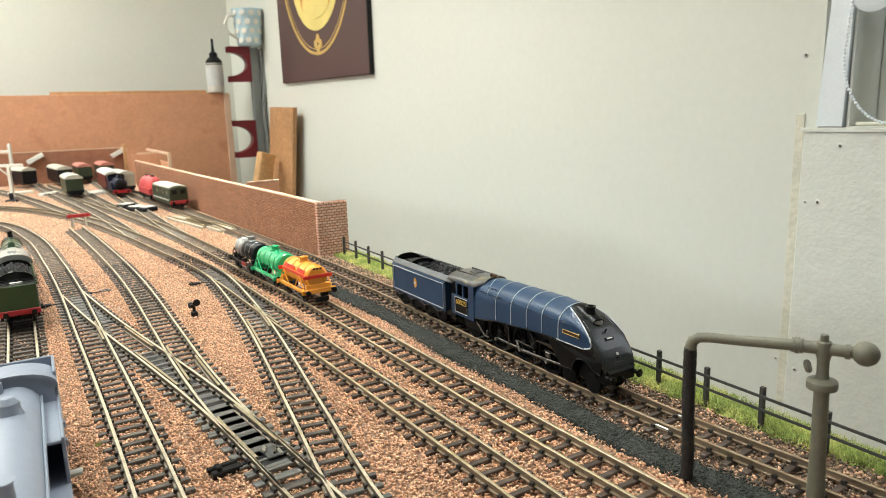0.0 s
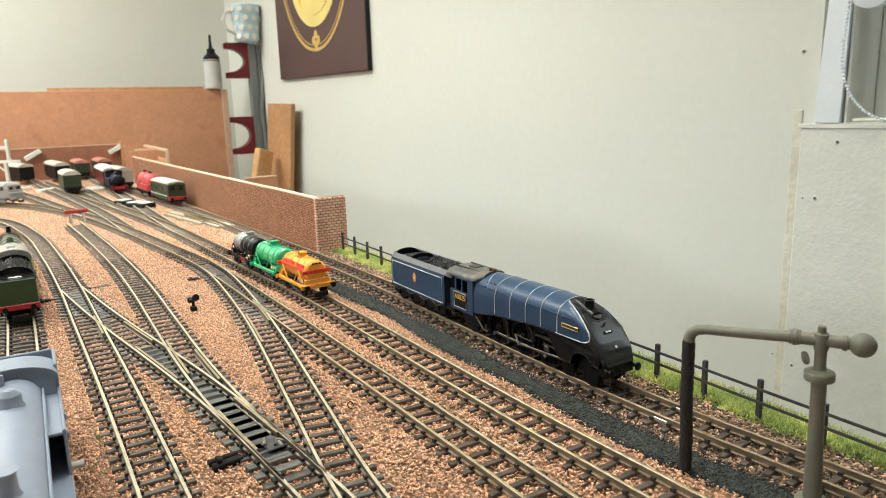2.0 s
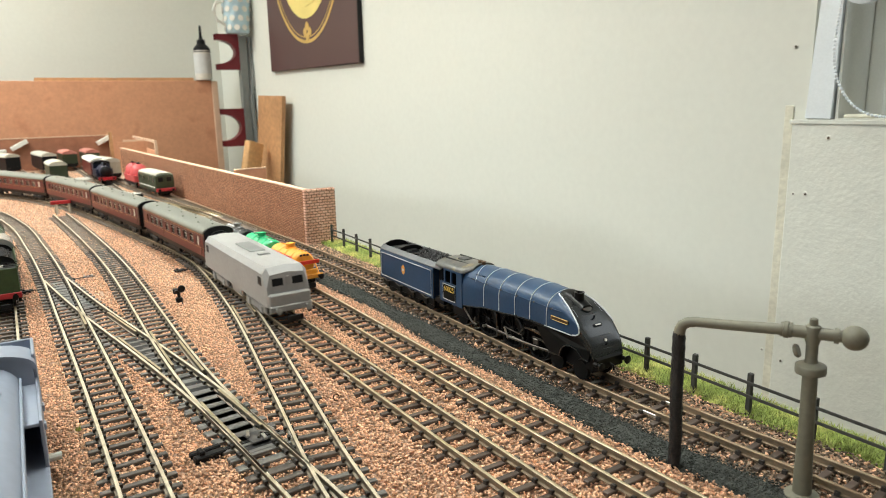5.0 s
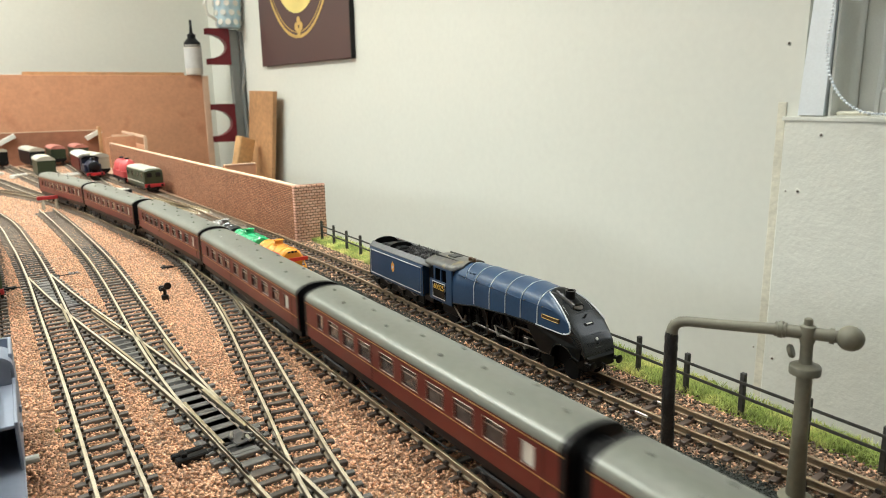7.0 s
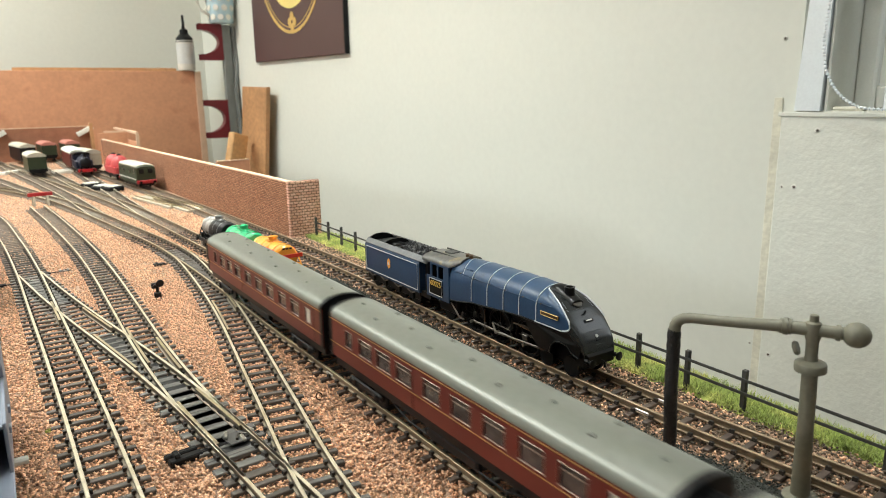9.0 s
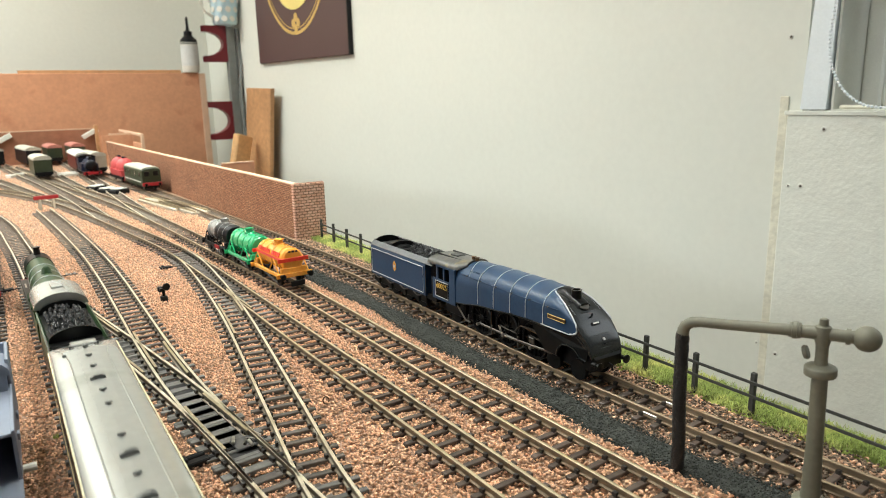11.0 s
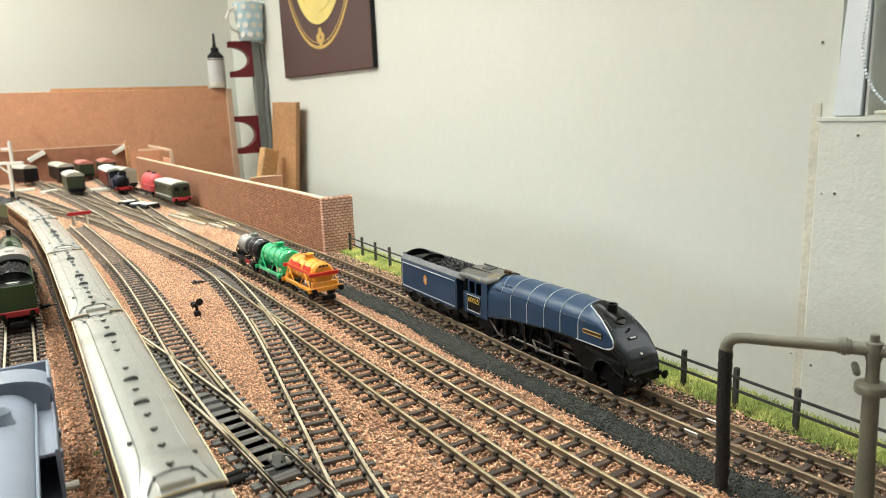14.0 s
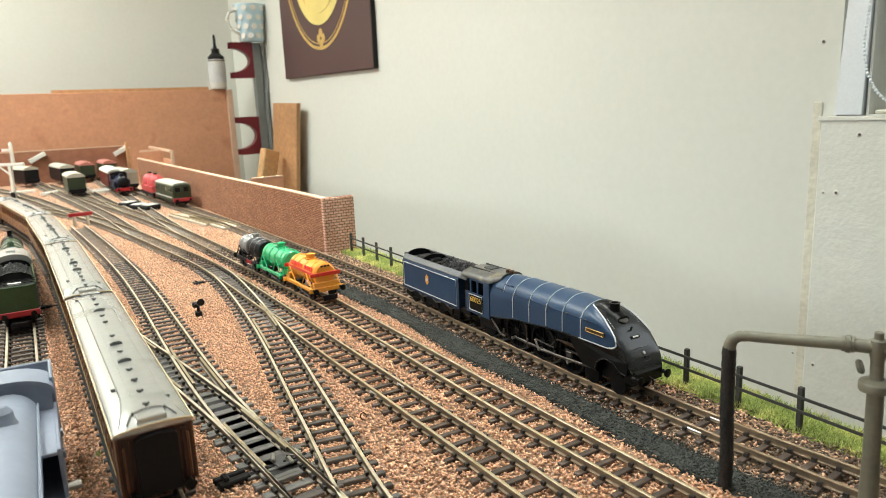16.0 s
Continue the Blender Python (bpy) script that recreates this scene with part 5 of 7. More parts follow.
def grey_diesel(m):
    """Double-ended diesel in bare primer."""
    lo = thing("diesel_locomotive", "plain grey primer model diesel locomotive with open cab windows", "locomotive", m)
    h, L = 0.0165, 0.166

    def outline(y, low, zs, zt, half):
        return [(-half, y, low), (-half, y, zs), (-half * 0.8, y, zt - 0.0012), (0, y, zt), (half * 0.8, y, zt - 0.0012), (half, y, zs), (half, y, low)]

    secs = [outline(-0.083, 0.012, 0.023, 0.0235, h * 0.96), outline(-0.0815, 0.012, 0.024, 0.036, h * 0.97), outline(-0.076, 0.012, 0.035, 0.0405, h), outline(0.076, 0.012, 0.035, 0.0405, h), outline(0.0815, 0.012, 0.024, 0.036, h * 0.97), outline(0.083, 0.012, 0.023, 0.0235, h * 0.96)]
    smooth(part("body", loft(secs), M["primer"], lo), 25)
    for way in (-1, 1):
        for side in (-1, 1):
            part("cab_window", block(side * 0.0075 - 0.0045, way * 0.0812 - 0.0012, 0.0262, side * 0.0075 + 0.0045, way * 0.0812 + 0.0012, 0.0325, 0.0006, None, Matrix.Rotation(radians(way * 8), 4, "X")), M["black"], lo, "dark open window")
            part("side_window", block(side * 0.0164 - 0.0004, way * 0.07 - 0.0032, 0.0262, side * 0.0164 + 0.0004, way * 0.07 + 0.0032, 0.0325), M["black"], lo)
        part("window_pillar", block(-0.0012, way * 0.0823 - 0.0008, 0.026, 0.0012, way * 0.0823 + 0.0008, 0.033), M["primer"], lo)
        part("nose_box", block(-0.0155, way * 0.0835 - 0.003, 0.011, 0.0155, way * 0.0835 + 0.003, 0.0215, 0.001), M["primer"], lo)
        part("buffer_beam", block(-0.0158, way * 0.0865 - 0.0012, 0.0085, 0.0158, way * 0.0865 + 0.0012, 0.013, 0.0005), M["primer"], lo)
        buffers(lo, way * 0.0875, 0.0108, 0.0112, way, "primer")
        coupling(lo, way * 0.0875, way)
        bg = bmesh.new()
        for side in (-1, 1):
            block(side * 0.0125 - 0.0015, way * 0.048 - 0.023, 0.003, side * 0.0125 + 0.0015, way * 0.048 + 0.023, 0.0095, 0.001, bg)
            for dy in (-0.014, 0.014):
                block(side * 0.0142 - 0.001, way * 0.048 + dy - 0.0035, 0.0028, side * 0.0142 + 0.001, way * 0.048 + dy + 0.0035, 0.0085, 0.0008, bg)
        b = part("bogie", bg, M["primer"], lo)
        for dy in (-0.014, 0.014):
            wheelset(b, way * 0.048 + dy, 0.0068, "primer")
        for k in range(2):
            part("grille", block(-0.0166, way * (0.014 + 0.017 * k) - 0.005, 0.0255, 0.0166, way * (0.014 + 0.017 * k) + 0.005, 0.0315, 0.0003), M["primer"], lo)
    part("roof_panel", block(-0.006, -0.02, 0.0396, 0.006, 0.02, 0.0412, 0.0005), M["grey_metal"], lo, "darker roof panel")
    part("exhaust", block(-0.0045, 0.03, 0.0398, 0.0045, 0.036, 0.0415, 0.0005), M["primer"], lo)
    part("fuel_tank", block(-0.0135, -0.013, 0.0035, 0.0135, 0.013, 0.012, 0.001), M["primer"], lo)
    return lo


# ---- tank wagons ----


def tank_wagon(m, tank, frame_mat, band, label, writing):
    wa = thing("tank_wagon", label, "wagon", m, group="tank wagons in a row")
    half = 0.0272
    smooth(part("tank", lathe([(0.004, -half), (0.0086, -half + 0.0006), (0.0101, -half + 0.0022), (0.0101, half - 0.0022), (0.0086, half - 0.0006), (0.004, half)], 24, None, pose(0, 0, 0.0220, -90, 0, 0)), M[tank], wa))
    smooth(part("filler_dome", lathe([(0.0048, 0), (0.0048, 0.001), (0.0037, 0.0012), (0.0037, 0.0034), (0.0043, 0.0036), (0.0043, 0.0045), (0.0016, 0.0052)], 16, None, pose(0, 0, 0.0313)), M[tank], wa))
    for y in (-0.019, -0.0065, 0.0065, 0.019):
        part("tank_strap", tube([(0.0103 * math.cos(a), y, 0.0220 + 0.0103 * math.sin(a)) for a in np.linspace(-0.7, math.pi + 0.7, 21)], 0.00035, None, 4), M[tank], wa)
    if tank == "tank_silver":
        smooth(part("black_end", lathe([(0.0100, -0.0035), (0.0104, -0.003), (0.0104, half - 0.0025), (0.0088, half - 0.0002), (0.004, half + 0.0004), (0.0005, half + 0.0005)], 24, None, pose(0, 0, 0.0220, -90, 0, 0)), M["black"], wa))
        for side in (-1, 1):
            part("solebar_plate", block(side * 0.0134 - 0.0003, 0.004, 0.0092, side * 0.0134 + 0.0003, 0.016, 0.0125), M["red"], wa, "small red plate")
    fr = bmesh.new()
    for side in (-1, 1):
        block(side * 0.0122 - 0.001, -0.0285, 0.009, side * 0.0122 + 0.001, 0.0285, 0.0122, 0.0003, fr)
    for y in (-0.0285, 0.0285):
        block(-0.0155, y - 0.001, 0.0088, 0.0155, y + 0.001, 0.0125, 0.0003, fr)
    for y in (-0.026, 0.026):
        block(-0.011, y - 0.002, 0.0115, 0.011, y + 0.002, 0.0165, 0.0005, fr)
    part("chassis", fr, M[frame_mat], wa)
    for side in (-1, 1):
        for a, b in ((-0.0275, -0.017), (-0.006, -0.017), (0.0275, 0.017), (0.006, 0.017)):
            part("stay_rod", rod((side * 0.0128, a, 0.0115), (side * 0.0128, b, 0.0235), 0.00055, None, 5), M[frame_mat], wa)
        for y in (-0.0175, 0.0175):
            part("axle_guard", block(side * 0.0112 - 0.0008, y - 0.0045, 0.0035, side * 0.0112 + 0.0008, y + 0.0045, 0.0092, 0.0006), M["black"], wa)
        part("brake_lever", rod((side * 0.0132, -0.002, 0.0085), (side * 0.0132, 0.024, 0.0045), 0.0005, None, 5), M["black"], wa)
        if band:
            bx = side * 0.0102
            part("name_band", block(bx - 0.0003, -0.0262, 0.0222, bx + 0.0003, 0.0262, 0.0246, 0.0002), M[band], wa)
        if writing:
            # lettering too small to read: short bars
            for k in range(11):
                if k == 6:
                    continue
                y, z = -0.0205 + 0.0041 * k, 0.0268
                part("letter_bar", block(side * 0.0095 - 0.00025, y - 0.0014, z - 0.0016, side * 0.0095 + 0.00025, y + 0.0014, z + 0.0018, 0, None, Matrix.Rotation(radians(-side * 24), 4, "Y")), M[writing], wa)
    for way in (-1, 1):
        if band:
            part("end_band", block(-0.0132, way * (half + 0.0006) - 0.0006, 0.0215, 0.0132, way * (half + 0.0006) + 0.0006, 0.0246, 0.0002), M[band], wa, "orange red end band")
        buffers(wa, way * 0.02858, 0.0108, 0.0118, way)
        coupling(wa, way * 0.0285, way)
    for y in (-0.0175, 0.0175):
        wheelset(wa, y, 0.0062)
    if writing:
        for k in range(3):
            part("number_bar", block(-0.0042 + 0.003 * k, half, 0.0288, -0.0022 + 0.003 * k, half + 0.0004, 0.0303), M["black"], wa)
    return wa


# ---- small locomotive shell in pale resin ----


def resin_shell(m):
    lo = thing("locomotive_shell", "unpainted pale lilac grey resin tank locomotive body standing on track", "locomotive", m)
    part("bunker_back", block(-0.0185, -0.052, 0.008, 0.0185, -0.0505, 0.0412, 0.0005), M["resin"], lo)
    for side in (-1, 1):
        bm = bmesh.new()
        block(side * 0.0178 - 0.0007, -0.0505, 0.008, side * 0.0178 + 0.0007, -0.024, 0.0412, 0.0003, bm)
        block(side * 0.0178 - 0.0007, -0.024, 0.008, side * 0.0178 + 0.0007, 0.03, 0.0295, 0.0003, bm)
        block(side * 0.0145 - 0.0035, -0.022, 0.027, side * 0.0145 + 0.0035, 0.03, 0.0285, 0.0003, bm)
        part("side_tank", bm, M["resin"], lo)
    part("bunker_floor", block(-0.0178, -0.0505, 0.029, 0.0178, -0.034, 0.031), M["resin"], lo)
    smooth(part("cab_roof", loft([arch(0.0186, 0.0355, 0.037, 0.0445, y, 12) for y in (-0.036, -0.018)]), M["resin"], lo), 40)
    part("cab_front", loft([arch(0.0172, 0.012, 0.0365, 0.0435, y, 12) for y in (-0.0195, -0.018)]), M["resin"], lo)
    smooth(part("boiler", loft([[(0.0118 * math.cos(a), y, 0.0275 + 0.0118 * math.sin(a)) for a in np.linspace(0, math.tau, 24, endpoint=False)] for y in (-0.018, 0.108)]), M["resin"], lo), 40)
    part("handrail", rod((-0.0115, -0.017, 0.0325), (-0.0115, 0.1, 0.0325), 0.0006, None, 6), M["resin"], lo)
    part("handrail", rod((0.0115, -0.017, 0.0325), (0.0115, 0.1, 0.0325), 0.0006, None, 6), M["resin"], lo)
    smooth(part("dome", lathe([(0.0055, 0), (0.0045, 0.002), (0.0042, 0.0055), (0.0022, 0.0078), (0.0002, 0.0083)], 16, None, pose(0, 0.014, 0.038)), M["resin"], lo))
    part("whistle", rod((0.004, -0.0145, 0.038), (0.004, -0.0145, 0.0435), 0.0012, None, 8), M["resin"], lo)
    smooth(part("chimney", lathe([(0.0045, 0), (0.0034, 0.002), (0.0032, 0.008), (0.0042, 0.0095), (0.0025, 0.0095)], 16, None, pose(0, 0.096, 0.038)), M["resin"], lo))
    part("running_plate", block(-0.0185, -0.0505, 0.0065, 0.0185, 0.112, 0.0085, 0.0004), M["resin"], lo)
    part("frame", block(-0.0075, -0.047, 0.0, 0.0075, 0.105, 0.0066), M["resin"], lo)
    for side in (-1, 1):
        for y in (-0.01, 0.012):
            part("tank_step", block(side * 0.0185 - 0.001, y - 0.002, 0.018, side * 0.0185 + 0.001, y + 0.002, 0.021, 0.0003), M["resin"], lo)
        part("cylinder_stub", rod((side * 0.0182, 0.012, 0.004), (side * 0.0235, 0.012, 0.004), 0.0018, None, 10), M["white"], lo, "off-white peg")
    return lo


# ---- vehicles in the far yard ----


def box_vehicle(name, label, category, m, L, body, roof, beam="black", half=0.0165, windows=0, group=""):
    va = thing(name, label, category, m, group=group)
    part("body", block(-half, -L / 2, 0.009, half, L / 2, 0.0385, 0.0006), M[body], va)
    smooth(part("roof", loft([arch(half + 0.0005, 0.038, 0.0388, 0.0465, y, 10) for y in (-L / 2 - 0.0005, L / 2 + 0.0005)]), M[roof], va), 40)
    part("underframe", block(-half + 0.003, -L / 2, 0.005, half - 0.003, L / 2, 0.0092), M["black"], va)
    for way in (-1, 1):
        part("buffer_beam", block(-half, way * L / 2 - 0.0008, 0.0085, half, way * L / 2 + 0.0012, 0.014, 0.0003), M[beam], va)
        buffers(va, way * (L / 2 + 0.001), 0.011, 0.0112, way, beam)
        if windows:
            for side in (-1, 1):
                part("cab_window", block(side * 0.0085 - 0.0042, way * L / 2 - 0.0008, 0.0268, side * 0.0085 + 0.0042, way * L / 2 + 0.0004, 0.0362, 0.0003), M["black"], va)
    for k in range(windows):
        y = -L / 2 + L * (k + 0.5) / windows
        for side in (-1, 1):
            part("side_window", block(side * half - 0.0003, y - 0.0045, 0.0225, side * half + 0.0003, y + 0.0045, 0.0305), M["glass"], va)
    n = 2 if L < 0.1 else 4
    for k in range(n):
        wheelset(va, -L / 2 + L * (k + 0.5) / n, 0.0062)
    return va

# ---- fixed things on the layout ----


def fence():
    fe = thing("fence", "black two-rail timber post fence along the grass edge", "fence")
    ys = [0.728 - 0.0333 * k for k in range(36)]
    for y in ys:
        part("post", block(0.3018, y - 0.0013, -0.001, 0.3042, y + 0.0013, 0.0225 + random.uniform(-0.0006, 0.0004), 0.0003), M["fence"], fe)
    for z in (0.0178, 0.0108):
        for a, b in zip(ys[::3], ys[3::3] + [ys[-1]]):
            part("fence_rail", block(0.3012, b, z - 0.0007, 0.3019, a, z + 0.0008, 0.0001, None, Matrix.Rotation(random.uniform(-0.002, 0.002), 4, "X")), M["fence"], fe)


fence()


def water_crane():
    base = Vector((0.2545, 0.138, 0))
    wc = thing("water_crane", "olive grey model water crane with black leather bag", "water crane", Matrix.Translation(base) @ Matrix.Rotation(radians(-1.5), 4, Vector((0.53, 0.82, 0))))
    smooth(part("column", lathe([(0.0065, -0.001), (0.0065, 0.002), (0.0036, 0.003), (0.0029, 0.03), (0.0028, 0.053), (0.0036, 0.0537), (0.0055, 0.0541), (0.0056, 0.0546), (0.0056, 0.0570), (0.0053, 0.0574), (0.0038, 0.0578), (0.0025, 0.0584), (0.0022, 0.060), (0.0022, 0.0655), (0.0029, 0.068), (0.0031, 0.071), (0.0027, 0.073), (0.0016, 0.0735), (0.0015, 0.0758), (0.0012, 0.0761)], 22), M["crane"], wc), 40)
    # arm to the elbow, counterweight the other way
    end = Vector((0.2338, 0.1834, 0)) - base
    d, reach, top = end.normalized(), end.length, 0.0703
    arm = [d * 0.0, d * 0.012, d * (reach - 0.018), d * (reach - 0.007), d * (reach - 0.0035), d * (reach - 0.0012), d * (reach - 0.0003), d * reach]
    z = [top, top - 0.0002, top - 0.0014, top - 0.0018, top - 0.0024, top - 0.0040, top - 0.0062, top - 0.0085]
    smooth(part("arm", tube([Vector((p.x, p.y, h)) for p, h in zip(arm, z)], [0.0026, 0.0023, 0.0021, 0.0021, 0.0022, 0.0023, 0.0024, 0.0025], None, 16), M["crane"], wc), 60)
    for a, b, r in ((0.0072, 0.0082, 0.0030), (0.0084, 0.0100, 0.0033), (0.0102, 0.0112, 0.0029)):
        smooth(part("arm_flange", rod(d * a + Vector((0, 0, top)), d * b + Vector((0, 0, top)), r, None, 16), M["crane"], wc), 40)
    smooth(part("weight_rod", rod(d * -0.001 + Vector((0, 0, top)), d * -0.011 + Vector((0, 0, top)), 0.0024, None, 14), M["crane"], wc), 40)
    smooth(part("weight_collar", rod(d * -0.0072 + Vector((0, 0, top)), d * -0.0088 + Vector((0, 0, top)), 0.0030, None, 14), M["crane"], wc), 40)
    ball = bmesh.new()
    bmesh.ops.create_uvsphere(ball, u_segments=24, v_segments=14, radius=0.0047, matrix=Matrix.Translation(d * -0.0138 + Vector((0, 0, top))))
    smooth(part("counterweight", ball, M["crane"], wc), 60)
    smooth(part("valve_wheel", lathe([(0.0024, -0.0008), (0.0028, 0), (0.0024, 0.0008)], 14, None, Matrix.Translation(d * 0.0052 + Vector((0, 0, 0.0622))) @ pose(0, 0, 0, 70, 0, 20)), M["crane"], wc), 60)
    pts, rad = [], []
    for k in range(26):
        u = k / 25
        pts.append((end.x + 0.0003 * math.sin(u * 9) - 0.0012 * u, end.y + 0.0003 * math.sin(u * 7), top - 0.0073 - (top - 0.0083) * u))
        rad.append(0.00275 + 0.00012 * math.sin(k * 2.4) - (0.0003 if k == 0 else 0))
    smooth(part("leather_bag", tube(pts, rad, None, 14), M["leather"], wc, "black leather hose bag"), 60)


water_crane()


def dwarf_signal():
    sg = thing("ground_signal", "small black ground signal standing in ballast", "signal", pose(0.1045, 0.583, 0.0))
    part("base", block(-0.0028, -0.0024, -0.001, 0.0024, 0.0024, 0.0045, 0.0006), M["black"], sg)
    part("stem", rod((0, 0, 0.003), (0, 0, 0.0095), 0.0013, None, 8), M["black"], sg)
    smooth(part("disc", lathe([(0.0028, -0.0009), (0.0031, 0), (0.0028, 0.0009)], 18, None, pose(0.0022, -0.001, 0.0118, 90, 0, 10)), M["black"], sg))
    part("lamp", block(-0.0042, -0.001, 0.0078, -0.0002, 0.003, 0.0122, 0.0008), M["black"], sg)
    part("lens_hood", rod((-0.0022, -0.001, 0.0102), (-0.0022, -0.0035, 0.0102), 0.0014, None, 10), M["black"], sg)


dwarf_signal()


def point_machine(x, y, turn, size=1.0):
    pm = thing("point_motor", "black point lever box with a tie bar beside the track", "point motor", pose(x, y, 0.001, 0, 0, turn) @ Matrix.Diagonal((size, size, size, 1)), group="point motors")
    part("housing", block(-0.0085, -0.0022, -0.001, 0.006, 0.0022, 0.0022, 0.0005), M["black"], pm)
    part("second_bar", block(-0.0085, 0.0045, -0.001, 0.006, 0.0075, 0.0018, 0.0005), M["black"], pm)
    part("lever", block(-0.006, -0.001, 0.0022, -0.0035, 0.004, 0.0042, 0.0004), M["black"], pm)
    part("tie_bar", block(0.006, -0.0012, 0.0006, 0.034, 0.0012, 0.0016, 0.0002), M["black"], pm)
    part("stretcher_plate", block(0.0175, -0.0055, 0.0016, 0.0315, 0.0055, 0.0025, 0.0003), M["dull_plastic"], pm, "grey plastic stretcher plate")
    for dx, dy in ((0.0190, 0.0035), (0.0240, -0.0040), (0.0300, 0.0020)):
        part("spring_clip", block(dx - 0.0030, dy - 0.0008, 0.0024, dx + 0.0030, dy + 0.0008, 0.0040, 0.0004, None, Matrix.Rotation(dx * 60, 4, "Z")), M["steel"], pm)
    part("spring_clip", tube([(0.0215, -0.003, 0.003), (0.024, 0.001, 0.0034), (0.0275, -0.002, 0.003), (0.029, 0.002, 0.003)], 0.0007, None, 5), M["dull_steel"], pm)


point_machine(0.063, 0.306, 8)
point_machine(0.1285, 0.694, 4, 0.7)
point_machine(-0.001, 0.695, 4, 0.7)
point_machine(0.0345, 0.72, 4, 0.6)


def bits():
    """Odds and ends lying in the ballast."""
    ring = thing("wire_ring", "tiny dark wire ring lying in the ballast", "ring", pose(0.1355, 0.3305, 0.0022, 62, 0, 20))
    part("wire", tube([(0.0019 * math.cos(a), 0.0019 * math.sin(a), 0) for a in np.linspace(0, math.tau * 0.97, 18)], 0.00035, None, 5), M["brass"], ring)
    for x, y, r in ((0.0135, 0.372, 0.0022), (0.1515, 0.468, 0.0016), (0.166, 0.735, 0.0014)):
        bm = bmesh.new()
        for k in range(40):
            a, h = random.uniform(0, math.tau), random.uniform(0.3, 1.2)
            q = Vector((r * random.random() * math.cos(a), r * random.random() * math.sin(a), 0.0006))
            v = [bm.verts.new(q + Vector((dx, dy, 0))) for dx, dy in ((0.0002, 0), (-0.0002, 0.0001), (0, -0.0002))] + [bm.verts.new(q + Vector((random.uniform(-1, 1) * r * 0.5, random.uniform(-1, 1) * r * 0.5, r * h)))]
            for f in ((0, 1, 3), (1, 2, 3), (2, 0, 3)):
                bm.faces.new([v[i] for i in f])
        ob = tagged(part("moss_tuft", bm, M["grass"]), "tiny green moss tuft growing between sleepers", "tuft", "moss tufts", "stuff")
        ob.location = (x, y, 0)


bits()


GAP_SHEETS = (("T2", 0.292, 0.41), ("crossover", 0.305, 0.385), ("T3", 0.565, 0.69), ("crossover", 0.6, 0.69), ("crossover", 0.42, 0.5), ("T1", 0.64, 0.7))


def turnout_beds():
    """Black sheets under the blades, bare of ballast; also stand in for shaded gaps."""
    for name, y0, y1 in GAP_SHEETS:
        q = LINES[name]
        q = q[(q[:, 1] > y0) & (q[:, 1] < y1)]
        ob = part("turnout_web", sweep(q, 0.0, [(-0.0098, 0.0004), (0.0098, 0.0004), (0.0098, 0.0018), (-0.0098, 0.0018)]), M["gap_black"])
        tagged(ob, "black sheet in the bare gaps under the turnout blades", "track base", "turnout webs", "structure")


turnout_beds()


def extra_rails():
    """Check rails, blades and wing rails of the turnouts."""
    for name, off, y0, y1 in (("T1", 0.0066, 0.54, 0.6), ("crossover", -0.0066, 0.42, 0.5), ("crossover", 0.0066, 0.5, 0.57), ("T2", -0.0066, 0.42, 0.5), ("T2", 0.0066, 0.4, 0.47), ("T2b", -0.0066, 0.45, 0.53), ("T3", -0.0066, 0.5, 0.56), ("T2", -0.0072, 0.3, 0.36), ("crossover", 0.0074, 0.31, 0.37), ("T2b", 0.0068, 0.5, 0.57)):
        q = LINES[name]
        q = q[(q[:, 1] > y0) & (q[:, 1] < y1)]
        if len(q) > 3:
            ob = rail(sweep(q, off, RAIL_SHAPE), "rail", "rail_side_clean", None, "check_rail")
            tagged(ob, "short brassy check rail inside a turnout", "rail", "check rails of the turnouts", "structure")
    # a few rail joiners
    for name, y in (("T1", 0.478), ("T3", 0.35), ("T4", 0.42), ("T2", 0.72), ("T5", 0.22), ("T2b", 0.3)):
        x, yy, a = on_line(name, s_at(name, y))
        for side in (-1, 1):
            ob = part("rail_joiner", block(-0.0011, -0.004, 0.0024, 0.0011, 0.004, 0.0042, 0.0003), M["steel"])
            ob.matrix_basis = Matrix.Translation((x, yy, 0)) @ Matrix.Rotation(a, 4, "Z") @ Matrix.Translation((side * GAUGE / 2, 0, 0))
            tagged(ob, "metal rail joiner clipped on the rail foot", "rail joiner", "rail joiners", "structure")


extra_rails()


def buffer_stop():
    bs = thing("buffer_stop", "red beam buffer stop on two grey posts", "buffer stop", pose(0.0590, 1.2, 0, 0, 0, 4))
    part("beam", block(-0.0165, -0.0015, 0.0155, 0.0165, 0.0025, 0.021, 0.0005), M["red"], bs, "red painted beam")
    for side in (-1, 1):
        part("post", tube([(side * 0.009, -0.004, 0.0), (side * 0.009, 0.001, 0.017)], 0.002, None, 6), M["pale_sleeper"], bs)
        part("brace", tube([(side * 0.009, 0.016, 0.0), (side * 0.009, 0.003, 0.015)], 0.0016, None, 6), M["pale_sleeper"], bs)


buffer_stop()


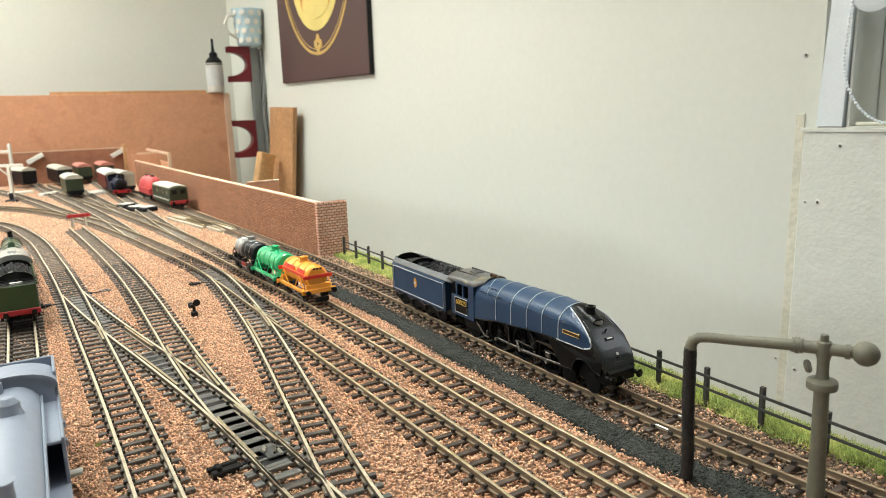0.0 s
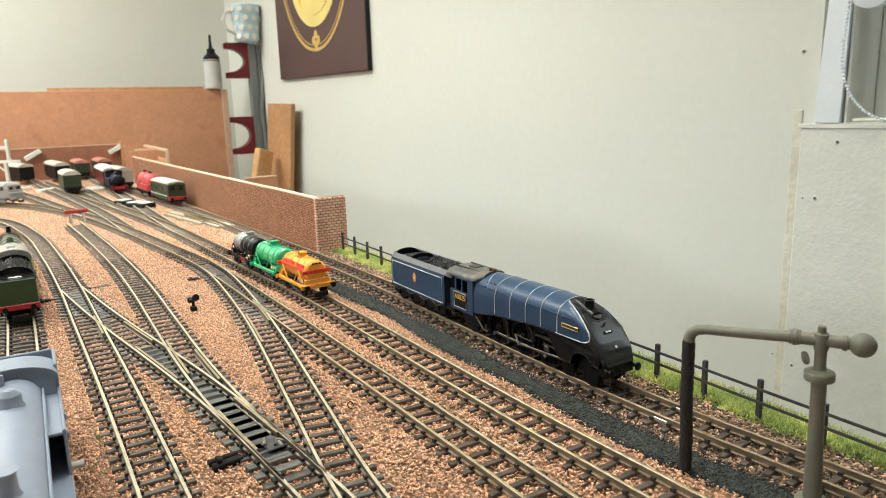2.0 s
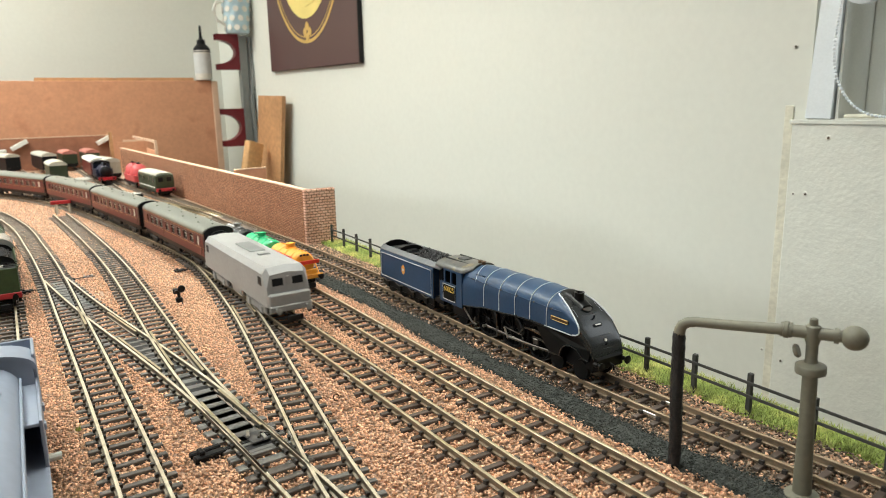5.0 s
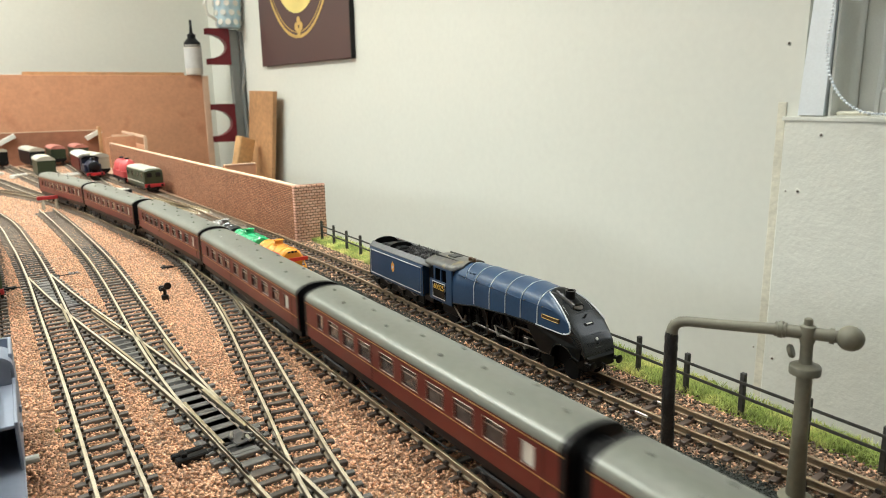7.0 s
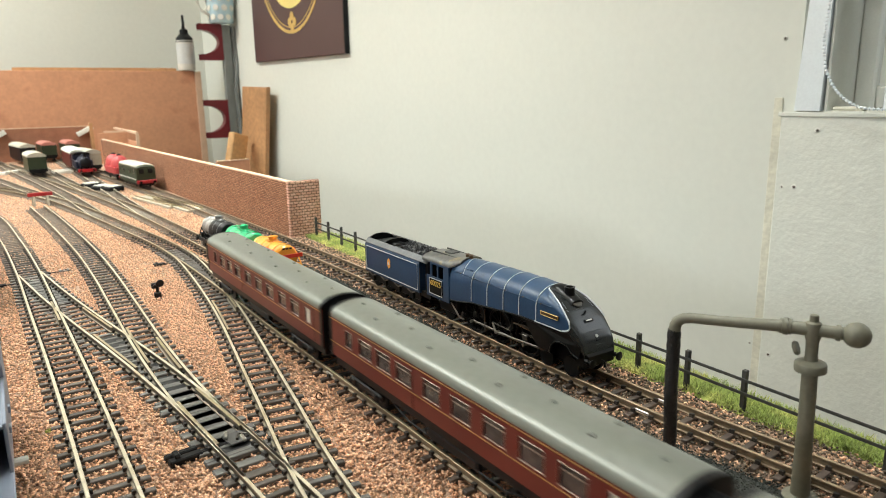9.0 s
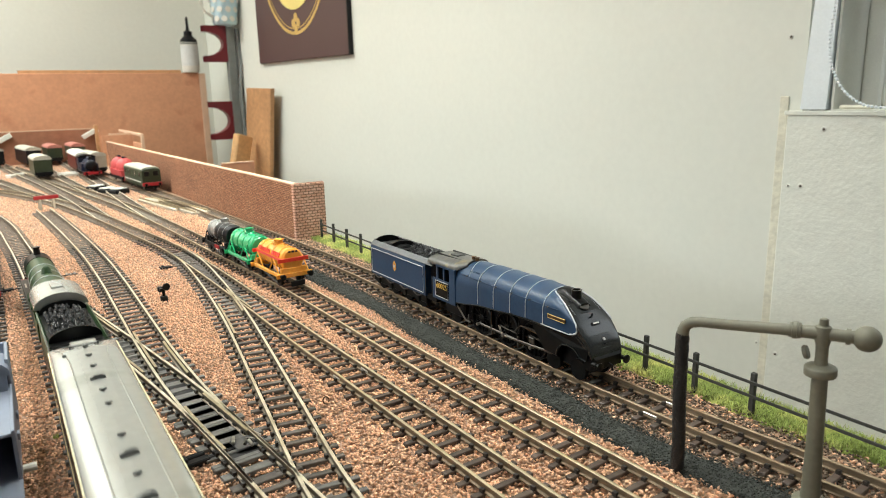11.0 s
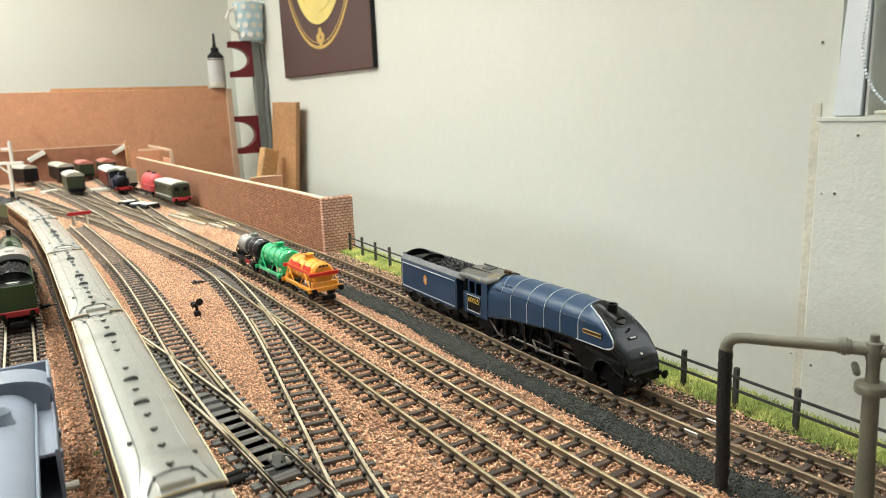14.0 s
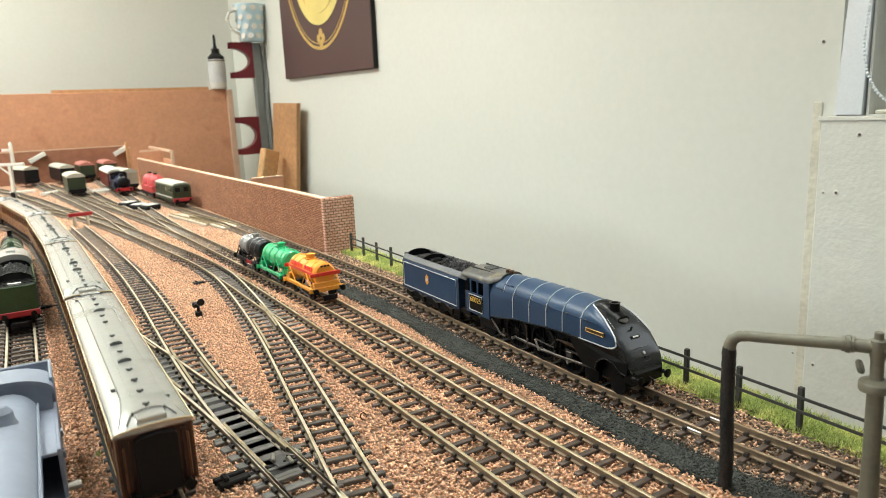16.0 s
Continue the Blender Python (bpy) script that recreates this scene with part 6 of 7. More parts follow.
def semaphore():
    sp = thing("semaphore_signal", "white bracket semaphore signal post with arms", "signal", pose(-0.033, 1.70, 0, 0, 0, -30))
    part("post", block(-0.0032, -0.0032, 0.0, 0.0032, 0.0032, 0.074, 0.0006), M["white"], sp)
    part("base", block(-0.012, -0.009, -0.001, 0.012, 0.009, 0.004, 0.001), M["black"], sp)
    part("lever", block(-0.006, -0.004, 0.004, 0.003, 0.004, 0.018, 0.001), M["black"], sp)
    part("bracket", block(-0.06, -0.003, 0.072, 0.03, 0.003, 0.078, 0.0006), M["white"], sp)
    part("bracket_brace", tube([(-0.003, 0, 0.055), (-0.022, 0, 0.072)], 0.0018, None, 6), M["white"], sp)
    for x, top in ((0.008, 0.118), (-0.045, 0.105)):
        d = part("doll_post", block(x - 0.0028, -0.0028, 0.078, x + 0.0028, 0.0028, top, 0.0005), M["white"], sp)
        part("arm", block(x - 0.026, -0.0042, top - 0.016, x + 0.004, -0.003, top - 0.0105, 0.0003), M["white"], d)
        part("arm_band", block(x - 0.0215, -0.0048, top - 0.016, x - 0.0175, -0.0042, top - 0.0105), M["red"], d)
        part("finial", rod((x, 0, top), (x, 0, top + 0.004), 0.0026, None, 6, 0.0004), M["white"], d)


semaphore()

# loose pieces lying in the yard
for x, y, turn, lx, ly in ((0.13, 1.70, 12, 0.04, 0.012), (0.128, 1.735, 12, 0.036, 0.01), (0.035, 1.78, -40, 0.014, 0.05), (-0.02, 1.86, 10, 0.05, 0.014)):
    ob = part("timber_offcut", block(-lx / 2, -ly / 2, -0.001, lx / 2, ly / 2, 0.006, 0.0008), M["white"])
    ob.matrix_basis = pose(x, y, 0, 0, 0, turn)
    tagged(ob, "pale painted timber offcut lying in the yard", "offcut", "offcuts in the yard")
for x, y, turn in ((0.238, 1.04, 8), (0.222, 1.09, 10)):
    ob = part("spare_track_panel", block(-0.013, -0.075, -0.0005, 0.013, 0.075, 0.0035, 0.0006), M["pale_sleeper"])
    for s in (-1, 1):
        part("rail", block(s * 0.0088 - 0.0006, -0.075, 0.0035, s * 0.0088 + 0.0006, 0.075, 0.006), M["rail"], ob)
    ob.matrix_basis = pose(x - 0.012, y + 0.03, 0.0, 0, 0, turn)
    tagged(ob, "spare length of pale weathered track beside the wall", "track panel", "spare track panels")
for k, (x, y) in enumerate(((0.148, 1.385), (0.16, 1.335), (0.174, 1.31))):
    t = thing("wheel_stack", "low black crate with a pale lid on the ground", "crate", pose(x, y, 0, 0, 0, 30), group="crates between the tracks")
    part("tub", block(-0.014, -0.012, -0.001, 0.014, 0.012, 0.009, 0.002), M["black"], t)
    part("lid", block(-0.011, -0.009, 0.009, 0.011, 0.009, 0.0105, 0.0015), M["white"], t)

# ---- brick walls and boards round the layout ----
FACE = [(0.2775, 0.745), (0.2735, 0.86), (0.267, 0.965), (0.2585, 1.13), (0.249, 1.32), (0.236, 1.58), (0.225, 1.83)]


def brick_wall():
    bw = thing("brick_wall", "model brick retaining wall with a pale top edge", "wall", kind="structure")
    q = line(FACE, 0.01)
    body = sweep(q, 0.0035, [(-0.0035, -0.002), (0.0035, -0.002), (0.0035, 0.0625), (-0.0035, 0.0625)])
    part("brick_face", body, M["brick"], bw)
    part("coping_edge", sweep(q, 0.0035, [(-0.0037, 0.0625), (0.0037, 0.0625), (0.0035, 0.0637), (-0.0035, 0.0637)]), M["mdf_edge"], bw, "pale cut board edge")
    ex, ey = FACE[0]
    part("end_return", block(ex - 0.001, ey - 0.0065, -0.002, ex + 0.0365, ey - 0.0005, 0.064, 0.0008), M["brick_end"], bw, "rough pinkish stone return face")
    part("back_stub", block(0.2715, 1.0, -0.002, 0.318, 1.006, 0.067, 0.0005), M["mdf"], bw)
    part("stub_edge", block(0.2715, 0.9995, 0.067, 0.318, 1.0065, 0.0685), M["mdf_edge"], bw)


brick_wall()


def board_frame():
    """Low board wall at the back of the yard with a cut-out corner, and the tall board behind."""
    tb = thing("back_board", "tall orange brown hardboard sheet standing on edge", "board", kind="structure")
    part("sheet", block(-3.3, 2.205, -0.12, 0.548, 2.215, 0.233, 0.001), M["mdf"], tb)
    part("edge_strip", block(0.5482, 2.2, -0.12, 0.566, 2.216, 0.231, 0.001), M["mdf_edge"], tb, "pale edge batten")
    part("second_sheet", block(0.08, 2.2155, 0.1, 0.50, 2.222, 0.2415, 0.0005), M["ply"], tb, "darker sheet behind")
    lw = thing("low_board_wall", "low brick coloured board wall with pale top edge", "wall", kind="structure")
    part("panel", block(-1.6, 2.12, -0.002, 0.235, 2.126, 0.083, 0.0005), M["board_brick"], lw)
    part("top_edge", block(-1.6, 2.1195, 0.083, 0.235, 2.1265, 0.0855), M["mdf_edge"], lw)
    part("corner_post", block(0.235, 2.1, -0.002, 0.243, 2.127, 0.093, 0.0005), M["ply"], lw)
    part("side_panel", block(0.296, 1.78, -0.002, 0.302, 2.12, 0.055, 0.0005), M["mdf"], lw)
    part("side_edge", block(0.2955, 1.78, 0.0735, 0.3025, 2.12, 0.079, 0.0005), M["mdf_edge"], lw)
    part("side_post", block(0.2955, 1.775, -0.002, 0.3025, 1.783, 0.0735, 0.0005), M["mdf_edge"], lw)
    part("cross_edge", block(0.243, 1.9, 0.0735, 0.2955, 1.906, 0.078, 0.0005), M["mdf_edge"], lw)
    part("cross_panel", block(0.226, 1.895, -0.002, 0.2955, 1.9, 0.0735, 0.0005), M["mdf"], lw)
    for x, y, turn in ((0.214, 2.0, 38), (0.022, 2.02, 38)):
        ob = part("roof_board", block(-0.022, -0.004, -0.006, 0.022, 0.004, 0.006, 0.001, None, Matrix.Rotation(radians(-28), 4, "Y")), M["white"])
        ob.matrix_basis = pose(x + (0.01 if x > 0.1 else 0), 2.113, 0.072 if x > 0.1 else 0.067, 0, 0, 0)
        tagged(ob, "pale slanting strip leaning on the low wall", "board", "slanting strips")


board_frame()

# ---- things against the far walls ----


def wall_frame(y, z=0.0, off=0.0):
    """A pose on the east wall: x runs along it to the near end, y into it."""
    return Matrix.Translation((wall_point(y) - off, y, z)) @ Matrix.Rotation(math.atan2(-1.0, 0.1121), 4, "Z")


def disc_shape(name, a, b, cx, cz, y0, y1, mat, parent, n=40, ring=0.0, label=""):
    """An upright oval plate, or an oval ring of that width."""
    bm = bmesh.new()
    rows = []
    for y in (y0, y1):
        rows.append([bm.verts.new((cx + a * math.cos(k * math.tau / n), y, cz + b * math.sin(k * math.tau / n))) for k in range(n)])
        rows.append([bm.verts.new((cx + (a - ring) * math.cos(k * math.tau / n), y, cz + (b - ring) * math.sin(k * math.tau / n))) for k in range(n)] if ring else None)
    (f, fi, g, gi) = rows
    for k in range(n):
        j = (k + 1) % n
        bm.faces.new((f[k], f[j], g[j], g[k]))
        if ring:
            bm.faces.new((f[k], fi[k], fi[j], f[j])), bm.faces.new((g[k], g[j], gi[j], gi[k])), bm.faces.new((fi[k], gi[k], gi[j], fi[j]))
    if not ring:
        bm.faces.new(f), bm.faces.new(g[::-1])
    bmesh.ops.recalc_face_normals(bm, faces=bm.faces)
    return part(name, bm, M[mat], parent, label)


def wall_sign():
    ws = thing("wall_sign", "dark brown glossy sign board with gold oval crest", "sign", wall_frame(2.006, 0.0))
    part("board", block(0.0, -0.012, 0.25, 0.484, -0.001, 0.95, 0.002), M["plaque"], ws)
    disc_shape("oval_ring", 0.2, 0.287, 0.235, 0.6, -0.0128, -0.011, "sign_gold", ws, 60, 0.008)
    disc_shape("inner_ring", 0.186, 0.273, 0.235, 0.6, -0.0126, -0.011, "sign_gold", ws, 60, 0.0025)
    disc_shape("crest_field", 0.135, 0.155, 0.235, 0.53, -0.0132, -0.011, "sign_yellow", ws, 40)
    disc_shape("crown_band", 0.085, 0.055, 0.235, 0.463, -0.0142, -0.012, "sign_orange", ws, 30)
    disc_shape("crown_band", 0.072, 0.04, 0.235, 0.445, -0.0148, -0.012, "sign_yellow", ws, 30)
    part("crown_rim", block(0.15, -0.0146, 0.478, 0.32, -0.0115, 0.5, 0.001), M["sign_orange"], ws)
    for k in range(5):
        part("crown_bead", block(0.163 + 0.033 * k, -0.0152, 0.482, 0.178 + 0.033 * k, -0.0115, 0.496, 0.001), M["sign_gold"], ws)
    for x, z in ((0, 0.014), (0, -0.014), (0.013, 0), (-0.013, 0)):
        disc_shape("rosette_petal", 0.009, 0.011, 0.235 + x, 0.342 + z, -0.0132, -0.011, "sign_gold", ws, 12)
    part("edge_side", block(0.4842, -0.0125, 0.25, 0.487, -0.001, 0.95), M["black"], ws)


wall_sign()


def wall_panel():
    wp = thing("wall_panel", "cream textured plasterboard panel fixed with screws", "panel", wall_frame(0.515), kind="structure")
    part("board", block(0.0, -0.006, -0.94, 1.1, -0.0005, 0.126, 0.0015), M["panel"], wp)
    part("joint_filler", block(-0.012, -0.0022, -0.94, -0.001, -0.0003, 0.145, 0.0006), M["filler"], wp, "rough filler strip along the joint")
    part("sill_edge", block(-0.003, -0.0075, 0.122, 1.1, -0.0055, 0.1275, 0.0006), M["panel"], wp)
    for y, z in ((0.47, 0.106), (0.491, 0.035), (0.503, -0.193), (0.521, 0.217), (0.532, -0.186), (0.506, 0.034)):
        u = (0.515 - y) * 1.0063
        d = -0.0002 if u < 0 else -0.006
        big = 0.0032 if z not in (0.034, -0.186) else 0.002
        part("filler_spot", lathe([(big, 0), (big * 0.8, 0.0006)], 14, None, pose(u, d, z, 90, 0, 0)), M["white"], wp)
        part("screw_head", lathe([(big * 0.55, 0), (big * 0.5, 0.0012)], 8, None, pose(u + 0.0004, d, z - 0.0003, 90, 0, 0)), M["screw"], wp)


wall_panel()


def window():
    wi = thing("window_1", "white painted window surround with roller blind chain", "window", wall_frame(0.5, 0.129), kind="structure")
    part("window_frame", loft([[(a + k, -0.006, z), (0.030 + k, -0.006, z), (0.030 + k, 0.02, z), (a + k, 0.02, z)] for z, a, k in ((0.0, 0.0, 0.0), (0.05, 0.0012, 0.001), (0.14, 0.0046, 0.0022), (0.77, 0.012, 0.009))]), M["white_gloss"], wi, "chipped white gloss upright")
    part("reveal", block(0.033, 0.0, 0.0, 0.036, 0.105, 0.77), M["white"], wi)
    part("sash", block(0.036, 0.075, 0.0, 0.06, 0.1, 0.77, 0.003), M["white"], wi)
    part("sash_rail", block(0.06, 0.078, 0.0, 1.0, 0.098, 0.03, 0.003), M["white"], wi)
    part("pane", block(0.06, 0.088, 0.03, 1.0, 0.092, 0.77), M["pale_pane"], wi)
    part("window_sill", block(0.033, 0.0, -0.012, 1.05, 0.11, 0.0), M["panel"], wi)
    part("plaster_crumbs", block(0.04, 0.004, 0.0, 0.075, 0.02, 0.005, 0.002), M["filler"], wi, "crumbled filler on the sill")
    part("inner_post", block(0.094, 0.004, 0.0, 0.15, 0.05, 0.77, 0.003), M["white_gloss"], wi)
    bl = thing("roller_blind", "white roller blind end with a beaded pull chain", "blind", wall_frame(0.452, 0.3))
    smooth(part("end_cap", lathe([(0.024, 0), (0.024, 0.012), (0.016, 0.014)], 24, None, pose(0.008, -0.004, -0.018, 90, 0, 0)), M["white_gloss"], bl), 40)
    bead = bmesh.new()
    bmesh.ops.create_icosphere(bead, subdivisions=1, radius=0.0021)
    mesh = bpy.data.meshes.new("bead")
    bead.to_mesh(mesh)
    bead.free()
    mesh.materials.append(M["white_gloss"])
    hang = [(-0.013, -0.028), (-0.015, -0.06), (-0.0165, -0.09), (-0.012, -0.118), (-0.002, -0.14), (0.012, -0.156), (0.03, -0.166), (0.055, -0.1685)]
    pts = [Vector((x, -0.018, z)) for x, z, _ in line(hang, 0.0044)]
    for p in pts:
        ob = part("bead", mesh, None, bl)
        ob.matrix_basis = Matrix.Translation(p)
    part("cord", tube(pts, 0.0005, None, 4), M["white_gloss"], bl)


window()


def rack():
    """Upright rack with two cut-out shelves, a mug on top."""
    ra = thing("tool_rack", "grey upright rack with burgundy cut-out brackets", "rack", pose(0.61, 2.17, 0))
    part("upright", block(0.018, -0.012, -0.95, 0.044, 0.012, 0.365, 0.002), M["grey_metal"], ra)
    part("upright_edge", block(0.045, -0.006, -0.95, 0.062, 0.016, 0.36, 0.002), M["label"], ra)
    part("cable", tube([(0.05, -0.014, 0.36), (0.056, -0.016, 0.25), (0.046, -0.016, 0.18), (0.05, -0.016, 0.05), (0.04, -0.016, -0.2)], 0.006, None, 8), M["grey_metal"], ra)
    for z0, z1 in ((0.263, 0.367), (0.033, 0.147)):
        bm = bmesh.new()
        n = 18
        mid, h = (z0 + z1) / 2, (z1 - z0) / 2
        for ya in (-0.012,):
            outer, inner = [], []
            for k in range(n + 1):
                a = -math.pi / 2 + math.pi * k / n
                inner.append((-0.048 + 0.056 * math.cos(a), mid + (h - 0.017) * math.sin(a)))
                outer.append((0.018 if 0 < k < n else -0.048, z0 + (z1 - z0) * k / n))
            outer[0], outer[-1] = (-0.048, z0), (-0.048, z1)
            outer[1], outer[-2] = (0.018, z0), (0.018, z1)
            rows = [[bm.verts.new((x, y, z)) for x, z in ring] for y in (ya, ya + 0.03) for ring in (outer, inner)]
            o1, i1, o2, i2 = rows
            for k in range(n):
                bm.faces.new((o1[k], o1[k + 1], i1[k + 1], i1[k])), bm.faces.new((o2[k], i2[k], i2[k + 1], o2[k + 1]))
                bm.faces.new((i1[k], i1[k + 1], i2[k + 1], i2[k])), bm.faces.new((o1[k], o2[k], o2[k + 1], o1[k + 1]))
        bmesh.ops.recalc_face_normals(bm, faces=bm.faces)
        part("bracket", bm, M["burgundy"], ra, "burgundy plastic cut-out bracket")
    mu = thing("mug", "white china mug with pale blue dotted pattern", "mug", pose(0.628, 2.155, 0.3675))
    prof = [(0.03, 0), (0.0345, 0.003), (0.037, 0.03), (0.042, 0.085), (0.0455, 0.107), (0.0435, 0.107), (0.04, 0.085), (0.035, 0.03), (0.03, 0.008), (0.001, 0.006)]
    smooth(part("cup", lathe(prof, 32), M["mug_blue"], mu), 60)
    part("handle", tube([(-0.036, -0.008, 0.022), (-0.062, -0.012, 0.036), (-0.072, -0.014, 0.062), (-0.062, -0.012, 0.084), (-0.041, -0.008, 0.09)], 0.0045, None, 8), M["mug"], mu, "white handle")
    for r in range(4):
        for k in range(10):
            z = 0.016 + 0.026 * r
            a = (k + 0.5 * (r % 2)) * math.tau / 10
            rad = 0.0352 + 0.0105 * (z / 0.107) ** 1.0
            part("dot", lathe([(0.0088, 0), (0.0084, 0.0008)], 12, None, Matrix.Translation((rad * math.cos(a), rad * math.sin(a), z)) @ Matrix.Rotation(a, 4, "Z") @ pose(0, 0, 0, 0, 84, 0)), M["mug"], mu)


rack()


def bottle():
    bo = thing("glue_bottle", "milky plastic bottle with black nozzle cap and label", "bottle", pose(0.53, 2.2115, 0.2332))
    smooth(part("body", lathe([(0.02, 0), (0.0245, 0.002), (0.025, 0.006), (0.025, 0.086), (0.022, 0.096), (0.012, 0.104)], 24), M["clear_plastic"], bo), 40)
    smooth(part("label_band", lathe([(0.0253, 0.02), (0.0253, 0.078)], 24), M["label"], bo, "grey printed paper label"), 40)
    part("shoulder", lathe([(0.0254, 0.082), (0.0235, 0.095), (0.0128, 0.106)], 24), M["black"], bo)
    smooth(part("cap", lathe([(0.012, 0.104), (0.012, 0.118), (0.006, 0.121), (0.0042, 0.13), (0.0034, 0.158), (0.001, 0.161)], 18), M["black"], bo, "black pointed nozzle"), 40)


bottle()


def leaning(name, label, x0, x1, y, z0, z1, thick, tilt, mat, top_skew=0.0):
    bm = loft([[(x0, y, z0), (x1, y, z0), (x1, y + thick, z0), (x0, y + thick, z0)], [(x0 + tilt, y + 0.02, z1), (x1 + tilt + top_skew, y + 0.02, z1 + 0.004), (x1 + tilt + top_skew, y + 0.02 + thick, z1 + 0.004), (x0 + tilt, y + 0.02 + thick, z1)]])
    return tagged(part(name, bm, M[mat]), label, "board")


ob = leaning("plywood_offcut", "brown plywood offcut leaning in the corner", -0.125, 0.033, -0.055, -0.949, 0.184, 0.012, 0.115, "ply")
ob.matrix_basis = wall_frame(2.06) @ Matrix.Translation((0.0, 0, -0.05)) @ Matrix.Rotation(radians(3), 4, "Y") @ Matrix.Translation((0, 0, 0.05))
ob = tagged(part("pine_batten", block(-0.028, -0.012, -0.84, 0.028, 0.012, 0.085, 0.003), M["wood"]), "pale pine batten leaning beside the plywood", "batten")
ob.matrix_basis = pose(0.582, 1.98, -0.03, 0, 16, 25)

# ---- vehicles that stand ----
streamliner(rake_pose("T5", s_at("T5", 0.3665), 0.2, RAIL, True))
for y, args in ((0.566, ("orange", "orange", "tank_red", "amber yellow model tank wagon with red band, on a track", "tank_red")), (0.632, ("tank_green", "tank_green", "", "bright green model tank wagon with filler dome", "")), (0.697, ("tank_silver", "black", "", "silver and black model tank wagon at the row's end", ""))):
    tank_wagon(rake_pose("T4", s_at("T4", y), 0.05, RAIL, True), *args)
narrow(green_engine(rake_pose("T0", s_at("T0", 0.617 + 0.135), 0.2, RAIL), "dark green model steam locomotive with coal tender, parked"), 0.86, 0.013, 0.013, 0.95)
resin_shell(rake_pose("T0", s_at("T0", 0.338), 0.08, RAIL, True))


def green_diesel(m):
    """A rounded diesel with a pale roof, two big cab windows at each end and a red beam."""
    lo = thing("diesel_locomotive", "dark green model diesel locomotive with pale roof and red beam", "locomotive", m)
    h, L = 0.0162, 0.118
    ends = [(-L / 2, 0.93, 0.0370), (-L / 2 + 0.003, 0.98, 0.0395), (-L / 2 + 0.008, 1.0, 0.0402), (L / 2 - 0.008, 1.0, 0.0402), (L / 2 - 0.003, 0.98, 0.0395), (L / 2, 0.93, 0.0370)]
    smooth(part("body", loft([arch(h * w, 0.0095, 0.0335, top, y, 14, 2.4) for y, w, top in ends]), M["dark_green"], lo), 40)
    smooth(part("roof", loft([arch(h * 0.93 * w, 0.0360, 0.0366, top + 0.0010, y, 14, 2.2) for y, w, top in ends[1:5]]), M["dusty_roof"], lo, "pale dusty roof"), 40)
    part("underframe", block(-0.0125, -L / 2 + 0.003, 0.0045, 0.0125, L / 2 - 0.003, 0.0098), M["black"], lo)
    for way in (-1, 1):
        part("buffer_beam", block(-0.0162, way * L / 2 - 0.0012, 0.0085, 0.0162, way * L / 2 + 0.0014, 0.0142, 0.0004), M["red"], lo, "red buffer beam")
        buffers(lo, way * (L / 2 + 0.001), 0.0110, 0.0112, way)
        for side in (-1, 1):
            part("cab_window", block(side * 0.0072 - 0.0042, way * L / 2 - 0.0009, 0.0252, side * 0.0072 + 0.0042, way * L / 2 + 0.0005, 0.0332, 0.0008), M["black"], lo)
    for side in (-1, 1):
        part("waist_stripe", block(side * h - 0.0003, -L / 2 + 0.006, 0.0150, side * h + 0.0004, L / 2 - 0.006, 0.0164), M["white"], lo, "pale waist stripe")
        for y in (-0.046, -0.018, 0.018, 0.046):
            part("side_window", block(side * h - 0.0003, y - 0.0042, 0.0245, side * h + 0.0004, y + 0.0042, 0.0318, 0.0003), M["glass"], lo)
    for y in (-0.042, -0.022, 0.022, 0.042):
        wheelset(lo, y, 0.0066)
    return lo


green_diesel(rake_pose("T5", s_at("T5", 1.325), 0.11, RAIL, True))


def humped_wagon(m):
    hw = thing("hopper_wagon", "faded red model wagon with two rounded humps", "wagon", m)
    part("underframe", block(-0.0135, -0.046, 0.0065, 0.0135, 0.046, 0.0125, 0.0005), M["black"], hw)
    part("tub", loft([[(-w, y, 0.0125), (w, y, 0.0125), (w * 1.12, y, 0.024), (-w * 1.12, y, 0.024)] for y, w in ((-0.042, 0.0125), (-0.036, 0.014), (0.036, 0.014), (0.042, 0.0125))]), M["pink_red"], hw)
    for y in (-0.021, 0.021):
        smooth(part("hump", lathe([(0.0155, -0.004), (0.0158, 0.004), (0.0145, 0.012), (0.011, 0.018), (0.0055, 0.0215), (0.0005, 0.0225)], 22, None, pose(0, y, 0.0235)), M["pink_red"], hw), 50)
        smooth(part("hatch", lathe([(0.0042, -0.001), (0.0042, 0.0015), (0.003, 0.0026), (0.0005, 0.003)], 14, None, pose(0, y, 0.0455)), M["black"], hw), 40)
    for way in (-1, 1):
        buffers(hw, way * 0.046, 0.0105, 0.0112, way)
    for y in (-0.028, 0.028):
        wheelset(hw, y, 0.0062)


humped_wagon(rake_pose("T5", s_at("T5", 1.462), 0.09, RAIL, True))
box_vehicle("goods_van", "olive green model goods van with pale roof", "wagon", Matrix.Translation((-0.03, 0, 0)) @ rake_pose("yard_b", s_at("yard_b", 1.665), 0.08, RAIL, True), 0.09, "dark_green", "dusty_roof", group="vehicles in the yard")
box_vehicle("goods_van", "brown model coach with white roof in the yard", "wagon", rake_pose("yard_a", s_at("yard_a", 1.735), 0.15, RAIL, True), 0.15, "maroon", "white", group="vehicles in the yard")
box_vehicle("goods_van", "grey model wagon with pale top in the yard", "wagon", pose(0.176, 1.68, RAIL, 0, 0, 8), 0.1, "pale_sleeper", "dusty_roof", group="vehicles in the yard")
box_vehicle("goods_van", "dark model van with pale roof in the yard", "wagon", pose(-0.012, 2.03, RAIL, 0, 0, 20), 0.09, "black", "dusty_roof", group="vehicles in the yard")


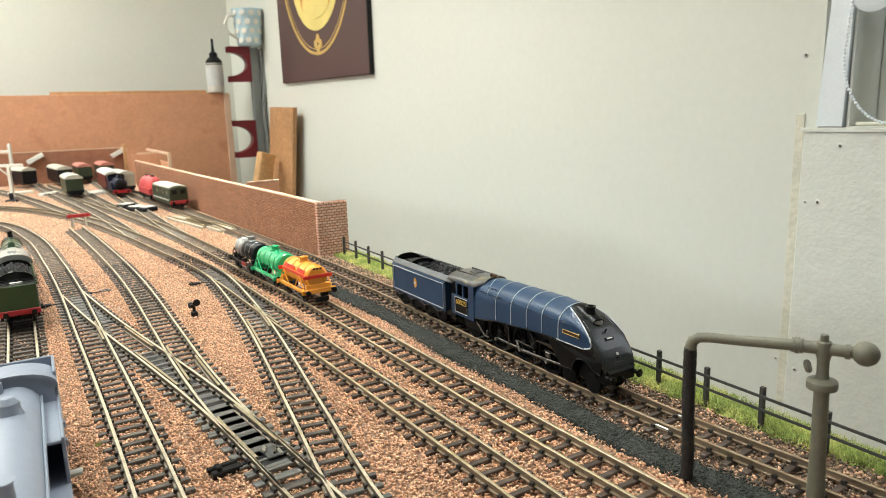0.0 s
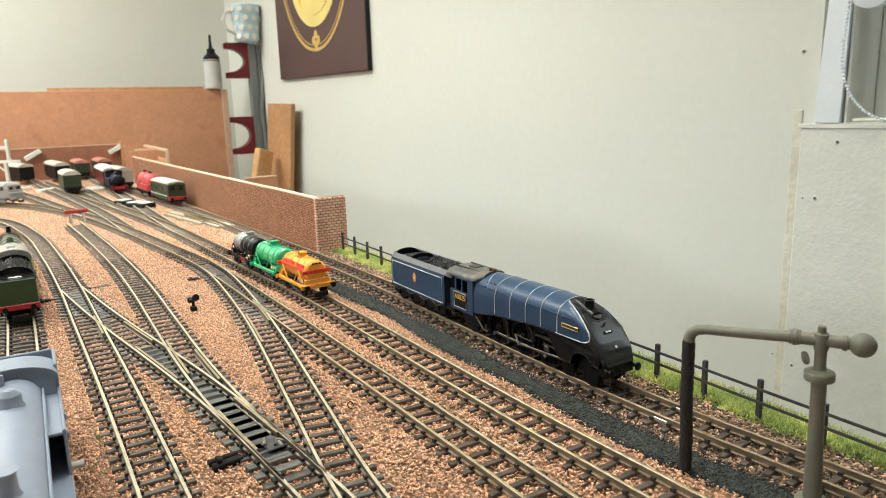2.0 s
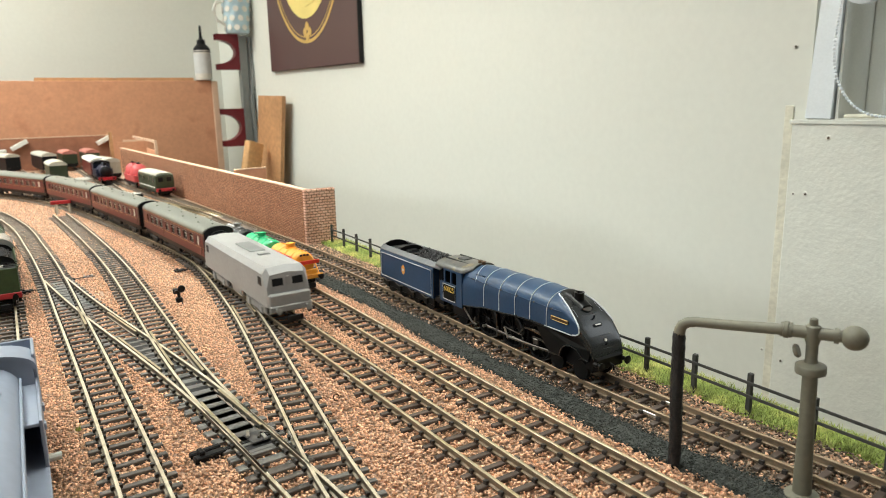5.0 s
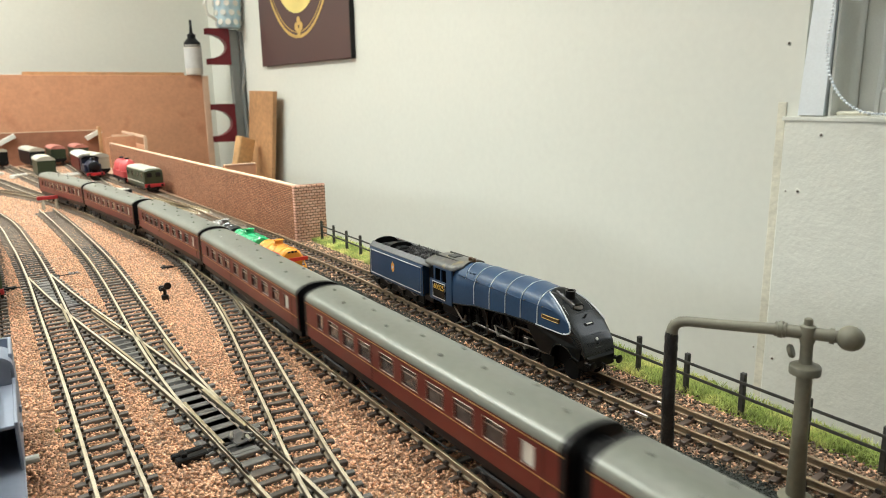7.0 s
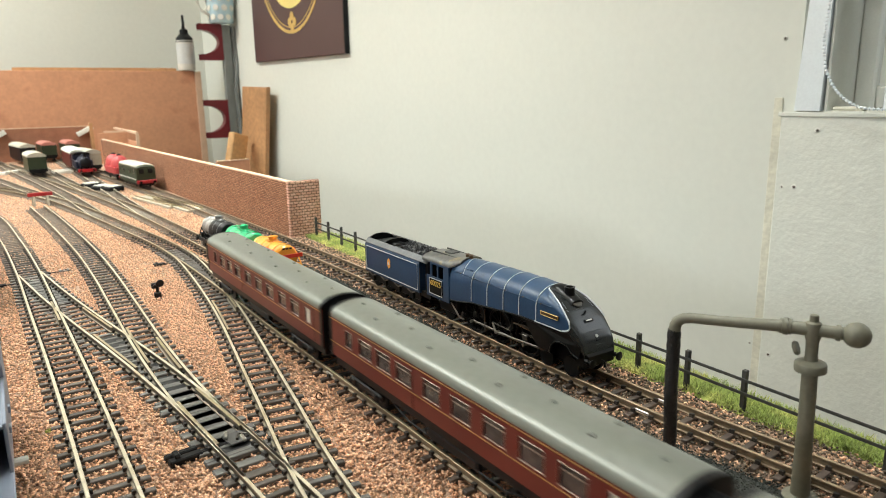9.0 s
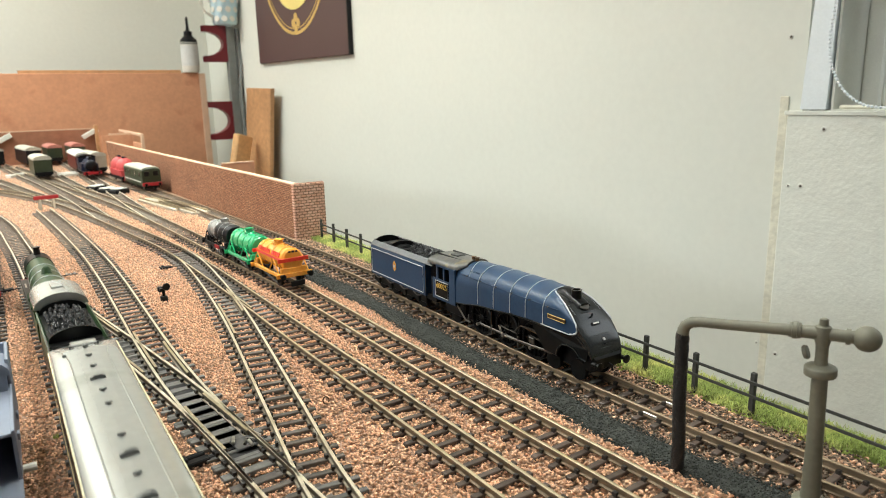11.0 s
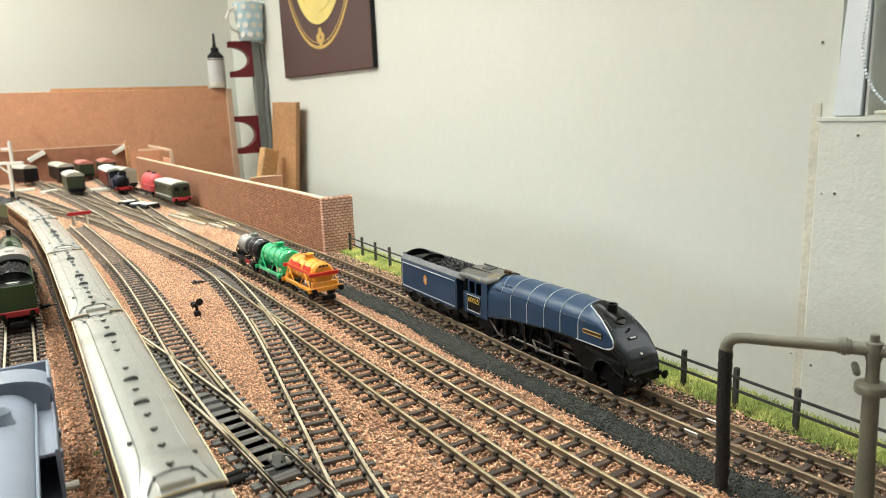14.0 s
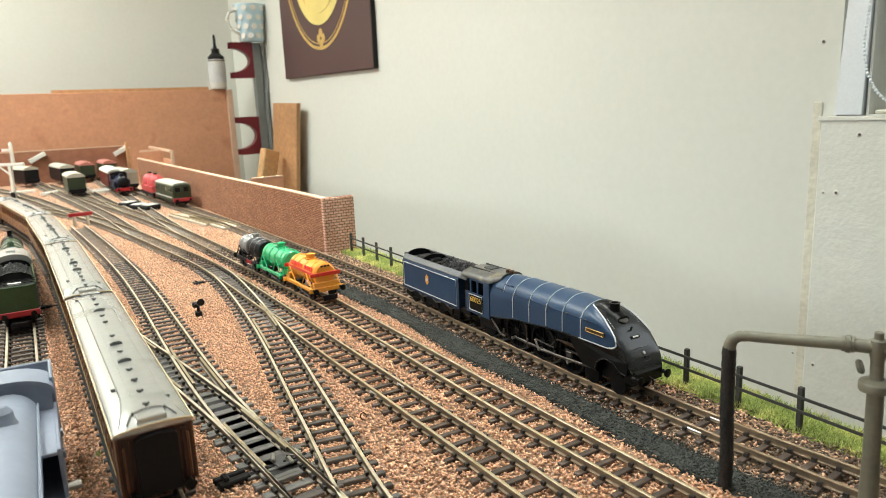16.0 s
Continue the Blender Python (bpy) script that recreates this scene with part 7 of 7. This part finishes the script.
def yard_engine(m, body, label, roof):
    lo = thing("tank_engine", label, "locomotive", m, group="vehicles in the yard")
    smooth(part("boiler", lathe([(0.0115, 0), (0.0115, 0.05), (0.0095, 0.052), (0.002, 0.054)], 18, None, pose(0, -0.002, 0.0245, -90, 0, 0)), M[body], lo))
    smooth(part("smokebox_door", lathe([(0.0105, 0), (0.008, 0.002), (0.001, 0.003)], 18, None, pose(0, 0.051, 0.0245, -90, 0, 0)), M["black"], lo))
    part("chimney", lathe([(0.0036, 0), (0.003, 0.008), (0.0038, 0.009)], 12, None, pose(0, 0.042, 0.0345)), M["black"], lo)
    part("dome", lathe([(0.0045, 0), (0.0035, 0.005), (0.001, 0.007)], 12, None, pose(0, 0.02, 0.0345)), M[body], lo)
    part("side_tank", block(-0.016, -0.006, 0.013, 0.016, 0.028, 0.028, 0.001), M[body], lo)
    part("cab", block(-0.0162, -0.034, 0.013, 0.0162, -0.006, 0.038, 0.001), M[body], lo)
    smooth(part("cab_roof", loft([arch(0.017, 0.0375, 0.0382, 0.0435, y, 8) for y in (-0.036, -0.004)]), M[roof], lo), 40)
    part("running_plate", block(-0.0165, -0.036, 0.0105, 0.0165, 0.058, 0.013), M["black"], lo)
    part("buffer_beam", block(-0.0165, 0.057, 0.0075, 0.0165, 0.0595, 0.0135), M["red"], lo)
    buffers(lo, 0.0595, 0.0108)
    for y in (-0.022, 0.008, 0.038):
        wheelset(lo, y, 0.0095)
    return lo


yard_engine(rake_pose("yard_a", s_at("yard_a", 1.612), 0.07, RAIL, True), "navy", "dark blue model tank engine with red buffer beam", "black")
box_vehicle("goods_van", "long black model van with pale dusty roof", "wagon", pose(0.07, 2.02, RAIL, 0, 0, 188), 0.14, "black", "dusty_roof", group="vehicles in the yard")
for x, y in ((0.125, 2.055), (0.178, 2.06)):
    box_vehicle("railcar", "dark green model railcar with faded salmon roof", "railcar", pose(x, y, RAIL, 0, 0, 184), 0.1, "dark_green", "salmon", group="vehicles in the yard")

# ---- vehicles that run ----
maroon = [narrow(maroon_coach(Matrix()), 0.836, 0.0132, 0.0156, 0.825)]
maroon += [copy_thing(maroon[0], Matrix()) for _ in range(5)]
teak = [teak_coach(Matrix())]
teak += [copy_thing(teak[0], Matrix()) for _ in range(5)]
diesel = grey_diesel(Matrix())
express = narrow(green_engine(Matrix(), "green model steam locomotive with pale cab roof hauling coaches"), 0.84, 0.013, 0.013, 0.9)

# ---- grass, cinders and ballast ----


def grains(name, places, size, mat, label, flat=0.75, long=1.5):
    """Many small stones, each its own closed little solid."""
    n = len(places)
    rng = np.random.default_rng(7)
    dirs = np.array([(1, 0, 0), (-1, 0, 0), (0, 1, 0), (0, -1, 0), (0, 0, 1), (0, 0, -1)], float)
    v = dirs[None] * (size * rng.uniform(0.6, 1.35, (n, 6, 1)))
    v[:, :, 0] *= long * rng.uniform(0.7, 1.1, (n, 1))
    v[:, :, 2] *= flat
    v += rng.normal(0, size * 0.22, v.shape)
    a = rng.uniform(0, math.tau, (n, 1))
    c, s = np.cos(a), np.sin(a)
    tilt = rng.uniform(-0.5, 0.5, (n, 1))
    x, y, z = v[:, :, 0], v[:, :, 1], v[:, :, 2]
    z, x = z + np.sin(tilt) * x, np.cos(tilt) * x
    v = np.stack([c * x - s * y, s * x + c * y, z], -1) + places[:, None]
    f = np.array([(0, 2, 4), (2, 1, 4), (1, 3, 4), (3, 0, 4), (2, 0, 5), (1, 2, 5), (3, 1, 5), (0, 3, 5)])
    faces = (np.arange(n)[:, None, None] * 6 + f[None]).reshape(-1, 3)
    mesh = bpy.data.meshes.new(name)
    mesh.vertices.add(n * 6), mesh.loops.add(len(faces) * 3), mesh.polygons.add(len(faces))
    mesh.vertices.foreach_set("co", v.ravel())
    mesh.loops.foreach_set("vertex_index", faces.ravel())
    mesh.polygons.foreach_set("loop_start", np.arange(0, len(faces) * 3, 3))
    mesh.update(calc_edges=True)
    return tagged(part(name, mesh, M[mat]), label, name.replace("_", " "), kind="stuff")


rng = np.random.default_rng(3)


def scatter(x0, x1, y0, y1, spacing):
    n = int((x1 - x0) * (y1 - y0) / spacing**2)
    return np.c_[rng.uniform(x0, x1, n), rng.uniform(y0, y1, n)]


def bed(p, low=-0.0003, high=0.0011):
    return np.c_[p, rng.uniform(low, high, len(p))]


def t5_x(y):
    q = LINES["T5"]
    return np.interp(y, q[:, 1], q[:, 0])


def cinder_edges(y):
    return t5_x(y) - 0.0385 - 0.002 * np.sin(y * 37), t5_x(y) - 0.0195 + 0.0012 * np.sin(y * 51)


p = np.vstack([scatter(-0.09, 0.262, 0.1, 0.62, 0.00125), scatter(-0.12, 0.262, 0.62, 1.0, 0.0018), scatter(-0.2, 0.25, 1.0, 1.5, 0.0028), scatter(-0.3, 0.25, 1.5, 2.1, 0.004)])
left, right = cinder_edges(p[:, 1])
ragged = rng.normal(0, 0.0016, len(p))
p = p[p[:, 0] + ragged < np.where(p[:, 1] < 0.63, left, t5_x(p[:, 1]) - 0.017)]
for name, y0, y1 in GAP_SHEETS:
    qx = np.interp(p[:, 1], LINES[name][:, 1], LINES[name][:, 0])
    p = p[(p[:, 1] < y0) | (p[:, 1] > y1) | (abs(p[:, 0] - qx) > 0.0096) | (rng.uniform(0, 1, len(p)) < 0.05)]
# three in four chips along the T0 bed are darker
on_t0_bed = (abs(p[:, 0] + 0.0215 + rng.normal(0, 0.0015, len(p))) < 0.0165) & (p[:, 1] < 0.95) & (rng.uniform(0, 1, len(p)) < 0.75)
grains("sooty_ballast", bed(p[on_t0_bed]), 0.00078, "dark_ballast", "dark ballast chips under the parked engine")
p = p[~on_t0_bed]
grains("ballast", bed(p), 0.00078, "ballast", "pinkish brown granite ballast chips between the tracks")
p = scatter(0.22, 0.31, 0.08, 0.8, 0.00135)
left, right = cinder_edges(p[:, 1])
p = p[(p[:, 0] > np.where(p[:, 1] < 0.63, right - 0.002, t5_x(p[:, 1]) - 0.018)) & (p[:, 0] < np.clip(t5_x(p[:, 1]) + 0.032, 0.29, 0.306) + rng.normal(0, 0.002, len(p)))]
pick = rng.uniform(0, 1, len(p)) < 0.7
grains("dark_ballast", bed(p[pick]), 0.0008, "dark_ballast", "dark brown ballast chips of the main line")
grains("loose_ballast", bed(p[~pick]), 0.0008, "ballast", "pinkish brown chips mixed into the dark ballast")
p = scatter(0.2, 0.28, 0.06, 0.63, 0.00085)
left, right = cinder_edges(p[:, 1])
p = p[(p[:, 0] > left + rng.normal(0, 0.0014, len(p))) & (p[:, 0] < right + rng.normal(0, 0.0014, len(p)))]
grains("cinder_path", bed(p, 0.0008, 0.0015), 0.00055, "cinder", "black cinder path between two tracks", 0.8, 1.1)
bm = bmesh.new()
rows = []
for y in np.arange(-0.9, 0.631, 0.01):
    l, r = cinder_edges(y)
    rows.append([bm.verts.new((l, y, -0.0005)), bm.verts.new((l + 0.003, y, 0.0012)), bm.verts.new((r - 0.003, y, 0.0012)), bm.verts.new((r, y, -0.0005))])
for one, two in zip(rows, rows[1:]):
    for k in range(3):
        bm.faces.new((one[k], one[k + 1], two[k + 1], two[k]))
tagged(part("cinder_bed", bm, M["cinder"]), "black cinder path between two tracks", "path", kind="structure")


def grass():
    """A strip of blades along the fence, on a low green bank."""
    bm = bmesh.new()
    rows = []
    for y in np.arange(-0.9, 0.741, 0.01):
        a = float(np.clip(t5_x(y) + 0.0315 + 0.0018 * math.sin(y * 63), 0.294, 0.3055))
        rows.append([bm.verts.new((x, y, z)) for x, z in ((a, -0.0008), (a + 0.003, 0.0008), (a + 0.012, 0.0016), (0.322, 0.0012), (0.3245, -0.0008))])
    for one, two in zip(rows, rows[1:]):
        for k in range(4):
            bm.faces.new((one[k], one[k + 1], two[k + 1], two[k]))
    tagged(part("grass_bank", bm, M["grass"]), "low green and yellow grass bank by the fence", "grass", kind="structure")
    n = 26000
    y = rng.uniform(0.08, 0.74, n)
    a = np.clip(t5_x(y) + 0.0315 + 0.0018 * np.sin(y * 63), 0.294, 0.3055) + rng.normal(0, 0.0012, n)
    x = a + (0.324 - a) * rng.uniform(0, 1, n)
    z = np.full(n, 0.0005)
    h, w = rng.uniform(0.0016, 0.0044, n), 0.00022
    ang, lean = rng.uniform(0, math.tau, n), rng.normal(0, 0.0013, (n, 2))
    dx, dy = np.cos(ang) * w, np.sin(ang) * w
    v = np.stack([np.stack([x - dx, y - dy, z], -1), np.stack([x + dx, y + dy, z], -1), np.stack([x + dy + lean[:, 0] * 0.5, y - dx + lean[:, 1] * 0.5, z + h * 0.6], -1), np.stack([x + lean[:, 0], y + lean[:, 1], z + h], -1)], 1)
    f = np.array([(0, 1, 3), (1, 2, 3), (2, 0, 3)])
    faces = (np.arange(n)[:, None, None] * 4 + f[None]).reshape(-1, 3)
    mesh = bpy.data.meshes.new("grass")
    mesh.vertices.add(n * 4), mesh.loops.add(len(faces) * 3), mesh.polygons.add(len(faces))
    mesh.vertices.foreach_set("co", v.ravel())
    mesh.loops.foreach_set("vertex_index", faces.ravel())
    mesh.polygons.foreach_set("loop_start", np.arange(0, len(faces) * 3, 3))
    mesh.update(calc_edges=True)
    tagged(part("grass", mesh, M["grass"]), "short green and yellow static grass along the fence", "grass", kind="stuff")


grass()

# ---- what moves ----
JOINT_T3 = [(0.0, 2.65), (3.0, 1.586), (4.0, 1.238), (6.3, 0.3935), (6.5, 0.3318), (7.0, 0.1542), (8.0, -0.21), (9.0, -0.5746), (16.0, -3.1)]


JOINT_T1 = [(0.0, -2.837), (11.5, 0.268), (12.0, 0.4035), (12.5, 0.542), (13.5, 0.826), (14.5, 1.097), (15.5, 1.370), (16.0, 1.506)]


def maroon_joint(t):
    """How far along its track the joint between the first two maroon coaches lies from y = 0."""
    return float(np.interp(t, [a for a, _ in JOINT_T3], [b for _, b in JOINT_T3]))


def teak_joint(t):
    return float(np.interp(t, [a for a, _ in JOINT_T1], [b for _, b in JOINT_T1]))


def motions():
    times = [k * 0.25 for k in range(65)]
    zero3, zero1 = s_at("T3", 0.0), s_at("T1", 0.0)
    for i, co in enumerate(maroon):
        walk(co, [(t, rake_pose("T3", zero3 + maroon_joint(t) + 0.2295 * (i - 0.5), 0.2, RAIL, True)) for t in times])
    walk(diesel, [(t, rake_pose("T3", zero3 + maroon_joint(t) - 0.2295 - 0.0925, 0.135, RAIL, True)) for t in times])
    for i, co in enumerate(teak):
        walk(co, [(t, rake_pose("T1", zero1 + teak_joint(t) + 0.2437 * (0.5 - i), 0.2, RAIL)) for t in times])
    walk(express, [(t, rake_pose("T1", zero1 + teak_joint(t) + 0.2437 + 0.139, 0.2, RAIL)) for t in times])


motions()
